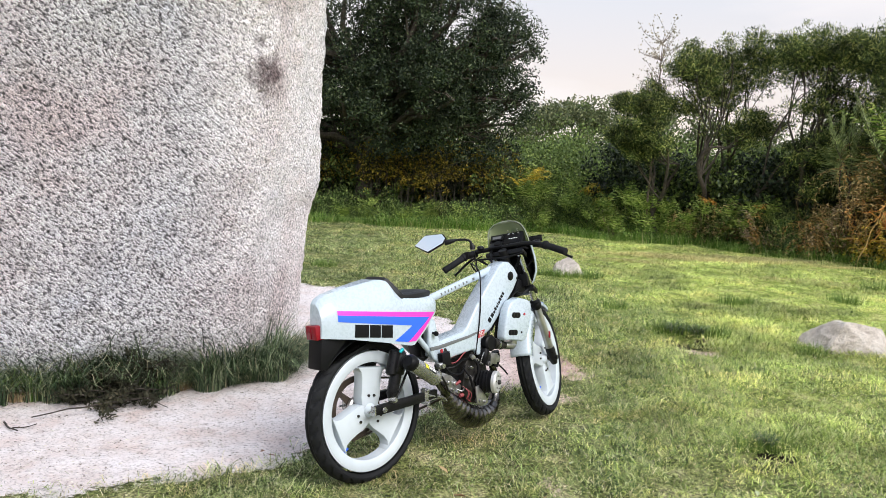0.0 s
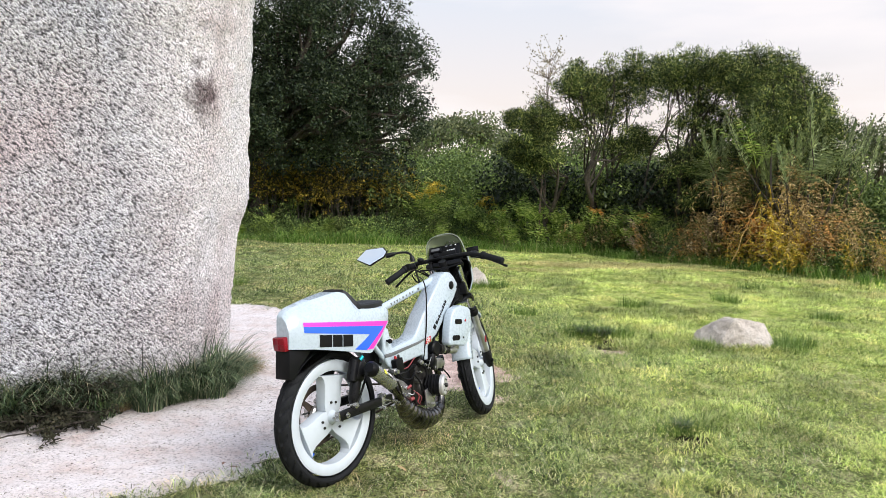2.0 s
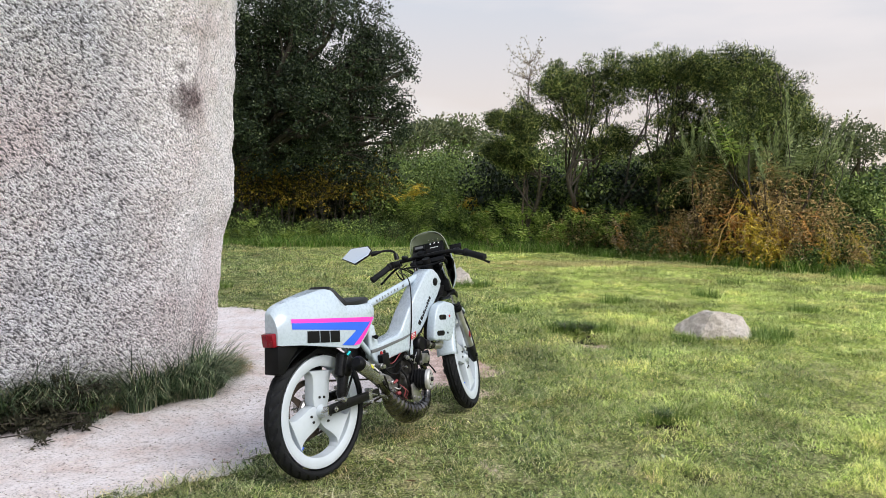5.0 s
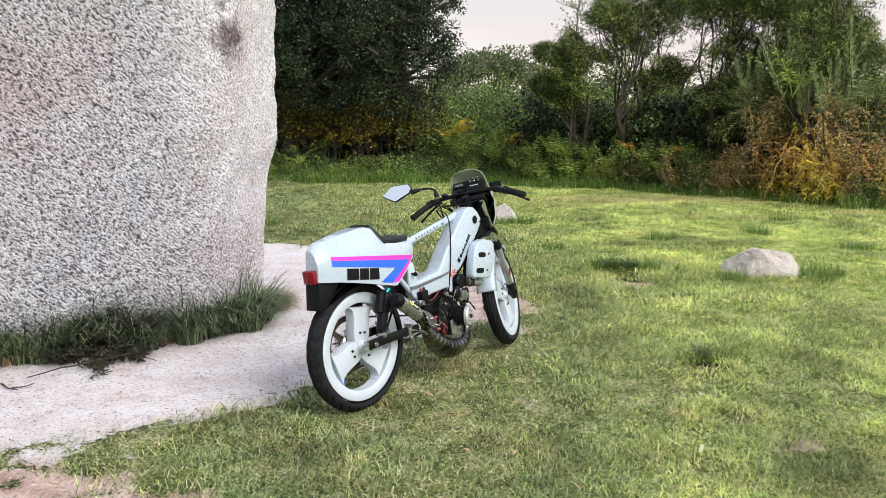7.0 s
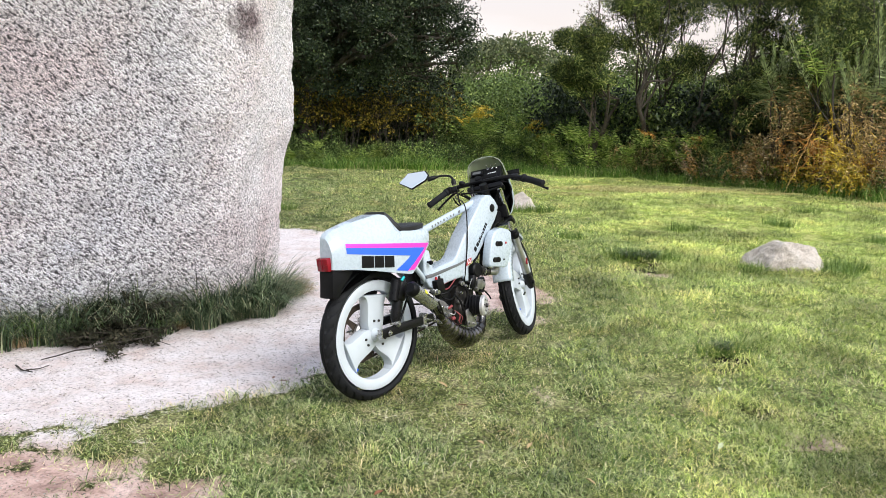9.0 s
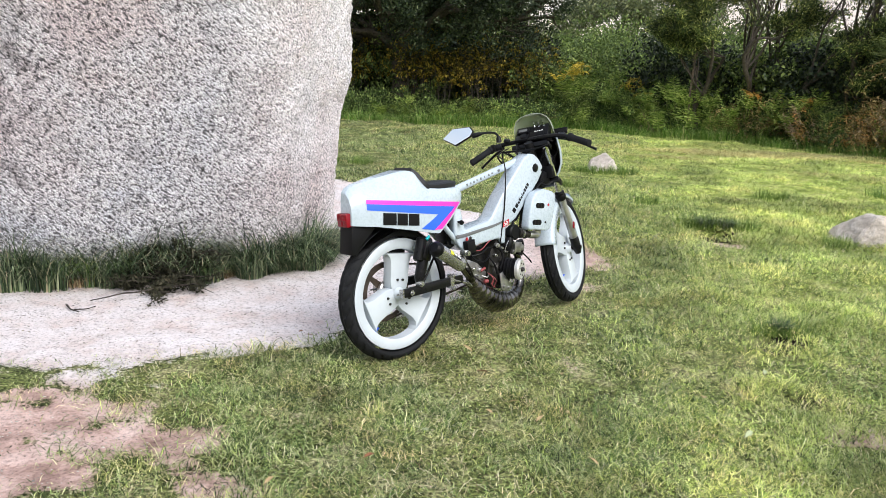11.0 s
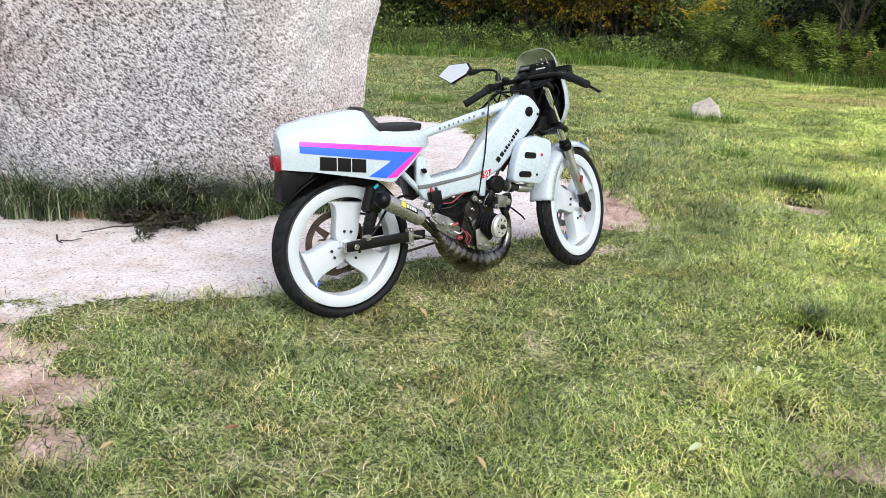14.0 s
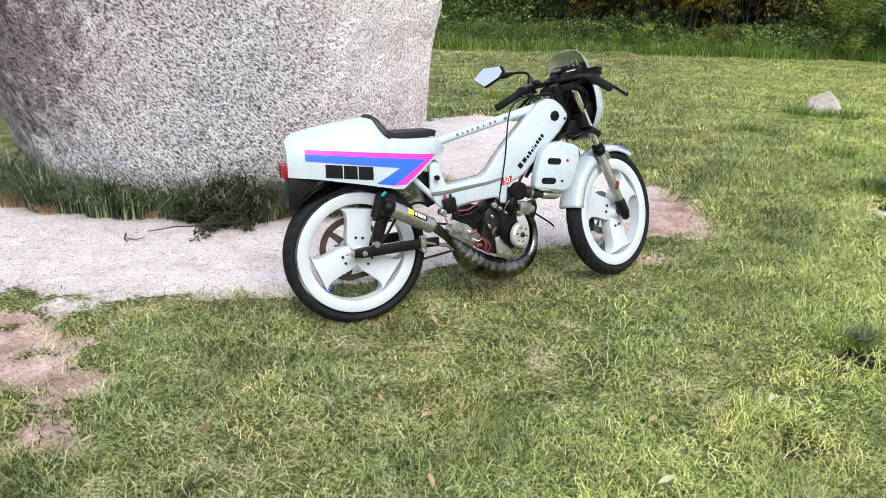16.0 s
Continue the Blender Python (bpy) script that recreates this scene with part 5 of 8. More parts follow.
# ---- engine ----
engine = part("crankcase", [turned((0.615, 0.06, 0.295), (0.615, -0.075, 0.295), [(0, 0.07), (0.1, 0.078), (0.55, 0.078), (0.6, 0.068), (0.75, 0.062), (0.95, 0.05), (1, 0.035)], 36), prism([(0.53, 0.30), (0.55, 0.40), (0.60, 0.455), (0.69, 0.44), (0.70, 0.36), (0.69, 0.24), (0.62, 0.215), (0.555, 0.232)], -0.060, 0.055)], M_DARKMETAL, bike, "oily dark engine case", None, 0.006)
n0 = Vector((0.36, -0.93, -0.02)).normalized()
c0 = Vector((0.668, -0.138, 0.312))
fan = part("flywheel", turned(c0 - n0 * 0.012, c0 + n0 * 0.012, [(0, 0.046), (0.15, 0.050), (0.7, 0.050), (0.85, 0.047), (1, 0.044)], 40), M_BRIGHT, engine, "bright flywheel disc")
part("fan_drum", [turned(c0 - n0 * 0.085, c0 - n0 * 0.010, [(0, 0.036), (0.08, 0.048), (0.12, 0.051), (0.16, 0.047), (0.28, 0.049), (0.32, 0.053), (0.36, 0.048), (0.48, 0.049), (0.52, 0.053), (0.56, 0.048), (0.68, 0.048), (0.72, 0.052), (0.76, 0.047), (1, 0.050)], 36)], M_BLACK, engine, "ribbed black drum")
part("fan_nut", [turned(c0 + n0 * 0.011, c0 + n0 * 0.024, [(0, 0.012), (0.6, 0.011), (1, 0.008)], 6)], M_DARKMETAL, fan)
u0 = n0.orthogonal().normalized()
w0 = n0.cross(u0)
for k in range(6):
    o = c0 + 0.030 * (math.cos(k * 1.047) * u0 + math.sin(k * 1.047) * w0)
    part("screw", rod(o + n0 * 0.010, o + n0 * 0.0145, 0.004, 0.004, 8), M_DARKMETAL, fan)
fins = []
for i in range(8):
    z = 0.362 + 0.0125 * i
    fins.append(block((0.640 + 0.006 * i, -0.018, z), (0.100 - 0.004 * i, 0.085, 0.0045), (0, 8, 0)))
fins.append(rod((0.637, -0.035, 0.34), (0.686, -0.035, 0.47), 0.036, 0.034, 24))
part("cylinder", fins, M_DARKMETAL, engine, "dark finned cylinder", None, 0.001)
part("mount_plate", [prism([(0.375, 0.36), (0.41, 0.385), (0.47, 0.36), (0.53, 0.31), (0.52, 0.262), (0.46, 0.27), (0.40, 0.305)], -0.052, -0.046)], M_ALLOY, engine, "drilled alloy mounting plate", None, 0.001)
for x, z, r in ((0.41, 0.335, 0.008), (0.425, 0.31, 0.006), (0.445, 0.335, 0.010), (0.47, 0.30, 0.007), (0.485, 0.325, 0.012), (0.40, 0.365, 0.007), (0.50, 0.285, 0.007)):
    part("bolt", turned((x, -0.050, z), (x, -0.063, z), [(0, r), (0.8, r), (1, r * 0.7)], 10), M_STEEL, engine)
part("lower_bracket", [prism([(0.575, 0.30), (0.60, 0.305), (0.645, 0.245), (0.66, 0.215), (0.625, 0.205), (0.585, 0.222)], -0.098, -0.092), rod((0.60, -0.105, 0.235), (0.60, -0.075, 0.235), 0.008, 0.008, 6), rod((0.635, -0.105, 0.225), (0.635, -0.07, 0.225), 0.007, 0.007, 6)], M_ALLOY, engine, "alloy bracket", None, 0.001)
part("red_clamp", rod((0.482, -0.062, 0.322), (0.508, -0.066, 0.333), 0.0065), M_WIRE, engine, "red anodised clamp")
part("red_sleeve", turned((0.508, -0.060, 0.268), (0.534, -0.060, 0.268), [(0, 0.007), (0.2, 0.010), (0.35, 0.007), (0.5, 0.010), (0.65, 0.007), (0.8, 0.010), (1, 0.006)], 16), M_WIRE, engine, "red ribbed sleeve")
part("variator", turned((0.50, 0.02, 0.36), (0.50, -0.035, 0.36), [(0, 0.07), (0.5, 0.075), (0.6, 0.055), (1, 0.05)], 32), M_SATIN, engine, "black pulley")
carb = part("carburettor", [turned((0.692, -0.100, 0.482), (0.692, -0.060, 0.480), [(0, 0.030), (0.15, 0.037), (0.7, 0.037), (1, 0.030)], 28), rod((0.69, -0.05, 0.48), (0.69, 0.01, 0.46), 0.022)], M_BLACK, engine, "black round carburettor bowl")
part("intake", [turned((0.715, -0.088, 0.478), (0.80, -0.086, 0.458), [(0, 0.022), (0.2, 0.024), (0.25, 0.020), (0.5, 0.020), (0.55, 0.024), (0.7, 0.024), (0.75, 0.016), (1, 0.016)], 22)], M_DARKMETAL, carb, "dark carburettor throat")
part("intake_clip", turned((0.738, -0.0875, 0.472), (0.748, -0.087, 0.470), [(0, 0.0255), (1, 0.0255)], 24), M_STEEL, carb)
part("intake_end", [turned((0.80, -0.086, 0.458), (0.885, -0.078, 0.445), [(0, 0.014), (0.1, 0.018), (0.8, 0.018), (0.85, 0.013), (1, 0.012)], 18), block((0.868, -0.083, 0.462), (0.04, 0.02, 0.02))], M_ALLOY, carb, "alloy stub", None, 0.001)
part("intake_rubber", hose([(0.665, -0.082, 0.455), (0.655, -0.085, 0.425), (0.65, -0.075, 0.40)], 0.02, 14), M_BLACK, engine)
part("reed_block", [block((0.725, -0.055, 0.405), (0.05, 0.06, 0.05), (0, 10, 0)), rod((0.755, -0.085, 0.40), (0.755, -0.02, 0.40), 0.016)], M_ALLOY, engine, "", None, 0.003)
part("elbow", hose([(0.76, -0.055, 0.36), (0.772, -0.058, 0.40), (0.765, -0.058, 0.43)], 0.019, 14), M_BLACK, engine)
part("coil_box", block((0.378, -0.097, 0.452), (0.05, 0.03, 0.058), (0, -10, 0)), M_BLACK, bike, "black ignition coil box", None, 0.003)
part("coil_cap", [turned((0.358, -0.100, 0.483), (0.357, -0.102, 0.496), [(0, 0.0065), (0.6, 0.0065), (1, 0.004)], 12)], M_RED, bike, "red terminal cap")
part("coil_cap", [turned((0.381, -0.100, 0.485), (0.380, -0.102, 0.498), [(0, 0.0065), (0.6, 0.0065), (1, 0.004)], 12)], M_DARKMETAL, bike, "dark terminal cap")
part("bolt_boss", [turned((0.345, -0.08, 0.428), (0.345, -0.125, 0.428), [(0, 0.014), (0.7, 0.014), (0.75, 0.010), (1, 0.010)], 14)], M_STEEL, bike)
for pts, mat, r in (([(0.40, -0.075, 0.43), (0.46, -0.085, 0.425), (0.52, -0.08, 0.455), (0.57, -0.06, 0.46)], M_WIRE, 0.0024), ([(0.41, -0.07, 0.44), (0.48, -0.075, 0.455), (0.55, -0.06, 0.47)], M_WIRE, 0.002),
                    ([(0.39, -0.08, 0.425), (0.42, -0.09, 0.385), (0.49, -0.085, 0.37), (0.54, -0.07, 0.40)], M_BLACK, 0.004), ([(0.36, -0.07, 0.43), (0.38, -0.08, 0.37), (0.42, -0.075, 0.335)], M_STEEL, 0.0035),
                    ([(0.52, -0.075, 0.39), (0.545, -0.09, 0.35), (0.565, -0.09, 0.30)], M_BLACK, 0.005),
                    ([(0.80, -0.02, 0.66), (0.78, -0.05, 0.60), (0.73, -0.06, 0.55), (0.70, -0.07, 0.51)], M_BLACK, 0.007), ([(0.92, -0.03, 0.70), (0.86, -0.055, 0.655), (0.80, -0.055, 0.60), (0.745, -0.05, 0.53)], M_BLACK, 0.008),
                    ([(0.70, -0.06, 0.41), (0.76, -0.05, 0.39), (0.86, -0.03, 0.33), (0.90, -0.02, 0.30)], M_BLACK, 0.004)):
    part("cable", hose(pts, r, 8, 7), mat, bike)
# wires, hoses and fittings crowded round the cylinder
for pts, mat, r in (([(0.53, -0.075, 0.30), (0.545, -0.085, 0.275), (0.54, -0.08, 0.25), (0.56, -0.08, 0.235)], M_WIRE, 0.0018), ([(0.52, -0.07, 0.31), (0.535, -0.09, 0.285), (0.528, -0.085, 0.255)], M_WIRE, 0.0016), ([(0.545, -0.07, 0.295), (0.558, -0.088, 0.27), (0.552, -0.082, 0.245)], M_WIRE, 0.0016),
                    ([(0.57, -0.065, 0.43), (0.60, -0.085, 0.405), (0.605, -0.09, 0.36), (0.59, -0.085, 0.32)], M_BLACK, 0.006), ([(0.62, -0.065, 0.44), (0.645, -0.09, 0.42), (0.655, -0.085, 0.39)], M_BLACK, 0.005),
                    ([(0.43, -0.06, 0.40), (0.47, -0.075, 0.405), (0.52, -0.07, 0.425), (0.56, -0.06, 0.42)], M_BLACK, 0.0045), ([(0.66, -0.09, 0.46), (0.63, -0.095, 0.43), (0.62, -0.09, 0.40)], M_STEEL, 0.0022), ([(0.49, -0.06, 0.30), (0.51, -0.075, 0.29), (0.53, -0.07, 0.30)], M_ALLOY, 0.003)):
    part("cable", hose(pts, r, 8, 7), mat, bike)
for x, y, z, r, mat in ((0.585, -0.075, 0.43, 0.012, M_ALLOY), (0.61, -0.078, 0.415, 0.008, M_STEEL), (0.66, -0.070, 0.415, 0.011, M_ALLOY), (0.70, -0.075, 0.385, 0.012, M_ALLOY), (0.56, -0.070, 0.345, 0.010, M_ALLOY), (0.575, -0.072, 0.385, 0.007, M_STEEL), (0.635, -0.080, 0.395, 0.006, M_STEEL), (0.70, -0.07, 0.43, 0.008, M_STEEL)):
    part("bolt", turned((x, y + 0.012, z), (x, y - 0.012, z), [(0, r), (0.7, r), (0.75, r * 0.7), (1, r * 0.65)], 12), mat, engine)
part("radiator_core", prism([(0.77, 0.49), (0.79, 0.62), (0.87, 0.66), (0.90, 0.50)], -0.10, -0.05), M_DARKMETAL, bike)

# slotted white side scoop in front of the engine
scoop_line = [(0.742, 0.500), (0.752, 0.560), (0.775, 0.632), (0.805, 0.664), (0.860, 0.677), (0.925, 0.662), (0.950, 0.648), (0.953, 0.600), (0.935, 0.540), (0.910, 0.480), (0.880, 0.470), (0.79, 0.486), (0.755, 0.486)]
scoop = part("side_scoop", prism(scoop_line, -0.136, -0.085), M_WHITE, bike, "white slotted engine scoop", None, 0.012, 40, 3)


def slot(x0, x1, z, h, drop):
    out = []
    for i in range(9):
        a = math.pi / 2 + math.pi * i / 8
        out.append((x0 + h * math.cos(a), z + h * math.sin(a)))
    for i in range(9):
        a = -math.pi / 2 + math.pi * i / 8
        out.append((x1 + h * math.cos(a), z - drop + h * math.sin(a)))
    return out


part("slot", prism(slot(0.812, 0.850, 0.600, 0.013, 0.004), -0.1372, -0.130), M_BLACK, scoop, "dark slot")
part("slot", prism(slot(0.784, 0.826, 0.522, 0.013, 0.004), -0.1372, -0.130), M_BLACK, scoop, "dark slot")
for xs, z in (((0.815, 0.826, 0.837, 0.848), 0.598), ((0.79, 0.801, 0.812, 0.823), 0.520)):
    part("grille", [block((x, -0.1374, z), (0.003, 0.002, 0.022)) for x in xs], M_DARKMETAL, scoop)
part("rivet", rod((0.893, -0.134, 0.597), (0.893, -0.1385, 0.597), 0.007, 0.006), M_RED, scoop, "red rivet")
part("rivet", rod((0.868, -0.134, 0.514), (0.868, -0.1385, 0.514), 0.006, 0.005), M_DARKMETAL, scoop, "dark rivet")

# ---- front end, turned with the fork ----
for side in (-1, 1):
    y = 0.069 * side
    top, mid, low = Vector((0.942, y, 0.895)), Vector((1.079, y, 0.617)), Vector((1.218, y, 0.337))
    leg = part("fork_leg", [rod(top, mid, 0.0145, 0.0145, 20)], M_CHROME, bike, "bright steel fork leg", STEER)
    part("slider", [turned(mid.lerp(low, -0.02), low, [(0, 0.017), (0.05, 0.020), (0.85, 0.0195), (1, 0.018)], 22)], M_ALLOY, leg, "alloy fork slider", STEER)
    part("boot", [turned(mid.lerp(top, 0.07), mid.lerp(low, 0.09), [(0, 0.018), (0.15, 0.026), (0.35, 0.024), (0.5, 0.028), (0.85, 0.026), (1, 0.021)], 22)], M_BLACK, leg, "black rubber boot", STEER)
    part("axle_clamp", [turned(low.lerp(mid, 0.18), low.lerp(mid, -0.14), [(0, 0.019), (0.1, 0.024), (0.7, 0.024), (1, 0.016)], 20), rod((FRONT[0], y - 0.022 * -side * 0, FRONT[2]), (FRONT[0], y + 0.030 * side, FRONT[2]), 0.011, 0.011, 6), rod((FRONT[0], y, FRONT[2]), (FRONT[0], 0.03 * side, FRONT[2]), 0.012)], M_SATIN, leg, "black axle clamp", STEER)
part("reflector", block((1.163, -0.090, 0.450), (0.018, 0.006, 0.035), (0, 26, 0)), M_RED_LENS, bike, "small red reflector", STEER, 0.002)
part("triple_clamp", [block((0.957, 0, 0.872), (0.07, 0.19, 0.024), (0, 25, 0)), block((1.045, 0, 0.690), (0.07, 0.185, 0.024), (0, 25, 0)), rod((0.91, 0, 0.90), (1.02, 0, 0.67), 0.022)], M_SATIN, bike, "black fork clamps", STEER, 0.004)
part("headlight_bucket", [turned((1.01, 0, 0.79), (1.095, 0, 0.79), [(0, 0.03), (0.2, 0.065), (0.7, 0.085), (1, 0.088)], 32), block((1.0, -0.055, 0.74), (0.05, 0.05, 0.06)), block((1.0, 0.045, 0.73), (0.05, 0.05, 0.06))], M_BLACK, bike, "black headlight bucket", STEER, 0.002)

bars = part("handlebar", [hose([(0.862, 0.296, 0.846), (0.900, 0.245, 0.876), (0.934, 0.200, 0.902), (0.948, 0.150, 0.912), (0.950, 0.075, 0.914), (0.950, 0.0, 0.914), (0.945, -0.075, 0.914), (0.925, -0.150, 0.908), (0.900, -0.212, 0.890), (0.872, -0.265, 0.866), (0.842, -0.326, 0.838)], 0.011, 14)], M_SATIN, bike, "black low handlebar", STEER)
for side, a, b, tip in ((-1, Vector((0.840, -0.328, 0.837)), Vector((0.897, -0.218, 0.888)), Vector((0.953, -0.325, 0.810))), (1, Vector((0.858, 0.300, 0.843)), Vector((0.930, 0.205, 0.899)), Vector((0.963, 0.289, 0.816)))):
    grip = part("grip", turned(a, b, [(0, 0.013), (0.02, 0.0165), (0.06, 0.017)] + [(0.1 + 0.05 * i, 0.0155 if i % 2 else 0.0168) for i in range(15)] + [(0.88, 0.0165), (0.92, 0.021), (1, 0.021)], 20), M_RUBBER, bars, "ribbed black rubber grip", STEER)
    hinge = Vector((0.957 + 0.008 * side, 0.165 * side, 0.892))
    part("lever", hose([hinge, hinge.lerp(tip, 0.25) + Vector((0.014, 0, 0.006)), hinge.lerp(tip, 0.6) + Vector((0.010, 0, 0.006)), hinge.lerp(tip, 0.92), tip], [0.008, 0.007, 0.006, 0.006, 0.008], 10), M_SATIN, bars, "black lever", STEER)
    part("perch", [block((0.945, 0.168 * side, 0.902), (0.05, 0.030, 0.030), (0, 0, -14 * side)), rod((0.935, 0.152 * side, 0.905), (0.930, 0.185 * side, 0.900), 0.018)], M_SATIN, bars, "", STEER, 0.004)
part("reservoir", [block((0.972, -0.156, 0.925), (0.042, 0.062, 0.026), (0, 0, 14)), block((0.972, -0.156, 0.940), (0.047, 0.067, 0.006), (0, 0, 14))], M_BLACK, bars, "black brake fluid reservoir", STEER, 0.003)
part("switch_box", [block((0.930, 0.188, 0.902), (0.036, 0.026, 0.036), (0, 0, -14))], M_BLACK, bars, "", STEER, 0.003)
part("cap", turned((0.945, 0.125, 0.920), (0.940, 0.118, 0.936), [(0, 0.016), (0.7, 0.018), (1, 0.012)], 14), M_BLACK, bars, "round black cap", STEER)

# dash with three toggle switches
dash = part("dash", [prism([(0.955, 0.905), (0.972, 0.935), (1.018, 0.984), (1.034, 0.968), (1.03, 0.90), (0.98, 0.885)], -0.086, 0.086), block((0.955, 0.045, 0.925), (0.05, 0.07, 0.016), (0, -30, 0)), rod((0.957, 0.035, 0.930), (0.949, 0.035, 0.940), 0.020, 0.018, 20), block((0.968, -0.03, 0.932), (0.045, 0.075, 0.012), (0, -46, 0))], M_BLACK, bike, "black dash panel", STEER, 0.004)
for y in (-0.064, -0.040, -0.016):
    part("toggle", [rod((1.004, y, 0.968), (0.997, y, 0.976), 0.006, 0.006, 8), rod((0.997, y, 0.976), (0.990, y, 0.990), 0.0024), turned((0.991, y, 0.988), (0.987, y, 0.995), [(0, 0.003), (0.5, 0.004), (1, 0.003)], 8)], M_CHROME, dash, "steel toggle switch", STEER)
gauge = part("gauge", block((0.992, 0.045, 0.962), (0.030, 0.060, 0.012), (0, -46, 0)), M_SATIN, dash, "small dark display", STEER, 0.003)
part("gauge_face", block((0.9875, 0.045, 0.9665), (0.016, 0.044, 0.002), (0, -46, 0)), M_GREYLINE, gauge, "grey display face", STEER)
for i, y in enumerate((-0.058, -0.046, -0.034, -0.022)):
    part("dash_mark", block((0.977, y, 0.9475), (0.016, 0.008, 0.002), (0, -46, 12)), M_PAPER, dash, "plain white bar", STEER)

# cables looping between bars, dash and frame
for pts, r in (([(0.90, 0.15, 0.88), (0.95, 0.13, 0.86), (0.98, 0.09, 0.82), (0.97, 0.05, 0.77)], 0.004), ([(0.90, 0.17, 0.86), (0.93, 0.16, 0.82), (0.94, 0.10, 0.78), (0.92, 0.06, 0.74)], 0.004), ([(0.91, -0.14, 0.87), (0.96, -0.13, 0.84), (0.99, -0.09, 0.80), (0.985, -0.05, 0.74)], 0.004),
               ([(0.905, -0.13, 0.885), (0.955, -0.06, 0.90), (0.97, 0.02, 0.895), (0.94, 0.10, 0.885)], 0.0045), ([(0.89, 0.12, 0.87), (0.875, 0.06, 0.865), (0.875, 0.0, 0.86), (0.885, -0.06, 0.862), (0.90, -0.11, 0.87)], 0.005), ([(0.88, 0.10, 0.862), (0.86, 0.07, 0.84), (0.87, 0.04, 0.80), (0.90, 0.03, 0.77)], 0.004)):
    part("cable", hose(pts, r, 8, 7), M_BLACK, bars, "", STEER)


def cowl(z0, z1, rows, inset=0.0):
    """Part of the bowl-shaped nose cowl round the headlight, between two heights."""
    shape = ((0.690, 1.055, 0.045, 0.055), (0.73, 1.05, 0.085, 0.085), (0.78, 1.045, 0.108, 0.106), (0.84, 1.035, 0.114, 0.108), (0.90, 1.022, 0.110, 0.094), (0.95, 1.012, 0.104, 0.074), (0.99, 1.004, 0.097, 0.054), (1.015, 1.000, 0.084, 0.038), (1.032, 0.999, 0.060, 0.024), (1.040, 1.0, 0.03, 0.014))
    v, f, k = [], [], 25
    for j in range(rows + 1):
        z = z0 + (z1 - z0) * j / rows
        x0, w, dep = (float(np.interp(z, [s[0] for s in shape], [s[i] for s in shape])) for i in (1, 2, 3))
        for i in range(k):
            a = -math.pi / 2 + math.pi * i / (k - 1)
            v.append((x0 + (dep - inset) * max(0, math.cos(a)) ** 0.75, (w - inset) * math.sin(a), z))
    for j in range(rows):
        f += [(j * k + i, j * k + i + 1, (j + 1) * k + i + 1, (j + 1) * k + i) for i in range(k - 1)]
    return v, f


def shell(name, z0, z1, rows, material, parent, label, thick, inset=0.0):
    ob = part(name, cowl(z0, z1, rows, inset), material, parent, label, STEER, 0, 60)
    mod = ob.modifiers.new("thickness", "SOLIDIFY")
    mod.thickness, mod.offset = thick, 0
    return ob


nose = shell("nose_cowl", 0.692, 0.915, 16, M_WHITE, bike, "white headlight cowl", 0.003)
shell("cowl_lining", 0.70, 0.918, 16, M_BLACK, nose, "black inner face of the cowl", 0.003, 0.006)
shell("windscreen", 0.912, 1.040, 14, M_SCREEN, bike, "smoked clear windscreen", 0.0035)

edge = []
RIM_Z, RIM_X, RIM_W = (0.90, 0.95, 0.99, 1.015, 1.032, 1.040, 1.043), (1.022, 1.012, 1.004, 1.0, 0.999, 1.0, 1.002), (0.110, 0.104, 0.097, 0.084, 0.060, 0.03, 0.0)
for i in range(33):
    u = -1 + 2 * i / 32
    z = 0.912 + 0.131 * math.sin(math.pi / 2 * (1 - abs(u))) ** 0.7
    edge.append((float(np.interp(z, RIM_Z, RIM_X)), math.copysign(float(np.interp(z, RIM_Z, RIM_W)), u), z))
part("screen_edge", hose(edge, 0.0018, 6, 2), M_RIM, bike, "pale worn rim of the windscreen", STEER)

# front mudguard
guard_pieces = []
for a0, a1, wide in ((54, 122, 0.046), (118, 170, 0.052)):
    v, f, k, n = [], [], 11, 20
    for i in range(n + 1):
        a = radians(a0 + (a1 - a0) * i / n)
        end = min(1, i / 3 + 0.35) if a0 == 54 else 1
        for j in range(k):
            b = radians(-90 + 180 * j / (k - 1))
            r = 0.302 - 0.020 * (1 - math.cos(b)) - (0.030 if abs(math.sin(b)) > 0.999 else 0) * (1.0 if a0 == 118 else 0.4)
            v.append((FRONT[0] + r * math.cos(a), wide * math.sin(b) * end, FRONT[2] + r * math.sin(a)))
    f = [(i * k + j, i * k + j + 1, (i + 1) * k + j + 1, (i + 1) * k + j) for i in range(n) for j in range(k - 1)]
    guard_pieces.append((v, f))
guard = part("front_mudguard", guard_pieces, M_WHITE, bike, "white front mudguard", STEER, 0, 60)
mod = guard.modifiers.new("thickness", "SOLIDIFY")
mod.thickness, mod.offset = 0.003, 0
for mat, r0, a0, a1 in ((M_PINK, 0.3005, 66, 84), (M_BLUE, 0.295, 66, 80)):
    v = []
    for i in range(9):
        a = radians(a0 + (a1 - a0) * i / 8)
        for j in (0, 1):
            b = radians(-38 - 20 * j - (22 if mat == M_BLUE else 0))
            r = 0.302 - 0.020 * (1 - math.cos(b)) + 0.0022
            v.append((FRONT[0] + r * math.cos(a), 0.0475 * math.sin(b), FRONT[2] + r * math.sin(a)))
    part("mudguard_stripe", (v, [(2 * i, 2 * i + 1, 2 * i + 3, 2 * i + 2) for i in range(8)]), mat, guard, "coloured stripe", STEER)
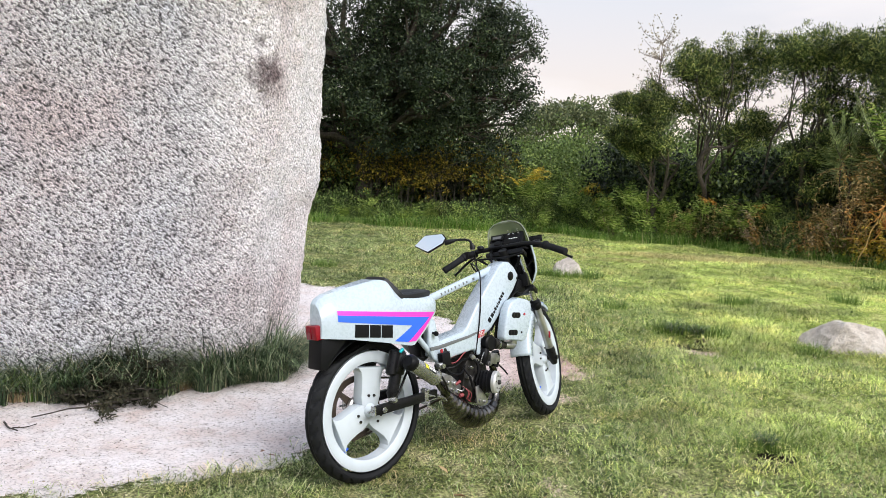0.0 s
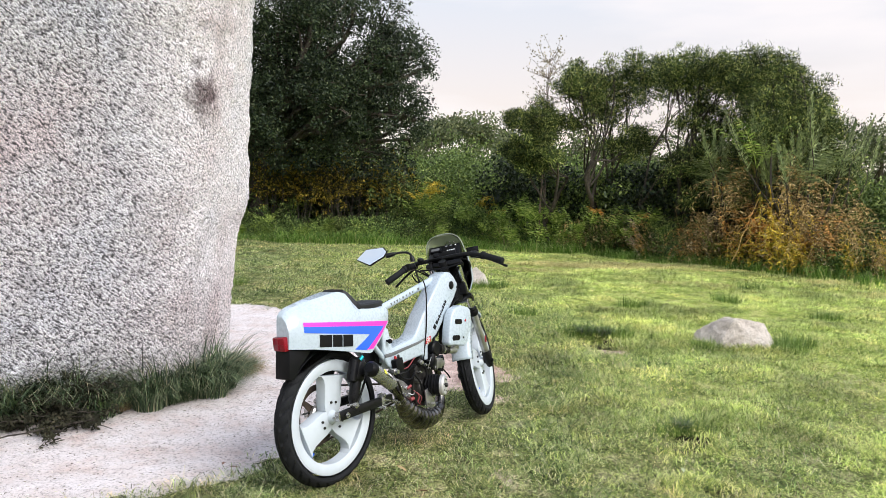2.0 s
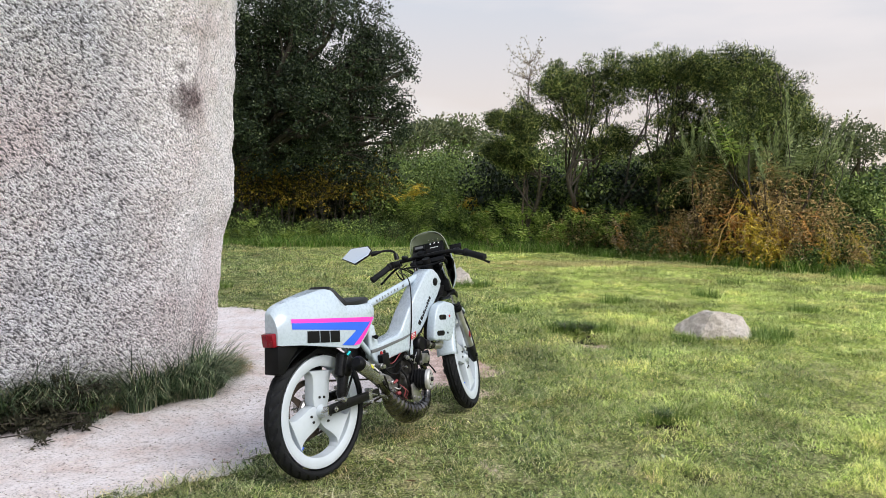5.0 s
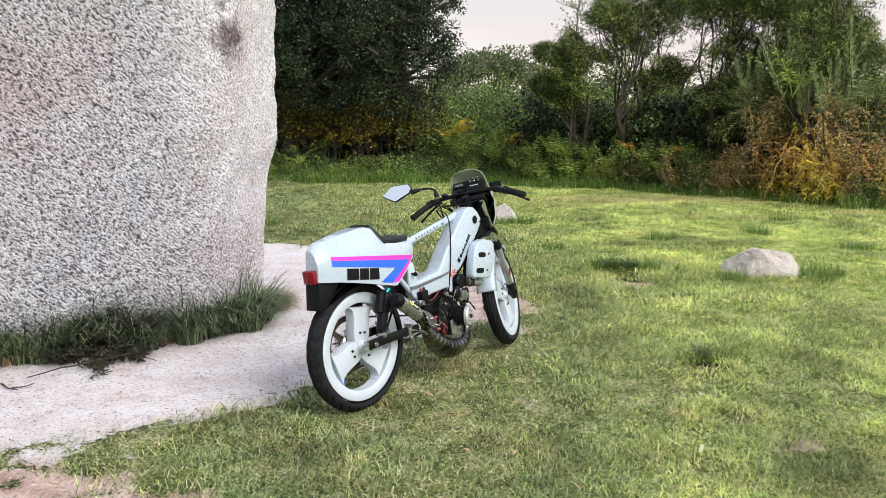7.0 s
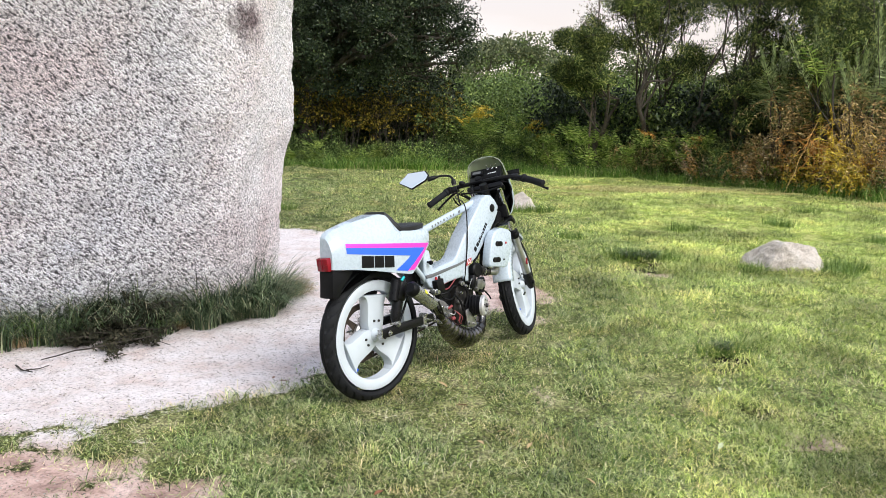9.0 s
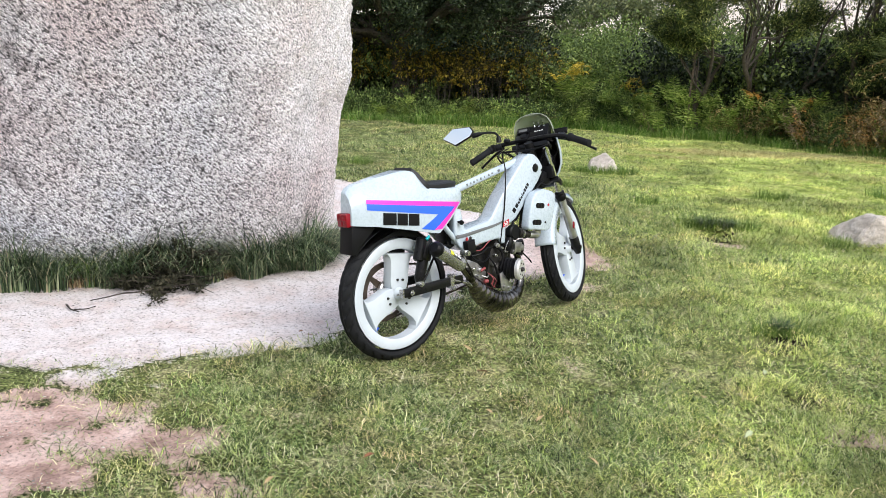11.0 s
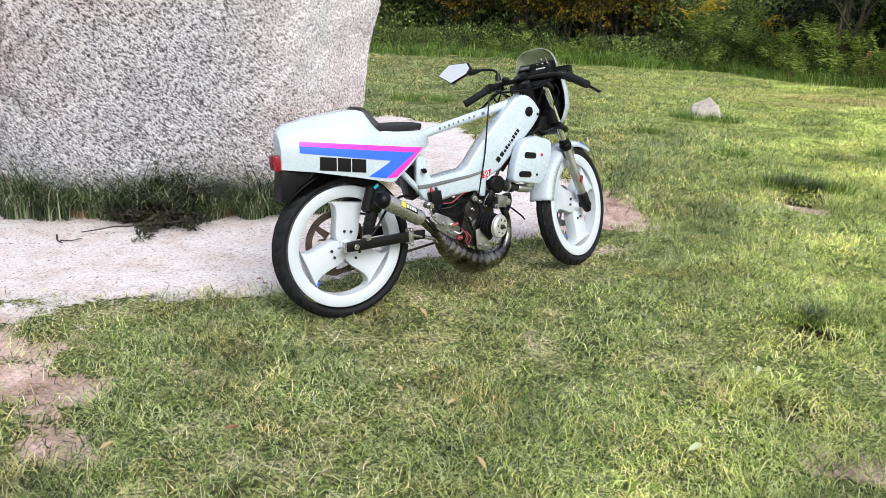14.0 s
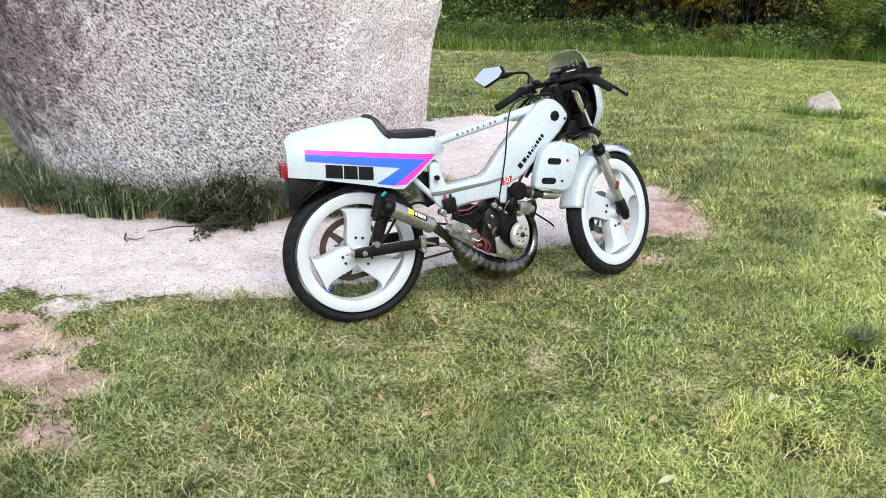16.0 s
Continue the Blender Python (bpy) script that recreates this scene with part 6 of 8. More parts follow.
part("mudguard_bracket", [prism([(1.085, 0.60), (1.15, 0.605), (1.17, 0.57), (1.10, 0.545)], -0.068, -0.052)], M_STEEL, guard, "steel bracket", STEER, 0.002)

# mirror on the left bar
mu, mv = Vector((-0.434, 0.898, -0.075)).normalized(), Vector((0.202, 0.179, 0.963)).normalized()
mn = mu.cross(mv)
mirror_plate = Matrix.Translation((0.785, 0.354, 0.943)) @ Matrix((mn, mu, mv)).transposed().to_4x4()
hexa = [(-0.094, -0.012), (-0.037, 0.040), (0.060, 0.041), (0.078, 0.014), (0.062, -0.012), (-0.021, -0.054)]


def plate(outline, x0, x1):
    n = len(outline)
    v = [(x0, -y, z) for y, z in outline] + [(x1, -y, z) for y, z in outline]
    return v, [tuple(range(n)), tuple(range(2 * n - 1, n - 1, -1))] + [(i, n + i, n + (i + 1) % n, (i + 1) % n) for i in range(n)]


mirror_body = part("mirror", plate(hexa, -0.002, 0.018), M_BLACK, bike, "black six-sided bar-end mirror", mirror_plate, 0.005)
part("mirror_glass", plate([(y * 0.94 - 0.0005, z * 0.90 - 0.0005) for y, z in hexa], -0.0045, -0.0025), M_MIRROR, mirror_body, "mirror glass", mirror_plate)
part("mirror_stem", [hose([(0.822, 0.275, 0.941), (0.860, 0.243, 0.952), (0.892, 0.207, 0.950), (0.899, 0.185, 0.930), (0.898, 0.178, 0.905)], 0.006, 10), turned((0.812, 0.290, 0.938), (0.850, 0.252, 0.950), [(0, 0.013), (0.5, 0.013), (1, 0.007)], 14), turned((0.899, 0.186, 0.932), (0.897, 0.178, 0.902), [(0, 0.010), (0.5, 0.014), (1, 0.013)], 14)], M_SATIN, mirror_body, "black mirror stem")

# loose cables round the head
for pts, r in (([(0.90, 0.12, 0.87), (0.80, 0.10, 0.84), (0.70, -0.02, 0.82), (0.652, -0.075, 0.765), (0.632, -0.085, 0.62), (0.612, -0.082, 0.50), (0.606, -0.075, 0.44)], 0.003), ([(0.90, 0.16, 0.85), (0.84, 0.10, 0.80), (0.85, 0.05, 0.74), (0.90, 0.0, 0.70)], 0.0045),
               ([(0.92, -0.10, 0.87), (0.93, -0.06, 0.80), (0.92, -0.05, 0.74), (0.88, -0.045, 0.70)], 0.0035), ([(0.93, 0.08, 0.90), (0.87, 0.04, 0.87), (0.85, 0.01, 0.83), (0.87, -0.03, 0.80), (0.93, -0.05, 0.81)], 0.004),
               ([(0.96, -0.06, 0.86), (0.99, -0.03, 0.83), (1.0, 0.03, 0.77)], 0.006), ([(0.94, -0.07, 0.71), (0.90, -0.06, 0.68), (0.87, -0.06, 0.64)], 0.006),
               ([(0.93, -0.05, 0.70), (0.97, -0.06, 0.685), (1.01, -0.07, 0.70)], 0.006)):
    part("cable", hose(pts, r, 8, 7), M_BLACK, bike)
part("head_block", [prism([(0.935, 0.70), (0.965, 0.755), (1.01, 0.745), (1.02, 0.70), (0.96, 0.672)], -0.05, 0.04)], M_BLACK, bike, "black lower head cover", None, 0.004)
part("side_stand", hose([(0.68, 0.05, 0.22), (0.73, 0.10, 0.15), (0.80, 0.165, 0.052), (0.815, 0.175, 0.048)], 0.009, 10), M_SATIN, bike, "black side stand")

# ---- bank of bramble and bracken ----
BANK = [(-14, 14.6), (-9, 15.4), (-5, 16.2), (-2.5, 16.8), (-0.8, 17.2), (1.9, 17.1), (3.4, 16.0), (4.7, 15.0), (5.8, 13.8), (6.7, 12.9), (7.4, 12.0), (7.9, 10.6), (8.8, 9.2), (11, 7.8), (14, 6.5)]


def bank_point(s, back=0.0):
    """A point at share s along the foot of the bank, some metres behind it."""
    p = np.array(BANK, float)
    seg = np.linalg.norm(np.diff(p, axis=0), axis=1)
    at = np.concatenate([[0], np.cumsum(seg)]) / seg.sum()
    x, y = np.interp(s, at, p[:, 0]), np.interp(s, at, p[:, 1])
    i = min(len(seg) - 1, max(0, int(np.searchsorted(at, s) - 1)))
    t = (p[i + 1] - p[i]) / seg[i]
    return x - t[1] * back, y + t[0] * back


def bush(name, label, seed, r, h, leaf, per, count, clump, material, up=0.4):
    """A round low shrub: short stems and a crown of leaf clumps with a ragged outline."""
    rng = np.random.default_rng(seed)
    base = thing(name, label, "bush", "thicket along the meadow")
    lobes = [(rng.uniform(-0.5, 0.5) * r, rng.uniform(-0.5, 0.5) * r, h * rng.uniform(0.3, 0.75), r * rng.uniform(0.4, 0.7), r * rng.uniform(0.4, 0.7), h * rng.uniform(0.25, 0.42)) for _ in range(7)]
    lobes.append((0, 0, h * 0.3, r * 0.9, r * 0.9, h * 0.35))
    cl = shell_clumps(rng, lobes, count, clump, 0.35)
    v, f = clump_leaves(rng, cl, per, leaf[0], leaf[1], up)
    v[:, 2] = np.maximum(v[:, 2], 0.01)
    wood = []
    for _ in range(9):
        tip = np.array(lobes[rng.integers(0, 7)][:3]) + rng.normal(0, 0.15, 3)
        wood.append(limb(rng, rng.normal(0, 0.1, 3) * [1, 1, 0], tip, 0.014, 0.004, 0.3, 6, 4)[0])
    wv, wf = gather(wood)
    tagged(child("brushwood", mesh_from("brushwood", wv, wf, M_BARK, True), base), kind="stuff")
    child("foliage", mesh_from("foliage", v, f, material), base)
    return base


def frond(rng, root, heading, length, rise_angle, droop):
    """One bracken frond: an arching stalk with paired, tapering leaflets."""
    n = 20
    pts, ang, p = [], rise_angle, np.array(root, float)
    h = np.array([math.cos(heading), math.sin(heading), 0])
    for i in range(n + 1):
        pts.append(p.copy())
        d = h * math.cos(ang) + np.array([0, 0, math.sin(ang)])
        p = p + d * length / n
        ang -= droop / n * (0.4 + 1.6 * i / n)
    pts = np.array(pts)
    side = np.array([-h[1], h[0], 0])
    c, ax, sd = [], [], []
    for i in range(6, n + 1):
        s = (i - 6) / (n - 6)
        w = length * 0.27 * (1 - s) ** 0.8 * min(1, 0.45 + s * 3) + 0.015
        t = unit(pts[min(i + 1, n)] - pts[i - 1])
        for q in (-1, 1):
            dirv = unit(side * q + t * 0.45 + np.array([0, 0, -0.18]) + rng.normal(0, 0.24, 3))
            c.append(pts[i] + dirv * w * 0.5)
            ax.append(dirv * w * 0.5)
            sd.append(unit(np.cross(dirv, np.cross(side, t))) * min(0.016, w * 0.11) * rng.uniform(0.8, 1.3))
    v, f = leaf_quads(np.array(c), np.array(ax), np.array(sd))
    tv, tf = tube(pts[::2], np.linspace(0.007, 0.0015, len(pts[::2])), 3)
    return (v, f), (tv, tf)


def fern(name, label, seed, fronds, length, material, droop=1.6, spreadout=0.9, group="bracken on the bank"):
    rng = np.random.default_rng(seed)
    base = thing(name, label, "fern", group)
    leaves, stalks = [], []
    for i in range(fronds):
        a = rng.uniform(0, 2 * math.pi)
        l, st = frond(rng, rng.normal(0, 0.07, 3) * [1, 1, 0], a, length * rng.uniform(0.7, 1.15), rng.uniform(0.9, 1.45) if spreadout > 0.5 else rng.uniform(1.2, 1.5), droop * rng.uniform(0.6, 1.2))
        leaves.append(l)
        stalks.append(st)
    v, f = gather(leaves + stalks)
    tagged(child("foliage", mesh_from("foliage", v, f, material), base), kind="stuff")
    return base


def stand_of_stalks(name, label, seed, count, size, height, material, lean=0.35, group="dead growth on the bank"):
    """Thin bent dead stems rising from one patch, with a few side twigs."""
    rng = np.random.default_rng(seed)
    base = thing(name, label, "dead stalks", group)
    out = []
    for _ in range(count):
        r = np.array([rng.uniform(-1, 1) * size[0], rng.uniform(-1, 1) * size[1], 0])
        tip = r + np.array([rng.normal(0, lean), rng.normal(0, lean), 1.0]) * height * rng.uniform(0.4, 1.1)
        tv, pts = limb(rng, r, tip, 0.009, 0.003, 0.35, 6, 3)
        out.append(tv)
        for _ in range(3):
            q = pts[rng.integers(2, 6)]
            out.append(limb(rng, q, q + rng.normal(0, 0.22, 3) * height * 0.6 + [0, 0, 0.05], 0.005, 0.0015, 0.4, 4, 3)[0])
    v, f = gather(out)
    tagged(child("brushwood", mesh_from("brushwood", v, f, material), base), kind="stuff")
    return base


def understorey(seed):
    """Thin stems with drooping, yellowing leaves near their tips only."""
    rng = np.random.default_rng(seed)
    base = thing("hazel_sapling", "thin sapling with yellowing leaves under the oak", "sapling", "saplings under the oak")
    wood, tips = [], []
    for _ in range(9):
        tip = np.array([rng.normal(0, 0.3), rng.normal(0, 0.25), rng.uniform(1.4, 2.1)])
        w, pts = limb(rng, rng.normal(0, 0.06, 3) * [1, 1, 0], tip, 0.012, 0.004, 0.25, 8, 4)
        wood.append(w)
        for k in (5, 6, 7):
            for _ in range(3):
                end = pts[k] + np.array([rng.normal(0, 0.22), rng.normal(0, 0.2), rng.uniform(-0.22, 0.06)])
                wood.append(limb(rng, pts[k], end, 0.004, 0.0015, 0.3, 5, 3)[0])
                tips.append((*end, rng.uniform(0.06, 0.13)))
    v, f = gather(wood)
    tagged(child("brushwood", mesh_from("brushwood", v, f, M_BARK, True), base), kind="stuff")
    v, f = clump_leaves(rng, np.array(tips), 16, 0.065, 0.034, -0.5)
    child("foliage", mesh_from("foliage", v, f, M_UNDER), base)
    return base


def foot_of_bank(x):
    return float(np.interp(x, [b[0] for b in BANK], [b[1] for b in BANK]))


def skirt(seed, material, label):
    """Dead fronds that hang from the thicket to the ground in bent strands with withered leaflets."""
    rng = np.random.default_rng(seed)
    base = thing("bracken", label, "fern", "dead growth on the bank")
    c, ax, sd, stems = [], [], [], []
    for _ in range(38):
        x0, high = rng.normal(0, 0.28), rng.uniform(0.35, 1.35)
        start = np.array([x0, rng.uniform(0.0, 0.35), high])
        reach = np.array([rng.normal(0, 0.5), -rng.uniform(0.1, 0.6), 0])
        fall, pts = rng.uniform(0.25, 0.97), []
        for q in np.linspace(0, 1, 8):
            pts.append(start + reach * q ** 0.7 + np.array([0, 0, 0.10 * math.sin(q * 2.2) - high * fall * q ** 2.0]))
        pts = np.array(pts)
        stems.append(tube(pts, np.linspace(0.004, 0.0015, 8), 3))
        for k in range(2, 8):
            for _ in range(4):
                d = unit(np.array([rng.normal(0, 0.9), rng.normal(0, 0.5), -0.4]))
                w = rng.uniform(0.03, 0.11)
                c.append(pts[k] + d * w * 0.5)
                ax.append(d * w * 0.5)
                sd.append(unit(np.cross(d, rng.normal(size=3))) * w * 0.12)
    v, f = gather(stems + [leaf_quads(np.array(c), np.array(ax), np.array(sd))])
    v[:, 2] = np.maximum(v[:, 2], 0.0)
    tagged(child("foliage", mesh_from("foliage", v, f, material), base), kind="stuff")
    return base


def sit(ob, x, y, turn, scale, z=None):
    ob.matrix_basis = pose(x, y, float(rise(np.array(x), np.array(y))) if z is None else z, 0, 0, turn)
    ob.scale = (scale, scale, scale)


def plant_all():
    rng = random.Random(77)
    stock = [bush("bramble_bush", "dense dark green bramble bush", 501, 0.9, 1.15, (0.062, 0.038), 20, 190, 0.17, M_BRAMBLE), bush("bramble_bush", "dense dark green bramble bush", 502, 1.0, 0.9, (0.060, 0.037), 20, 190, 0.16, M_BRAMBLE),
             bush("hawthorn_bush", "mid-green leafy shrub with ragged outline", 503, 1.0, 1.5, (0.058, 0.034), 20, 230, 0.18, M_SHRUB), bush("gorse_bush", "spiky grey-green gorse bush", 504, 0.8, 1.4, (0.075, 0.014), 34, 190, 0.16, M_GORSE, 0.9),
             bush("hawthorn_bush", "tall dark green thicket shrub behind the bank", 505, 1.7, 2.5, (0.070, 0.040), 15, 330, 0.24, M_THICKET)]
    spots = []
    for i in range(60):
        s = 0.02 + 0.96 * (i + rng.uniform(-0.3, 0.3)) / 60
        for row, (back, scale) in enumerate(((0.45, 0.75), (1.5, 1.1), (2.8, 1.35))):
            if row == 2 and i % 2:
                continue
            x, y = bank_point(s, back + rng.uniform(-0.3, 0.3))
            if x > 7.7 and rng.random() < 0.75:
                continue
            under_oak = -9 < x < 0.3 and row < 2
            if under_oak and row:
                continue
            spots.append((x, y, rng.uniform(0, 360), scale * rng.uniform(0.75, 1.15) * (0.6 if under_oak else 1.2 if row and 2.5 < x < 7 else 1), rng.choices((0, 1, 2, 3), (4, 4, 3, 1.5 if x > 4 else 0.4))[0]))
    for x in np.arange(-3, 21, 1.5):
        for y in (21, 26, 36):
            spots.append((x * y / 21 + rng.uniform(-0.8, 0.8), y + rng.uniform(-1.5, 1.5), rng.uniform(0, 360), rng.uniform(0.85, 1.15) * (0.75 + y / 50) * (0.78 if x > 8.5 else 1), 4))
    for i in range(14):
        spots.append((-13 + 0.85 * i + rng.uniform(-0.3, 0.3), 21.6 + rng.uniform(-0.5, 0.5), rng.uniform(0, 360), rng.uniform(1.9, 2.4), rng.choice((0, 2))))
    used = set()
    for x, y, turn, scale, k in spots:
        ob = stock[k] if k not in used else copy_thing(stock[k], pose(0, 0, 0))
        used.add(k)
        sit(ob, x, y, turn, scale)
    # bracken
    ferns = [fern("bracken", "arching green bracken plant on the bank", 601, 8, 1.0, M_FERN, 0.95), fern("bracken", "arching green bracken plant on the bank", 602, 9, 0.9, M_FERN, 0.8), fern("bracken", "tall pale green bracken plant on the bank", 603, 7, 1.35, M_FERN, 0.9, 0.3)]
    gold = [fern("bracken", "yellowing bracken plant in the thicket", 604, 9, 1.0, M_FERN_GOLD), fern("bracken", "yellowing bracken plant in the thicket", 605, 8, 1.0, M_FERN_GOLD, 3.0, 0.3)]
    dry = [fern("bracken", "withered bracken plant on the bank, sunset orange in its colour", 606, 11, 0.8, M_FERN_DRY, 3.4, 0.3), fern("bracken", "withered bracken plant on the bank, sunset orange in its colour", 607, 9, 0.95, M_FERN_DRY, 3.0, 0.3)]
    first = set()

    def put(pool, x, y, turn, scale, z=None):
        fresh = [o for o in pool if o.name not in first]
        ob = fresh[0] if fresh else rng.choice(pool)
        if ob.name in first:
            ob = copy_thing(ob, pose(0, 0, 0))
        else:
            first.add(ob.name)
        sit(ob, x, y, turn, scale, z)

    for i in range(120):
        s = rng.uniform(0.16, 0.97)
        back = rng.uniform(-0.15, 1.6)
        x, y = bank_point(s, back)
        if x < 0.4 and rng.random() < 0.95:
            continue
        put(ferns, x, y, rng.uniform(0, 360), rng.uniform(0.45, 0.9), float(rise(np.array(x), np.array(y))) + back * rng.uniform(0.2, 0.6))
    for i in range(44):
        x = rng.uniform(1.3, 5.6)
        put(ferns, x, foot_of_bank(x) + rng.uniform(-0.1, 0.6), rng.uniform(0, 360), rng.uniform(0.4, 0.7), rng.uniform(0.15, 0.8))
    for i in range(34):
        x, y = rng.uniform(0.8, 3.8), rng.uniform(18.0, 21)
        put(ferns, x, y, rng.uniform(0, 360), rng.uniform(0.9, 1.4), rng.uniform(0.1, 0.9))
    for i in range(80):
        back = rng.uniform(-0.3, 2.2)
        x, y = bank_point(rng.uniform(0.79, 0.97), back)
        put(ferns + gold[:1] if rng.random() < 0.4 else ferns, x, y, rng.uniform(0, 360), rng.uniform(0.6, 1.0), 0.15 + max(0.0, back) * 0.45 + rng.uniform(0, 0.3))
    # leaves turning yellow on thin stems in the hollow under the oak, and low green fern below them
    # dark bushes added at the back of the hollow as its deep shade
    shade_filler = bush("shade_filler_bush", "added dark leafy bush standing in for deep shade", 506, 0.9, 1.5, (0.075, 0.036), 18, 240, 0.2, M_LEAF_DARK)
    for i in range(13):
        ob = shade_filler if i == 0 else copy_thing(shade_filler, pose(0, 0, 0))
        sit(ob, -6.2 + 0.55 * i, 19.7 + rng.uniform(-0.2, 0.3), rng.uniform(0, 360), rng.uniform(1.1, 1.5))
    for i in range(15):
        sit(copy_thing(stock[rng.choice((0, 1))], pose(0, 0, 0)), -6.5 + 0.48 * i + rng.uniform(-0.1, 0.1), 17.75 + 0.15 * (i % 3) + rng.uniform(-0.15, 0.2) - 0.08 * max(0, 8 - i), rng.uniform(0, 360), rng.uniform(0.55, 0.8))
    under = [understorey(611), understorey(612)]
    for i in range(17):
        x = -4.6 + 0.3 * i + rng.uniform(-0.15, 0.15)
        if rng.random() < 0.8:
            put(under, x, 17.9 + rng.uniform(0, 0.9), rng.uniform(0, 360), rng.uniform(0.8, 1.12))
    for i in range(22):
        put(ferns[:2], rng.uniform(-4.5, 1.0), 17.2 + rng.uniform(0, 0.6), rng.uniform(0, 360), rng.uniform(0.4, 0.7))
    for x, y, z in ((2.44, 17.3, 1.1), (2.3, 17.4, 1.0), (1.16, 17.7, 1.4), (1.0, 17.8, 1.2), (0.7, 17.9, 1.1), (2.6, 17.2, 0.8)):
        put(gold, x, y, rng.uniform(0, 360), 0.5, z)
    # dark bushes added behind the stems of the gorse trees in place of shade
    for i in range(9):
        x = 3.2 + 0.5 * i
        sit(copy_thing(shade_filler, pose(0, 0, 0)), x, foot_of_bank(x) + 1.9 + rng.uniform(-0.3, 0.3), rng.uniform(0, 360), rng.uniform(1.2, 1.5))
    # rounded scrub that runs on past the gorse
    for x, y, k, sc in ((8.1, 12.3, 0, 1.0), (8.7, 12.9, 2, 1.1), (9.4, 13.4, 2, 1.25), (10.2, 13.6, 0, 1.6), (11.0, 13.9, 2, 1.3), (8.5, 14.2, 4, 0.75), (10.0, 15.0, 4, 0.72), (11.6, 15.2, 4, 0.7), (13.0, 16.5, 4, 0.75), (7.75, 11.75, 1, 0.75), (8.4, 11.4, 1, 0.8), (9.0, 11.9, 0, 0.95)):
        sit(copy_thing(stock[k], pose(0, 0, 0)), x, y, rng.uniform(0, 360), sc)
    # the withered stand beside the gorse: brown hanging fronds round a dark gap, a few with sunset glow in their colour
    for x, y, sc in ((6.45, 13.5, 0.75), (7.1, 12.75, 0.8), (5.7, 14.1, 0.7), (6.1, 13.7, 0.5), (7.7, 12.0, 0.6)):
        sit(copy_thing(stock[rng.choice((0, 1))], pose(0, 0, 0)), x, y, rng.uniform(0, 360), sc)
    words = "withered brown bracken plant hanging over the bank"
    brown = [skirt(609, M_FERN_BROWN, words), skirt(610, M_FERN_BROWN, words), skirt(614, M_STRAW, "bleached dead bracken plant hanging over the bank")]
    for i in range(26):
        x = rng.uniform(4.0, 7.4) if i > 7 else rng.uniform(6.9, 7.9)
        if abs(x - 6.66) < 0.3:
            continue
        put(brown, x, foot_of_bank(x) + rng.uniform(-0.15, 0.35), 45 + rng.uniform(-40, 40), rng.uniform(0.35, 0.8))
    bright = [skirt(615, M_FERN_GOLD, "dead bracken plant hanging over the bank, sunset gold in its colour"), skirt(616, M_ORANGE_TWIG, "rusty dead bracken plant hanging over the bank, sunset glow in its colour")]
    for x, y, k, sc in ((6.86, 12.62, 0, 1.15), (6.80, 12.66, 0, 0.8), (6.95, 12.5, 0, 0.9), (7.3, 12.1, 1, 0.6), (7.1, 12.25, 1, 0.5), (7.85, 11.25, 0, 0.55), (6.25, 13.2, 1, 0.8), (5.05, 14.6, 1, 0.55), (5.6, 13.9, 1, 0.5), (7.6, 11.6, 0, 0.6), (6.62, 12.75, 1, 0.9), (7.15, 12.2, 0, 0.85), (7.4, 11.85, 1, 0.75), (7.0, 12.35, 0, 0.6), (6.4, 12.95, 0, 0.5), (5.8, 13.6, 1, 0.55)):
        put(bright[k:k + 1], x, y, 45 + rng.uniform(-30, 30), sc)
    for x, up, sc in ((6.2, 0.5, 0.9), (6.35, 0.9, 0.8), (6.45, 0.2, 0.8), (6.9, 0.8, 0.9), (7.05, 0.0, 1.0), (7.2, 0.5, 0.9), (7.4, 0.0, 0.9), (7.55, 0.2, 0.8), (7.75, 0.0, 0.7)):
        put(brown[:2], x, foot_of_bank(x) - rng.uniform(0.0, 0.2), 45 + rng.uniform(-35, 35), sc, 0.16 + up)
    for x, y, z in ((5.09, 14.75, 0.9), (4.35, 15.4, 0.95), (6.2, 13.6, 1.5), (7.2, 12.2, 0.6)):
        put(dry, x, y, rng.uniform(0, 360), 0.38, z)
    # grey-green feathery fronds above it, one of them large and open
    spray = [fern("bracken", "grey-green feathery bracken plant above the withered stand", 608, 8, 1.1, M_SPRAY, 1.0, 0.3)]
    for i in range(12):
        x = rng.uniform(5.9, 7.7)
        put(spray, x, foot_of_bank(x) + 0.3 + rng.uniform(-0.2, 0.3), rng.uniform(0, 360), rng.uniform(0.5, 0.9), rng.uniform(1.2, 1.9))
    r2 = np.random.default_rng(613)
    big = thing("bracken", "large open pale green bracken plant over the withered stand", "fern", "bracken on the bank")
    v, f = gather([q for turn, rise_angle, size in ((160, 1.0, 1.35), (200, 1.25, 1.2), (235, 0.75, 1.1), (330, 1.2, 1.2), (20, 0.9, 1.0)) for q in frond(r2, (0, 0, 0), radians(turn), size, rise_angle, 0.7)])
    tagged(child("foliage", mesh_from("foliage", v, f, M_FERN), big), kind="stuff")
    sit(big, 6.42, 12.65, 0, 0.9, 1.95)
    # rusty twigs, sunset glow in their colour, broken down over the gap
    limbs = thing("dead_branch", "rusty dead branches broken over a dark gap, sunset glow in their colour", "branch", at=pose(6.50, 12.72, 0.16))
    wood = []
    for i in range(46):
        a, r = r2.uniform(0, 2 * math.pi), r2.uniform(0.12, 0.42)
        p0 = np.array([r2.normal(0.02, 0.06), r2.normal(0, 0.08), 0.78 + r2.normal(0, 0.07)])
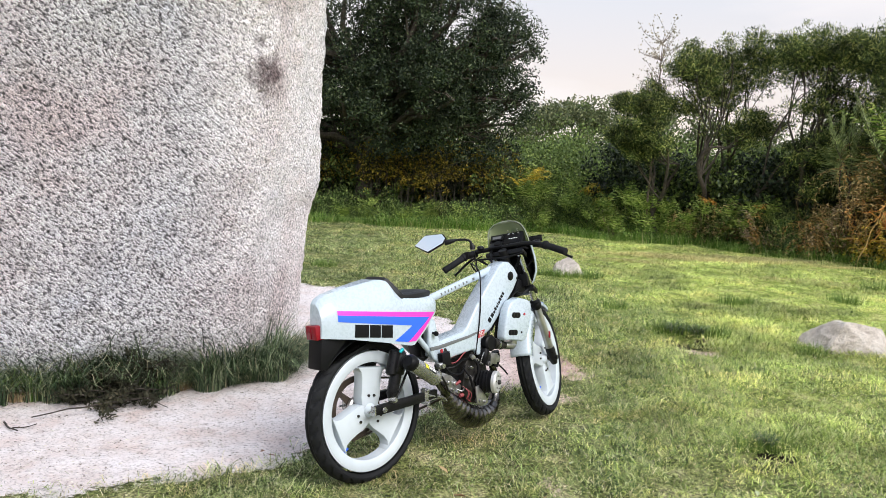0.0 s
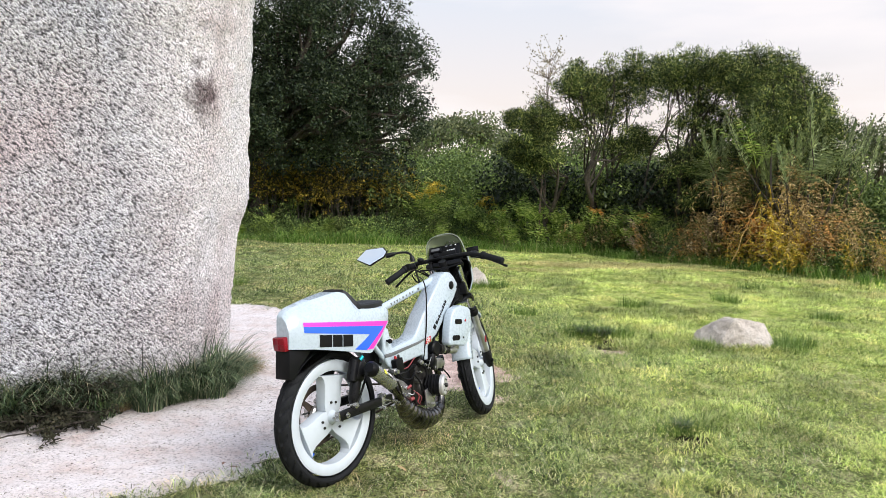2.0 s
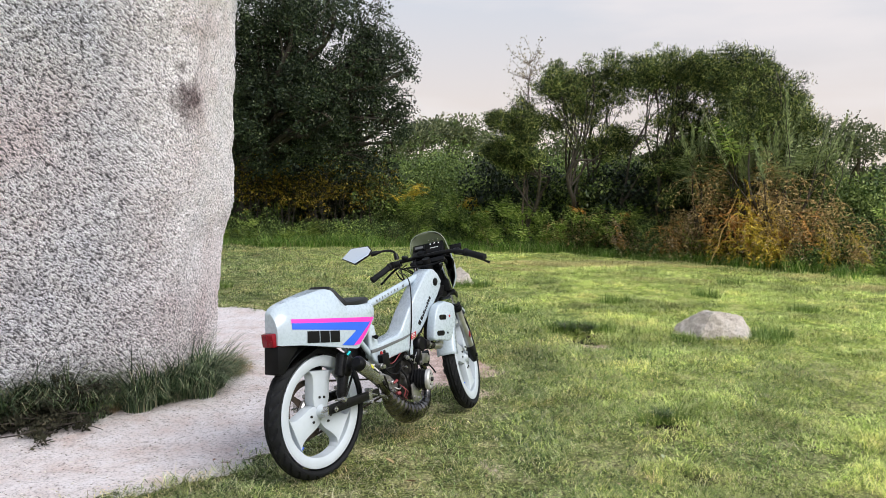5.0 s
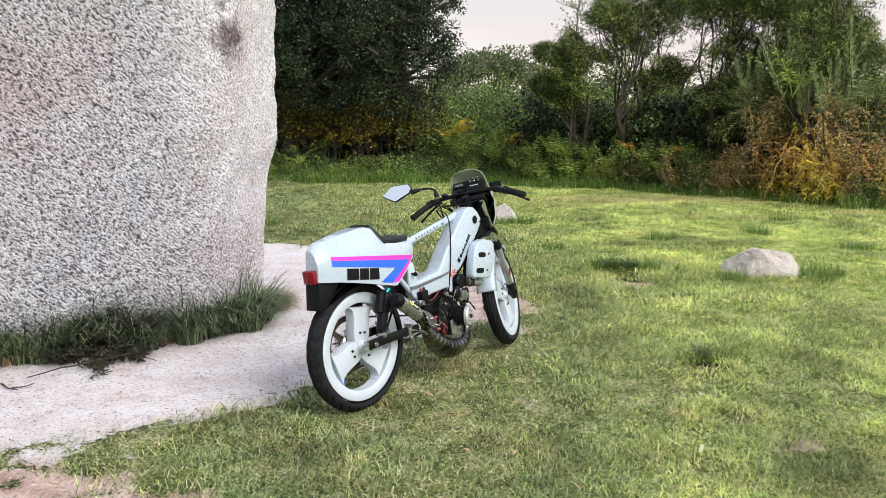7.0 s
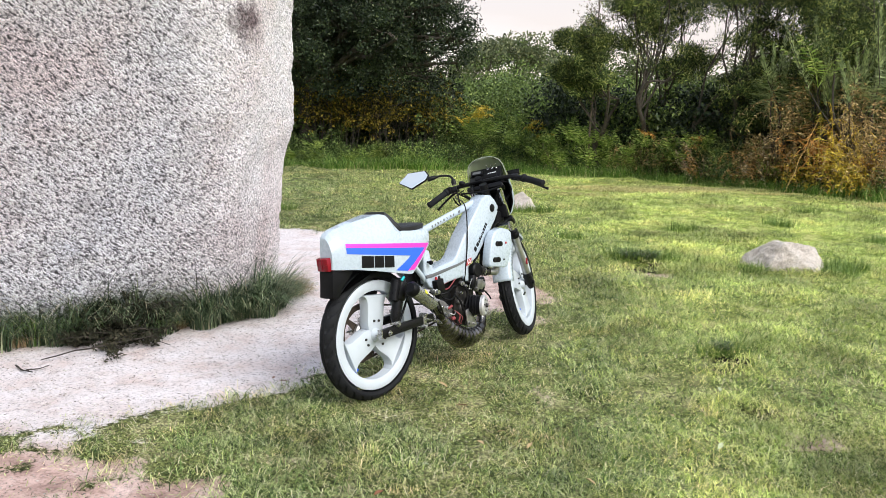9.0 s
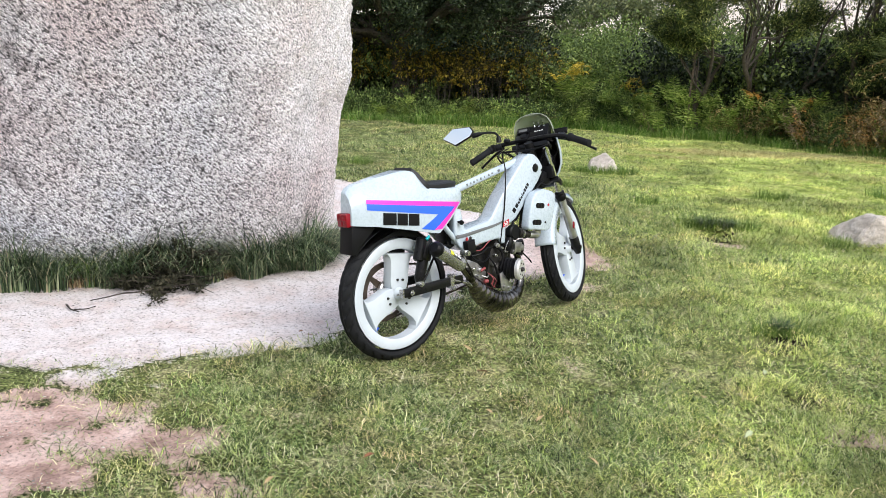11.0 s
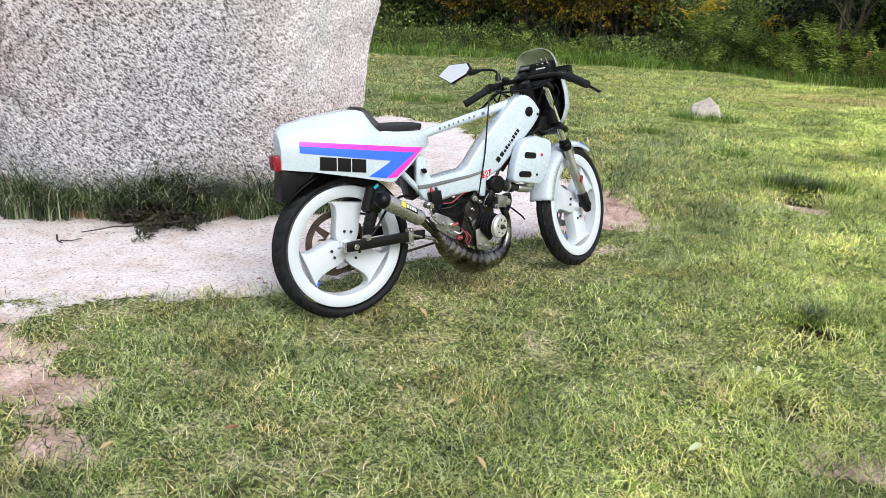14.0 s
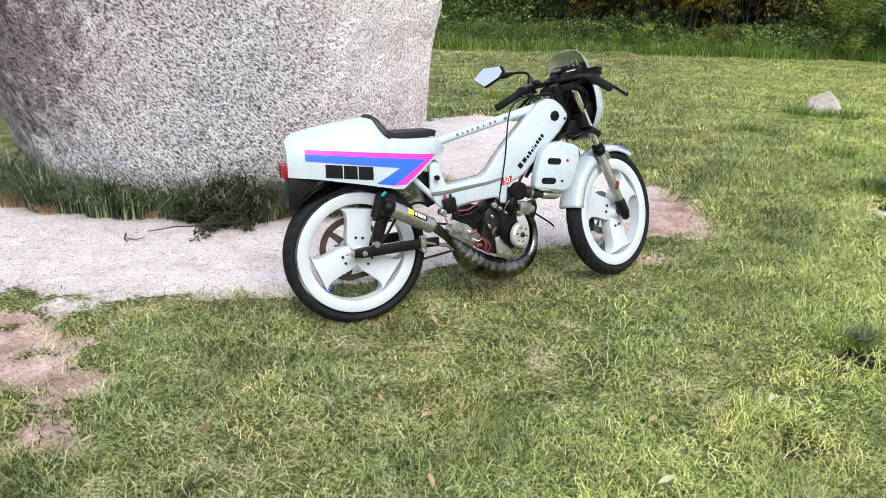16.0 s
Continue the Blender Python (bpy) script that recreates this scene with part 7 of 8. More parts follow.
        wood.append(limb(r2, p0, p0 + np.array([math.cos(a) * r, math.sin(a) * r * 0.5 - 0.1, r2.uniform(-0.35, 0.18)]), 0.009, 0.003, 0.6, 7, 5)[0])
    wood += [limb(r2, (-0.45, -0.05, 0.0), (0.05, 0.05, 1.25), 0.010, 0.005, 0.2, 8, 6)[0], limb(r2, (-0.15, 0, 0.55), (0.1, 0.1, 0.8), 0.011, 0.008, 0.2, 6, 6)[0]]
    v, f = gather(wood)
    tagged(child("brushwood", mesh_from("brushwood", v, f, M_ORANGE_TWIG, True), limbs), kind="stuff")
    stalks = [stand_of_stalks("dead_stalks", "straw-coloured dead stalks along the bank", 701, 40, (0.5, 0.25), 0.9, M_STRAW), stand_of_stalks("dead_stalks", "brown dead twigs in the withered bracken", 702, 26, (0.3, 0.2), 1.2, M_FERN_BROWN, 0.35)]
    for i in range(13):
        x, y = bank_point(rng.uniform(0.45, 0.97), rng.uniform(-0.1, 0.5))
        ob = stalks[0] if i == 0 else copy_thing(stalks[0], pose(0, 0, 0))
        sit(ob, x, y, rng.uniform(0, 360), rng.uniform(0.4, 0.75))
    for i, (x, y) in enumerate(((5.9, 13.7), (6.3, 13.3), (6.7, 12.85), (7.1, 12.4), (7.4, 12.05), (6.5, 12.95), (7.0, 12.35), (6.2, 13.1), (6.8, 12.5), (7.3, 11.95))):
        ob = stalks[1] if i == 0 else copy_thing(stalks[1], pose(0, 0, 0))
        sit(ob, x, y + 0.3, rng.uniform(0, 360), rng.uniform(0.6, 0.9))


plant_all()

# a sparse young birch against the sky
rngb = np.random.default_rng(8)
birch = thing("birch_tree", "thin sparse young birch with few leaves", "tree", at=pose(3.35, 16.2, 0.15))
wood, tips = [], []
w, pts = limb(rngb, (0, 0, 0), (0.05, 0, 4.1), 0.03, 0.006, 0.08, 12, 5)
wood.append(w)
for i in range(46):
    b = pts[rngb.integers(7, 12)]
    t = b + unit(rngb.normal(size=3) + [0, 0, 0.9]) * rngb.uniform(0.35, 0.75)
    w, p2 = limb(rngb, b, t, 0.008, 0.003, 0.25, 6, 3)
    wood.append(w)
    tips += [(*p2[k], 0.1) for k in (2, 3, 4, 5)]
v, f = gather(wood)
child("trunk", mesh_from("trunk", v, f, M_DEADWOOD, True), birch)
v, f = clump_leaves(rngb, np.array(tips), 5, 0.05, 0.035)
child("crown", mesh_from("crown", v, f, foliage("pale_birch_leaf", ((0.0, (0.30, 0.26, 0.20)), (1.0, (0.62, 0.55, 0.45))), 0.6)), birch)


# ---- grass ----
def blades(rng, x, y, z, height, width, tilt, flat=0.0):
    """Tapered, bent blades: five corners and three faces each."""
    n = len(x)
    a = rng.uniform(0, 2 * math.pi, n)
    lean = np.abs(rng.normal(0, tilt, n)) + flat
    d = np.stack([np.cos(a), np.sin(a), np.zeros(n)], 1)
    s = np.stack([-np.sin(a), np.cos(a), np.zeros(n)], 1) * (width * 0.5)[:, None]
    tw = rng.uniform(-0.8, 0.8, n)
    s = s * np.cos(tw)[:, None] + d * (np.sin(tw) * width * 0.5)[:, None]
    root = np.stack([x, y, z - 0.004], 1)
    up = np.array([0, 0, 1.0])
    mid = root + (d * np.sin(lean * 0.6)[:, None] + up * np.cos(lean * 0.6)[:, None]) * (height * 0.55)[:, None]
    tip = mid + (d * np.sin(np.minimum(lean * 1.5, 1.75))[:, None] + up * np.cos(np.minimum(lean * 1.5, 1.75))[:, None]) * (height * 0.5)[:, None]
    v = np.stack([root - s, root + s, mid + s * 0.8, mid - s * 0.8, tip], 1).reshape(-1, 3)
    o = np.arange(n)[:, None] * 5
    f = np.concatenate([o + np.array([[0, 1, 2]]), o + np.array([[0, 2, 3]]), o + np.array([[3, 2, 4]])], 0)
    return v, f


def patchiness(x, y):
    """Slow variation of the sward, about 0 to 1."""
    return 0.5 + 0.25 * (np.sin(2.1 * x + 1.3 * np.sin(1.1 * y)) * np.cos(1.7 * y + 0.8 * np.sin(1.9 * x)) + np.sin(5.3 * x + 2.0 * y + 1.7) * np.sin(4.1 * y - 2.3 * x))


LUMPS = np.random.default_rng(12).random((64, 64))


def tuftiness(x, y):
    """Lumpy unevenness of the sward at a small and a larger scale, 0 to 1."""
    out = np.zeros(np.shape(x))
    for cell, share in ((0.13, 0.55), (0.6, 0.45)):
        u, v = np.asarray(x) / cell + 40, np.asarray(y) / cell + 40
        i, j = np.floor(u).astype(int), np.floor(v).astype(int)
        a, b = u - i, v - j
        a, b = a * a * (3 - 2 * a), b * b * (3 - 2 * b)
        g = LUMPS
        i0, i1, j0, j1 = i % 64, (i + 1) % 64, j % 64, (j + 1) % 64
        out += share * ((g[i0, j0] * (1 - a) + g[i1, j0] * a) * (1 - b) + (g[i0, j1] * (1 - a) + g[i1, j1] * a) * b)
    return np.clip((out - 0.5) * 1.7 + 0.5, 0, 1)


def lawn(label, seed, box, density, height, width, tilt, keep=None):
    rng = np.random.default_rng(seed)
    x0, x1, y0, y1 = box
    n = int((x1 - x0) * (y1 - y0) * density)
    x, y = rng.uniform(x0, x1, n), rng.uniform(y0, y1, n)
    p = patchiness(x, y)
    t = trodden(x + rng.normal(0, 0.05, n), y + rng.normal(0, 0.05, n))
    stone = (x < -1.0) & (x > -4.3) & (y > 3.75) & (y < 5.6)
    c = tuftiness(x, y)
    ok = (rng.random(n) > t * 1.25 - 0.05) & (rng.random(n) < (0.6 + 0.5 * p) * (0.45 + 0.9 * c)) & ~stone
    if keep is not None:
        ok &= keep(x, y)
    x, y, p, c = x[ok], y[ok], p[ok], c[ok]
    h = height * rng.uniform(0.45, 1.25, len(x)) * (0.6 + 0.8 * p) * (0.25 + 1.6 * c)
    w = width * rng.uniform(0.6, 1.3, len(x))
    # sunlight over the right and far meadow is put into a brighter blade colour
    sunlit = rng.random(len(x)) < np.maximum(np.clip((x - 0.08 * y + 0.3) / 1.7, 0.05, 1), np.clip((y - 6.0) / 6.0, 0, 0.6) * np.clip((x + 2.5) / 3.5, 0.15, 1)) * 0.97
    for pick, mat, words in ((~sunlit, M_GRASS, ""), (sunlit, M_GRASS_SUNLIT, ", in a sunlit yellower green")):
        if pick.sum() > 50:
            v, f = blades(rng, x[pick], y[pick], rise(x[pick], y[pick]), h[pick] * 1.3, w[pick], tilt * 0.7, 0.95)
            tagged(new("lawn_grass", mesh_from("lawn_grass", v, f, mat)), label + words, "grass", kind="stuff")


def shaggy_patches():
    """Longer, broader blades that stand out of the short sward in loose drifts."""
    rng = np.random.default_rng(36)
    xs, ys = [], []
    for cx, cy, r, n in ((0.55, 2.45, 0.22, 420), (0.75, 2.3, 0.25, 420), (0.9, 2.6, 0.2, 260), (-0.35, 1.75, 0.25, 320), (0.1, 1.55, 0.3, 380), (1.3, 2.15, 0.22, 260), (1.7, 3.3, 0.25, 300), (1.65, 2.85, 0.2, 240), (1.0, 3.5, 0.35, 360), (2.2, 3.6, 0.4, 420), (-0.9, 2.35, 0.2, 200), (-0.6, 2.1, 0.2, 200), (1.4, 4.4, 0.4, 380), (2.4, 4.6, 0.5, 450), (0.3, 3.0, 0.3, 260), (1.9, 5.0, 0.4, 320), (2.9, 5.3, 0.5, 380), (3.2, 6.2, 0.6, 380), (1.6, 6.3, 0.6, 360), (-1.35, 2.3, 0.1, 90), (0.5, 1.95, 0.3, 380), (1.05, 1.8, 0.3, 380)):
        xs.append(rng.normal(cx, r * 0.6, n))
        ys.append(rng.normal(cy, r * 0.5, n))
    n = 3500
    xs.append(rng.uniform(-1.4, 3.6, n))
    ys.append(rng.uniform(1.4, 7.0, n))
    x, y = np.concatenate(xs), np.concatenate(ys)
    ok = (trodden(x, y) < 0.4) & in_view(x, y)
    x, y = x[ok], y[ok]
    far = 0.8 + 0.12 * y
    v, f = blades(rng, x, y, rise(x, y), rng.uniform(0.03, 0.065, len(x)) * far, rng.uniform(0.0020, 0.0036, len(x)) * far, 0.8, 0.7)
    tagged(new("long_grass", mesh_from("long_grass", v, f, M_GRASS_FRESH)), "longer fresh green blades standing out of the sward", "grass", kind="stuff")
    n = 30000
    x, y = rng.uniform(-1.6, 3.2, n), rng.uniform(1.4, 5.5, n)
    ok = (trodden(x, y) < 0.6) & in_view(x, y) & (rng.random(n) < 1.25 - patchiness(x, y))
    x, y = x[ok], y[ok]
    v, f = blades(rng, x, y, rise(x, y) + 0.006, rng.uniform(0.025, 0.065, len(x)), rng.uniform(0.0014, 0.0028, len(x)), 0.3, 1.25)
    tagged(new("thatch", mesh_from("thatch", v, f, M_THATCH)), "dry straw-coloured thatch lying in the sward", "grass", kind="stuff")


def dry_patches():
    """Straw-coloured dead turf in long patches below the bank."""
    rng = np.random.default_rng(37)
    xs, ys = [], []
    for cx, cy, rx, ry, n in ((3.4, 12.3, 1.1, 0.35, 5200), (4.6, 12.9, 1.0, 0.35, 4800), (5.6, 12.2, 0.7, 0.25, 900), (6.6, 10.6, 0.5, 0.4, 1200), (6.6, 8.8, 0.6, 0.35, 1500), (2.2, 11.4, 0.8, 0.3, 900), (4.2, 9.8, 0.8, 0.25, 700), (1.4, 12.6, 0.9, 0.3, 700)):
        xs.append(rng.normal(cx, rx * 0.6, n))
        ys.append(rng.normal(cy, ry * 0.6, n))
    x, y = np.concatenate(xs), np.concatenate(ys)
    v, f = blades(rng, x, y, rise(x, y) + 0.012, rng.uniform(0.05, 0.09, len(x)), rng.uniform(0.004, 0.008, len(x)), 0.4, 1.1)
    tagged(new("thatch", mesh_from("thatch", v, f, M_DEAD_TURF)), "patches of dead straw-coloured turf below the bank", "grass", kind="stuff")


def in_view(x, y):
    return (x > -0.62 * y - 0.9) & (x < 0.66 * y + 1.3)


M_DEAD_TURF = foliage("dead_turf", ((0.0, (0.26, 0.23, 0.08)), (0.5, (0.60, 0.53, 0.22)), (1.0, (0.90, 0.82, 0.44))), 0.8, 0.1)
M_THATCH = foliage("dry_thatch", ((0.0, (0.16, 0.12, 0.07)), (0.5, (0.46, 0.40, 0.25)), (1.0, (0.86, 0.80, 0.58))), 0.8, 0.15)
M_GRASS_FRESH = foliage("fresh_grass_blade", ((0.0, (0.07, 0.13, 0.035)), (0.5, (0.28, 0.42, 0.13)), (1.0, (0.58, 0.70, 0.30))), 0.45, 0.35, 0.3)
# brighter, yellower copy of the lawn blade for the sunlit part
M_GRASS_SUNLIT = foliage("sunlit_grass_blade", ((0.0, (0.025, 0.055, 0.012)), (0.22, (0.22, 0.34, 0.065)), (0.50, (0.64, 0.79, 0.21)), (1.0, (0.97, 0.98, 0.50))), 0.5, 0.3, 0.3, 1.6, 0.34, 1.45, (1.3, 1.08, 1.2))
lawn("short worn meadow grass in front of the moped", 31, (-2.4, 3.2, 0.75, 2.9), 23000, 0.031, 0.0026, 1.0, in_view)
lawn("short worn meadow grass round the moped", 32, (-3.4, 3.6, 2.9, 4.6), 14000, 0.036, 0.0031, 1.0, in_view)
lawn("worn meadow grass beyond the moped", 33, (-3.4, 5.2, 4.6, 6.8), 8500, 0.046, 0.0040, 0.95, in_view)
lawn("meadow grass across the field", 35, (-3.4, 7.2, 6.8, 9.8), 5600, 0.044, 0.0046, 0.95, in_view)
lawn("far meadow grass up to the bank", 34, (-11, 10, 9.8, 17.3), 2700, 0.045, 0.0066, 0.9, lambda x, y: (y < np.interp(x, [b[0] for b in BANK], [b[1] for b in BANK]) + 0.3) & in_view(x, y))
shaggy_patches()
dry_patches()


def long_blades(rng, n, radius, height, width, arch, wild=0.45, least=0.0):
    """Long arching blades of a tussock, four segments each."""
    a = rng.uniform(0, 2 * math.pi, n)
    r = radius * np.sqrt(rng.random(n))
    b = a + rng.normal(0, 0.9, n)
    d = np.stack([np.cos(b), np.sin(b), np.zeros(n)], 1)
    s = np.stack([-np.sin(b), np.cos(b), np.zeros(n)], 1)
    h = height * rng.uniform(0.45, 1.15, n)
    bend = np.clip(np.abs(rng.normal(arch, wild, n)), least, 1.8)
    p = np.stack([r * np.cos(a), r * np.sin(a), np.full(n, -0.02)], 1)
    rows = []
    for k in range(5):
        w = width * (1 - (k / 4) ** 1.5 * 0.92)
        rows += [p - s * w / 2, p + s * w / 2]
        ang = 0.12 + bend * (k / 4) * 1.35
        p = p + (d * np.sin(ang)[:, None] + np.array([0, 0, 1]) * np.cos(ang)[:, None]) * (h / 4)[:, None]
    v = np.stack(rows, 1).reshape(-1, 3)
    o = np.arange(n)[:, None] * 10
    f = np.concatenate([o + np.array([[2 * k, 2 * k + 1, 2 * k + 3, 2 * k + 2]]) for k in range(4)], 0)
    return v, f


def tussocks():
    rng = np.random.default_rng(44)
    makers = []
    for seed, n, r, h, mat, label in ((1, 420, 0.13, 0.54, M_GRASS_LONG, "tussock of long dark grass at the stone"), (2, 460, 0.16, 0.47, M_GRASS_LONG, "tussock of long dark grass at the stone"), (3, 340, 0.13, 0.24, M_STRAW, "tussock of dry brown grass at the stone"), (4, 400, 0.14, 0.40, M_GRASS_RANK, "brighter green grass tussock at the stone")):
        r2 = np.random.default_rng(900 + seed)
        v, f = long_blades(r2, n, r, h, 0.0078, 1.55, 0.5, 0.8)
        makers.append((mesh_from("grass_tussock", v, f, mat), label))
    line = [(-4.3, 3.35), (-3.6, 3.28), (-3.1, 3.34), (-2.6, 3.45), (-2.15, 3.62), (-1.75, 3.80), (-1.45, 3.95), (-1.2, 4.2), (-1.12, 4.5), (-1.08, 4.75)]
    p = np.array(line)
    for i in range(86):
        q = (i % 46) / 45 * (len(p) - 1) if i < 74 else rng.uniform(6.0, len(p) - 1.0)
        x, y = np.interp(q, range(len(p)), p[:, 0]), np.interp(q, range(len(p)), p[:, 1])
        x, y = x + rng.normal(0, 0.06) + (0.02 if y > 4 else 0), y + rng.normal(0, 0.04) + (0.03 if y < 3.9 else 0)
        if i >= 46:
            x, y = x + (0.06 if y > 3.9 else 0.03), y - (0.03 if y > 4.1 else 0.0)
        k = 2 if (q > 8.3 and rng.random() < 0.85) or rng.random() < 0.12 else 3 if rng.random() < 0.07 else int(rng.integers(0, 2))
        ob = new("grass_tussock", makers[k][0])
        ob.matrix_basis = pose(x, y, 0, 0, 0, rng.uniform(0, 360))
        sc = rng.uniform(0.5, 1.0) * (0.7 if i >= 46 else 1.0) * (0.85 if q > 7.3 else 1.0)
        ob.scale = (sc, sc, sc * rng.uniform(0.8, 1.1))
        tagged(ob, makers[k][1], "grass tussock", "tussocks round the stone")
    for x, y, sc in ((-1.0, 4.70, 0.85), (-0.97, 4.80, 0.75), (-1.05, 4.84, 0.9)):
        ob = new("grass_tussock", makers[2][0])
        ob.matrix_basis = pose(x, y, 0, 0, 0, rng.uniform(0, 360))
        ob.scale = (sc, sc, sc)
        tagged(ob, makers[2][1], "grass tussock", "tussocks round the stone")
    for x, y in ((1.64, 5.98), (1.80, 5.98), (1.50, 3.52)):
        ob = new("grass_tussock", makers[1][0])
        ob.matrix_basis = pose(x, y, float(rise(np.array(x), np.array(y))), 0, 0, rng.uniform(0, 360))
        ob.scale = (0.36, 0.36, 0.28) if y > 5 else (0.22, 0.22, 0.2)
        tagged(ob, "small dark grass tussock beside a bare scrape", "grass tussock", "tufts on the meadow")
    # rank grass along the foot of the bank
    r2 = np.random.default_rng(950)
    v, f = long_blades(r2, 200, 0.45, 0.42, 0.012, 1.2, 0.5, 0.3)
    me = mesh_from("rank_grass", v, f, M_GRASS_RANK)
    for i in range(150):
        x, y = bank_point(0.02 + 0.96 * i / 149, rng.uniform(-0.7, 0.3))
        ob = new("rank_grass", me)
        ob.matrix_basis = pose(x, y, float(rise(np.array(x), np.array(y))), 0, 0, rng.uniform(0, 360))
        sc = rng.uniform(0.45, 1.05)
        ob.scale = (sc, sc, sc)
        tagged(ob, "rank green grass along the bank", "grass tussock", "rank grass along the bank")
    # taller tufts on the meadow
    v, f = long_blades(np.random.default_rng(960), 260, 0.13, 0.13, 0.005, 0.8)
    tuft = mesh_from("grass_tuft", v, f, M_GRASS_TUFT)
    for x, y, sc in ((1.54, 3.50, 0.7), (1.42, 3.50, 0.6), (1.56, 6.0, 1.0), (1.72, 6.05, 1.2), (1.92, 5.98, 1.1), (3.2, 5.6, 1.1), (3.35, 5.7, 1.2), (2.5, 5.55, 0.9), (3.1, 5.35, 1.0), (-2.2, 8.6, 1.4), (-1.8, 8.7, 1.2), (1.05, 9.1, 1.2), (1.35, 9.15, 1.2), (0.85, 9.2, 1.0), (0.6, 7.9, 1.0), (2.6, 7.6, 1.2), (1.3, 7.0, 1.0), (3.9, 8.2, 1.3), (4.9, 9.6, 1.4), (4.4, 7.0, 1.2)):
        ob = new("grass_tuft", tuft)
        ob.matrix_basis = pose(x, y, float(rise(np.array(x), np.array(y))), 0, 0, rng.uniform(0, 360))
        ob.scale = (sc, sc, sc * 0.9)
        tagged(ob, "taller green grass tuft on the meadow", "grass tuft", "tufts on the meadow")


M_GRASS_RANK = foliage("rank_grass_blade", ((0.0, (0.05, 0.12, 0.022)), (0.6, (0.20, 0.36, 0.075)), (0.9, (0.46, 0.60, 0.18)), (1.0, (0.8, 0.7, 0.42))), 0.5, 0.4, 0.2, 1.2, 0.45, 1.35)
M_GRASS_TUFT = foliage("meadow_tuft_blade", ((0.0, (0.07, 0.13, 0.03)), (0.6, (0.20, 0.32, 0.07)), (1.0, (0.44, 0.55, 0.17))), 0.5)
tussocks()


# ---- litter ----
def fallen_leaves():
    rng = np.random.default_rng(5)
    v = [(-0.030, 0, 0.002), (-0.012, 0.012, 0.009), (0.012, 0.010, 0.012), (0.034, 0, 0.004), (0.012, -0.011, 0.010), (-0.012, -0.012, 0.007), (0.0, 0, 0.004), (-0.046, 0.002, 0.001)]
    f = [(0, 6, 1), (1, 6, 2), (2, 6, 3), (3, 6, 4), (4, 6, 5), (5, 6, 0), (0, 1, 7)]
    mats = (plain("tan_dead_leaf", (0.42, 0.30, 0.15), 0.7), plain("pale_green_fallen_leaf", (0.42, 0.46, 0.26), 0.6), plain("red_brown_dead_leaf", (0.22, 0.09, 0.04), 0.7))
    mes = [mesh_from("fallen_leaf", v, f, m, True) for m in mats]
    names = ("curled tan fallen leaf on the grass", "pale green fallen leaf on the grass", "red-brown fallen leaf on the grass")
    for x, y, k in ((0.238, 2.457, 0), (0.152, 2.353, 0), (0.33, 2.33, 0), (0.02, 2.95, 0), (0.55, 3.1, 1), (-0.05, 2.16, 1), (0.95, 2.62, 0), (-0.46, 2.35, 0), (-0.45, 1.75, 0), (1.05, 2.35, 1), (-0.75, 3.02, 2), (-0.70, 2.98, 2), (0.1, 2.72, 2), (0.75, 3.45, 1), (0.42, 2.75, 0), (1.25, 2.9, 1), (-0.2, 1.95, 2), (0.5, 2.05, 0)):
        ob = new("fallen_leaf", mes[k])
        ob.matrix_basis = pose(x, y, float(rise(np.array(x), np.array(y))) + 0.034, rng.uniform(-20, 20), rng.uniform(-20, 20), rng.uniform(0, 360))
        s = rng.uniform(0.5, 0.85)
        ob.scale = (s, s, s)
        tagged(ob, names[k], "leaf", "fallen leaves")


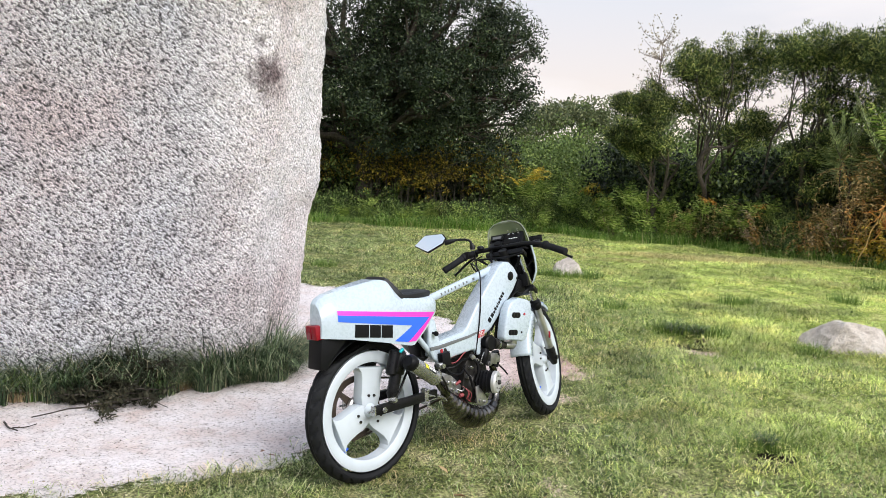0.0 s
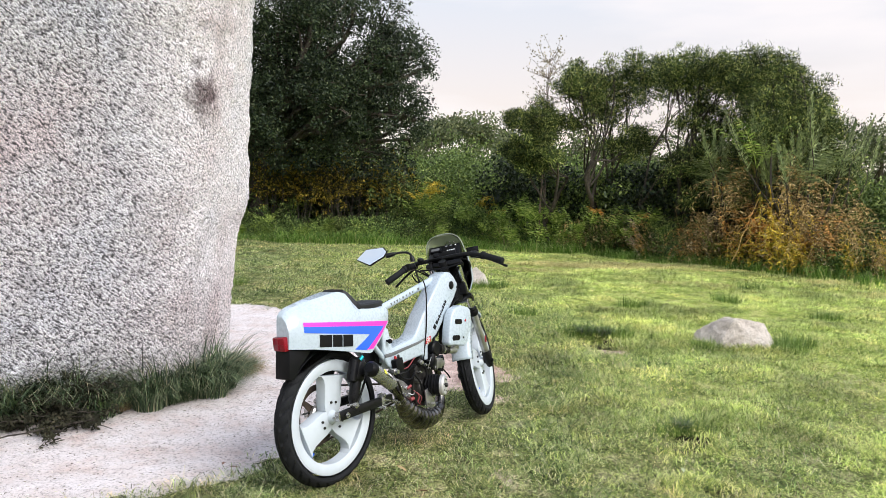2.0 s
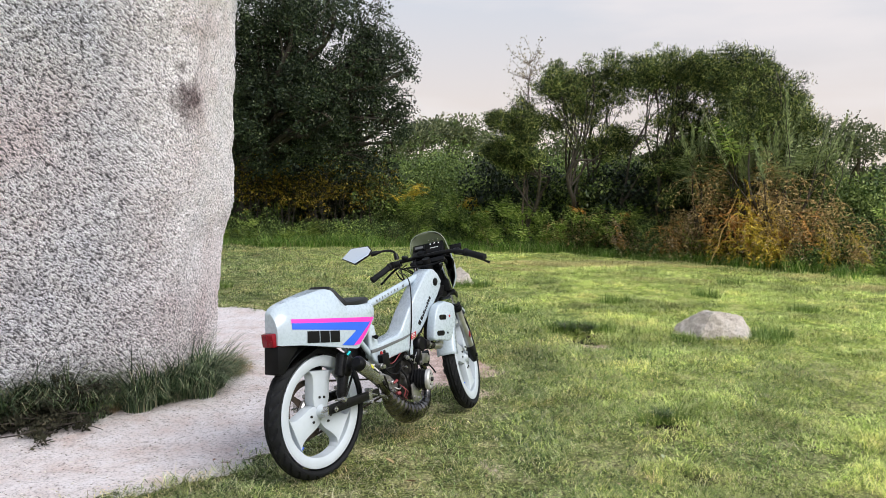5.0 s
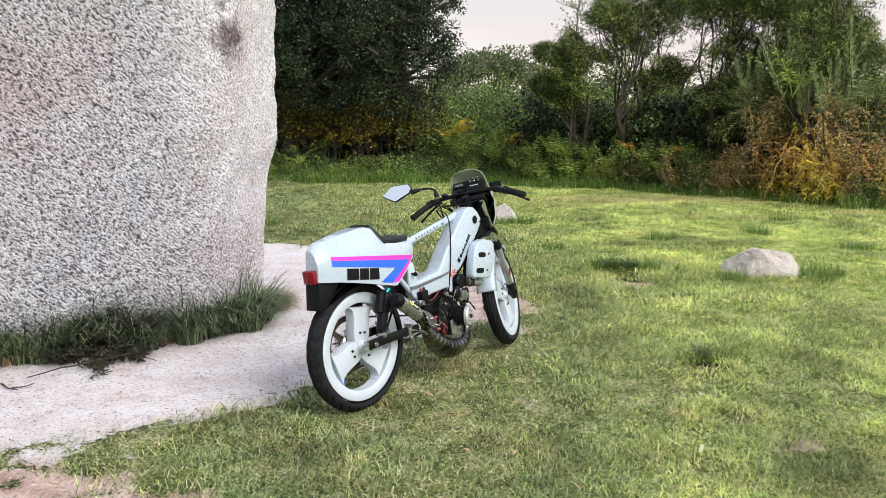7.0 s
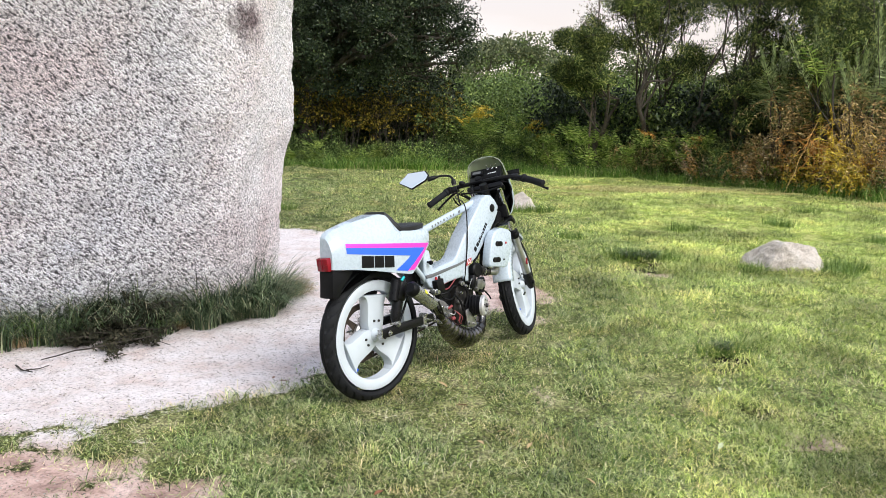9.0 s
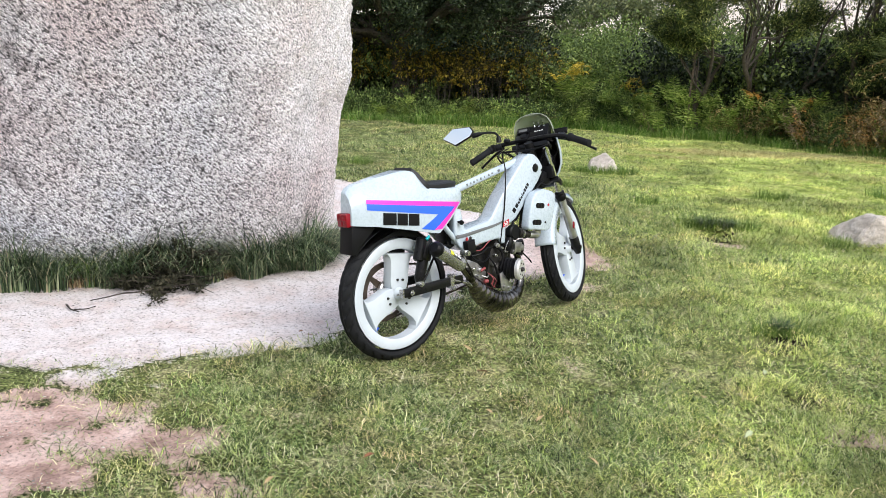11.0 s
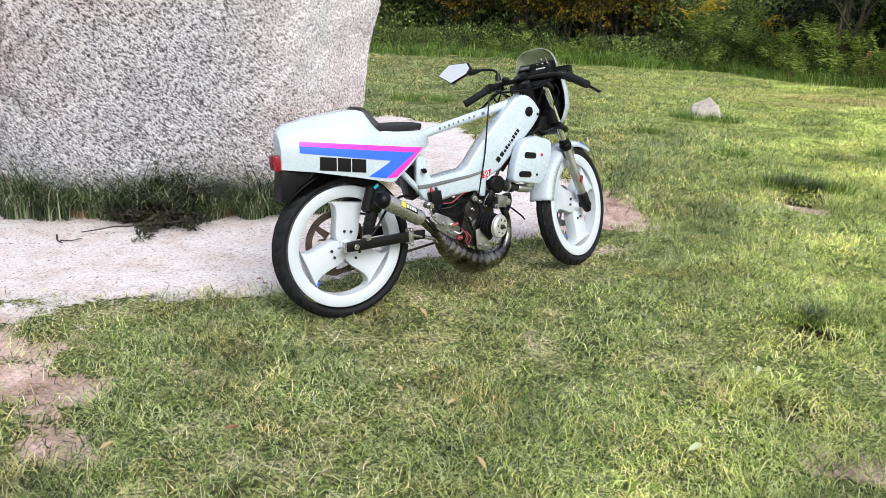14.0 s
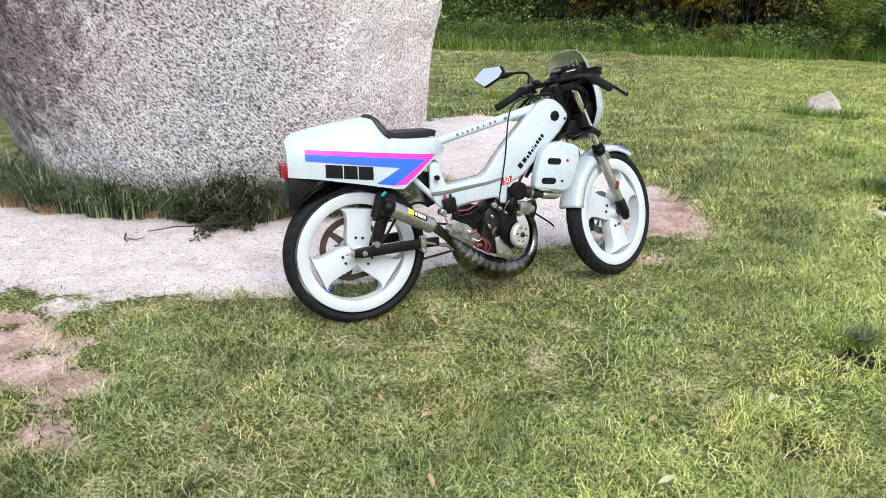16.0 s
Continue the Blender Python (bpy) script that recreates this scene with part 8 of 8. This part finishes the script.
def path_litter():
    rng = np.random.default_rng(6)
    # loose grit on the path
    n = 22000
    x, y = rng.uniform(-2.6, 0.8, n), rng.uniform(1.6, 5.6, n)
    t = trodden(x, y)
    ok = (t > 0.45) & ~((x < -1.15) & (y > 3.75))
    x, y = x[ok], y[ok]
    r = np.minimum(rng.gamma(1.3, 0.0010, len(x)) + 0.0008, 0.005)
    box = np.array([(-1, -1, -1), (1, -1, -1), (1, 1, -1), (-1, 1, -1), (-0.6, -0.7, 0.8), (0.7, -0.5, 0.6), (0.5, 0.7, 0.9), (-0.7, 0.5, 0.7)], float)
    a = rng.uniform(0, 2 * math.pi, len(x))
    c, s = np.cos(a)[:, None], np.sin(a)[:, None]
    bx, by = box[None, :, 0] * c - box[None, :, 1] * s, box[None, :, 0] * s + box[None, :, 1] * c
    v = np.stack([x[:, None] + bx * r[:, None], y[:, None] + by * r[:, None] * 0.45, (rise(x, y) - 0.010)[:, None] + (box[None, :, 2] * 0.35 + 0.2) * r[:, None]], -1).reshape(-1, 3)
    o = np.arange(len(x))[:, None, None] * 8
    f = (o + np.array([[(0, 1, 5, 4), (1, 2, 6, 5), (2, 3, 7, 6), (3, 0, 4, 7), (4, 5, 6, 7)]])).reshape(-1, 4)
    tagged(new("grit", mesh_from("grit", v, f, M_GRIT)), "loose grit and small stones on the path", "gravel", kind="stuff")
    # dry leaf crumbs and darker chips trodden into the sand
    n = 1500
    x, y = rng.uniform(-2.6, 0.7, n), rng.uniform(1.7, 5.4, n)
    ok = (trodden(x, y) > 0.5) & ~((x < -1.15) & (y > 3.7)) & (rng.random(n) < 0.3 + 0.9 * tuftiness(x * 0.5, y * 0.5))
    x, y = x[ok], y[ok]
    r = rng.uniform(0.0025, 0.0065, len(x))
    a = rng.uniform(0, 2 * math.pi, len(x))
    c, s = np.cos(a)[:, None], np.sin(a)[:, None]
    bx, by = box[None, :, 0] * c - box[None, :, 1] * s * 0.4, box[None, :, 0] * s + box[None, :, 1] * c * 0.4
    v = np.stack([x[:, None] + bx * r[:, None], y[:, None] + by * r[:, None], (rise(x, y) - 0.010)[:, None] + (box[None, :, 2] * 0.2 + 0.25) * r[:, None]], -1).reshape(-1, 3)
    o = np.arange(len(x))[:, None, None] * 8
    f = (o + np.array([[(0, 1, 5, 4), (1, 2, 6, 5), (2, 3, 7, 6), (3, 0, 4, 7), (4, 5, 6, 7)]])).reshape(-1, 4)
    tagged(new("leaf_litter", mesh_from("leaf_litter", v, f, M_CHIP)), "dark dry leaf crumbs trodden into the path", "litter", kind="stuff")
    # dark heap of dead sprigs by the tussocks, and a lone twig
    heap = thing("dead_branch", "dark dead branch with withered sprigs on the path", "branch", at=pose(-1.73, 3.60, 0))
    wood, cl = [], []
    for i in range(90):
        a = rng.uniform(0, 2 * math.pi)
        p0 = np.array([rng.normal(0.02, 0.11), rng.normal(0.06, 0.10), 0.0])
        p0[2] = rng.uniform(0.0, 0.08 + max(0.0, 0.9 * (p0[1] + 0.02)))
        p1 = p0 + np.array([math.cos(a), 0.6 * math.sin(a), rng.uniform(-0.05, 0.12)]) * rng.uniform(0.08, 0.2)
        p1[2] = max(0.004, p1[2])
        w, pts = limb(rng, p0, p1, 0.004, 0.0015, 0.3, 5, 4)
        wood.append(w)
        cl += [(*pts[k], 0.045) for k in (2, 3, 4)]
    wood += [limb(rng, (0.22, 0.02, 0.05), (-0.22, -0.30, 0.004), 0.006, 0.003, 0.12, 8, 5)[0], limb(rng, (0.1, 0.12, 0.16), (0.32, -0.03, 0.01), 0.004, 0.002, 0.2, 6, 4)[0]]
    v, f = gather(wood)
    tagged(child("brushwood", mesh_from("brushwood", v, f, M_DARKTWIG), heap), kind="stuff")
    v, f = clump_leaves(rng, np.array(cl), 18, 0.032, 0.011, 0.1)
    v[:, 2] = np.maximum(v[:, 2], -0.008)
    tagged(child("foliage", mesh_from("foliage", v, f, M_DARKLEAF), heap), kind="stuff")
    twig = [limb(rng, (-2.03, 3.22, 0.0), (-1.90, 3.12, 0.004), 0.005, 0.003, 0.2, 6, 5)[0], limb(rng, (-1.95, 3.16, 0.0), (-1.86, 3.20, 0.012), 0.004, 0.002, 0.2, 5, 5)[0]]
    v, f = gather(twig)
    tagged(new("twig", mesh_from("twig", v, f, M_DARKTWIG, True)), "small dark forked twig on the sandy path", "twig")


M_CHIP = foliage("dry_leaf_crumb", ((0.0, (0.05, 0.04, 0.032)), (0.6, (0.16, 0.13, 0.11)), (1.0, (0.32, 0.26, 0.21))), 0.85, 0.0)
M_GRIT = foliage("grit_stone", ((0.0, (0.16, 0.14, 0.13)), (0.3, (0.36, 0.32, 0.30)), (0.7, (0.60, 0.55, 0.52)), (1.0, (0.84, 0.80, 0.77))), 0.85, 0.0)
M_DARKTWIG = bark("dark_dead_twig", (0.02, 0.016, 0.012), (0.07, 0.055, 0.045))
M_DARKLEAF = foliage("withered_dark_sprig", ((0.0, (0.02, 0.022, 0.012)), (0.7, (0.05, 0.05, 0.03)), (1.0, (0.10, 0.09, 0.06))), 0.7)
fallen_leaves()
path_litter()
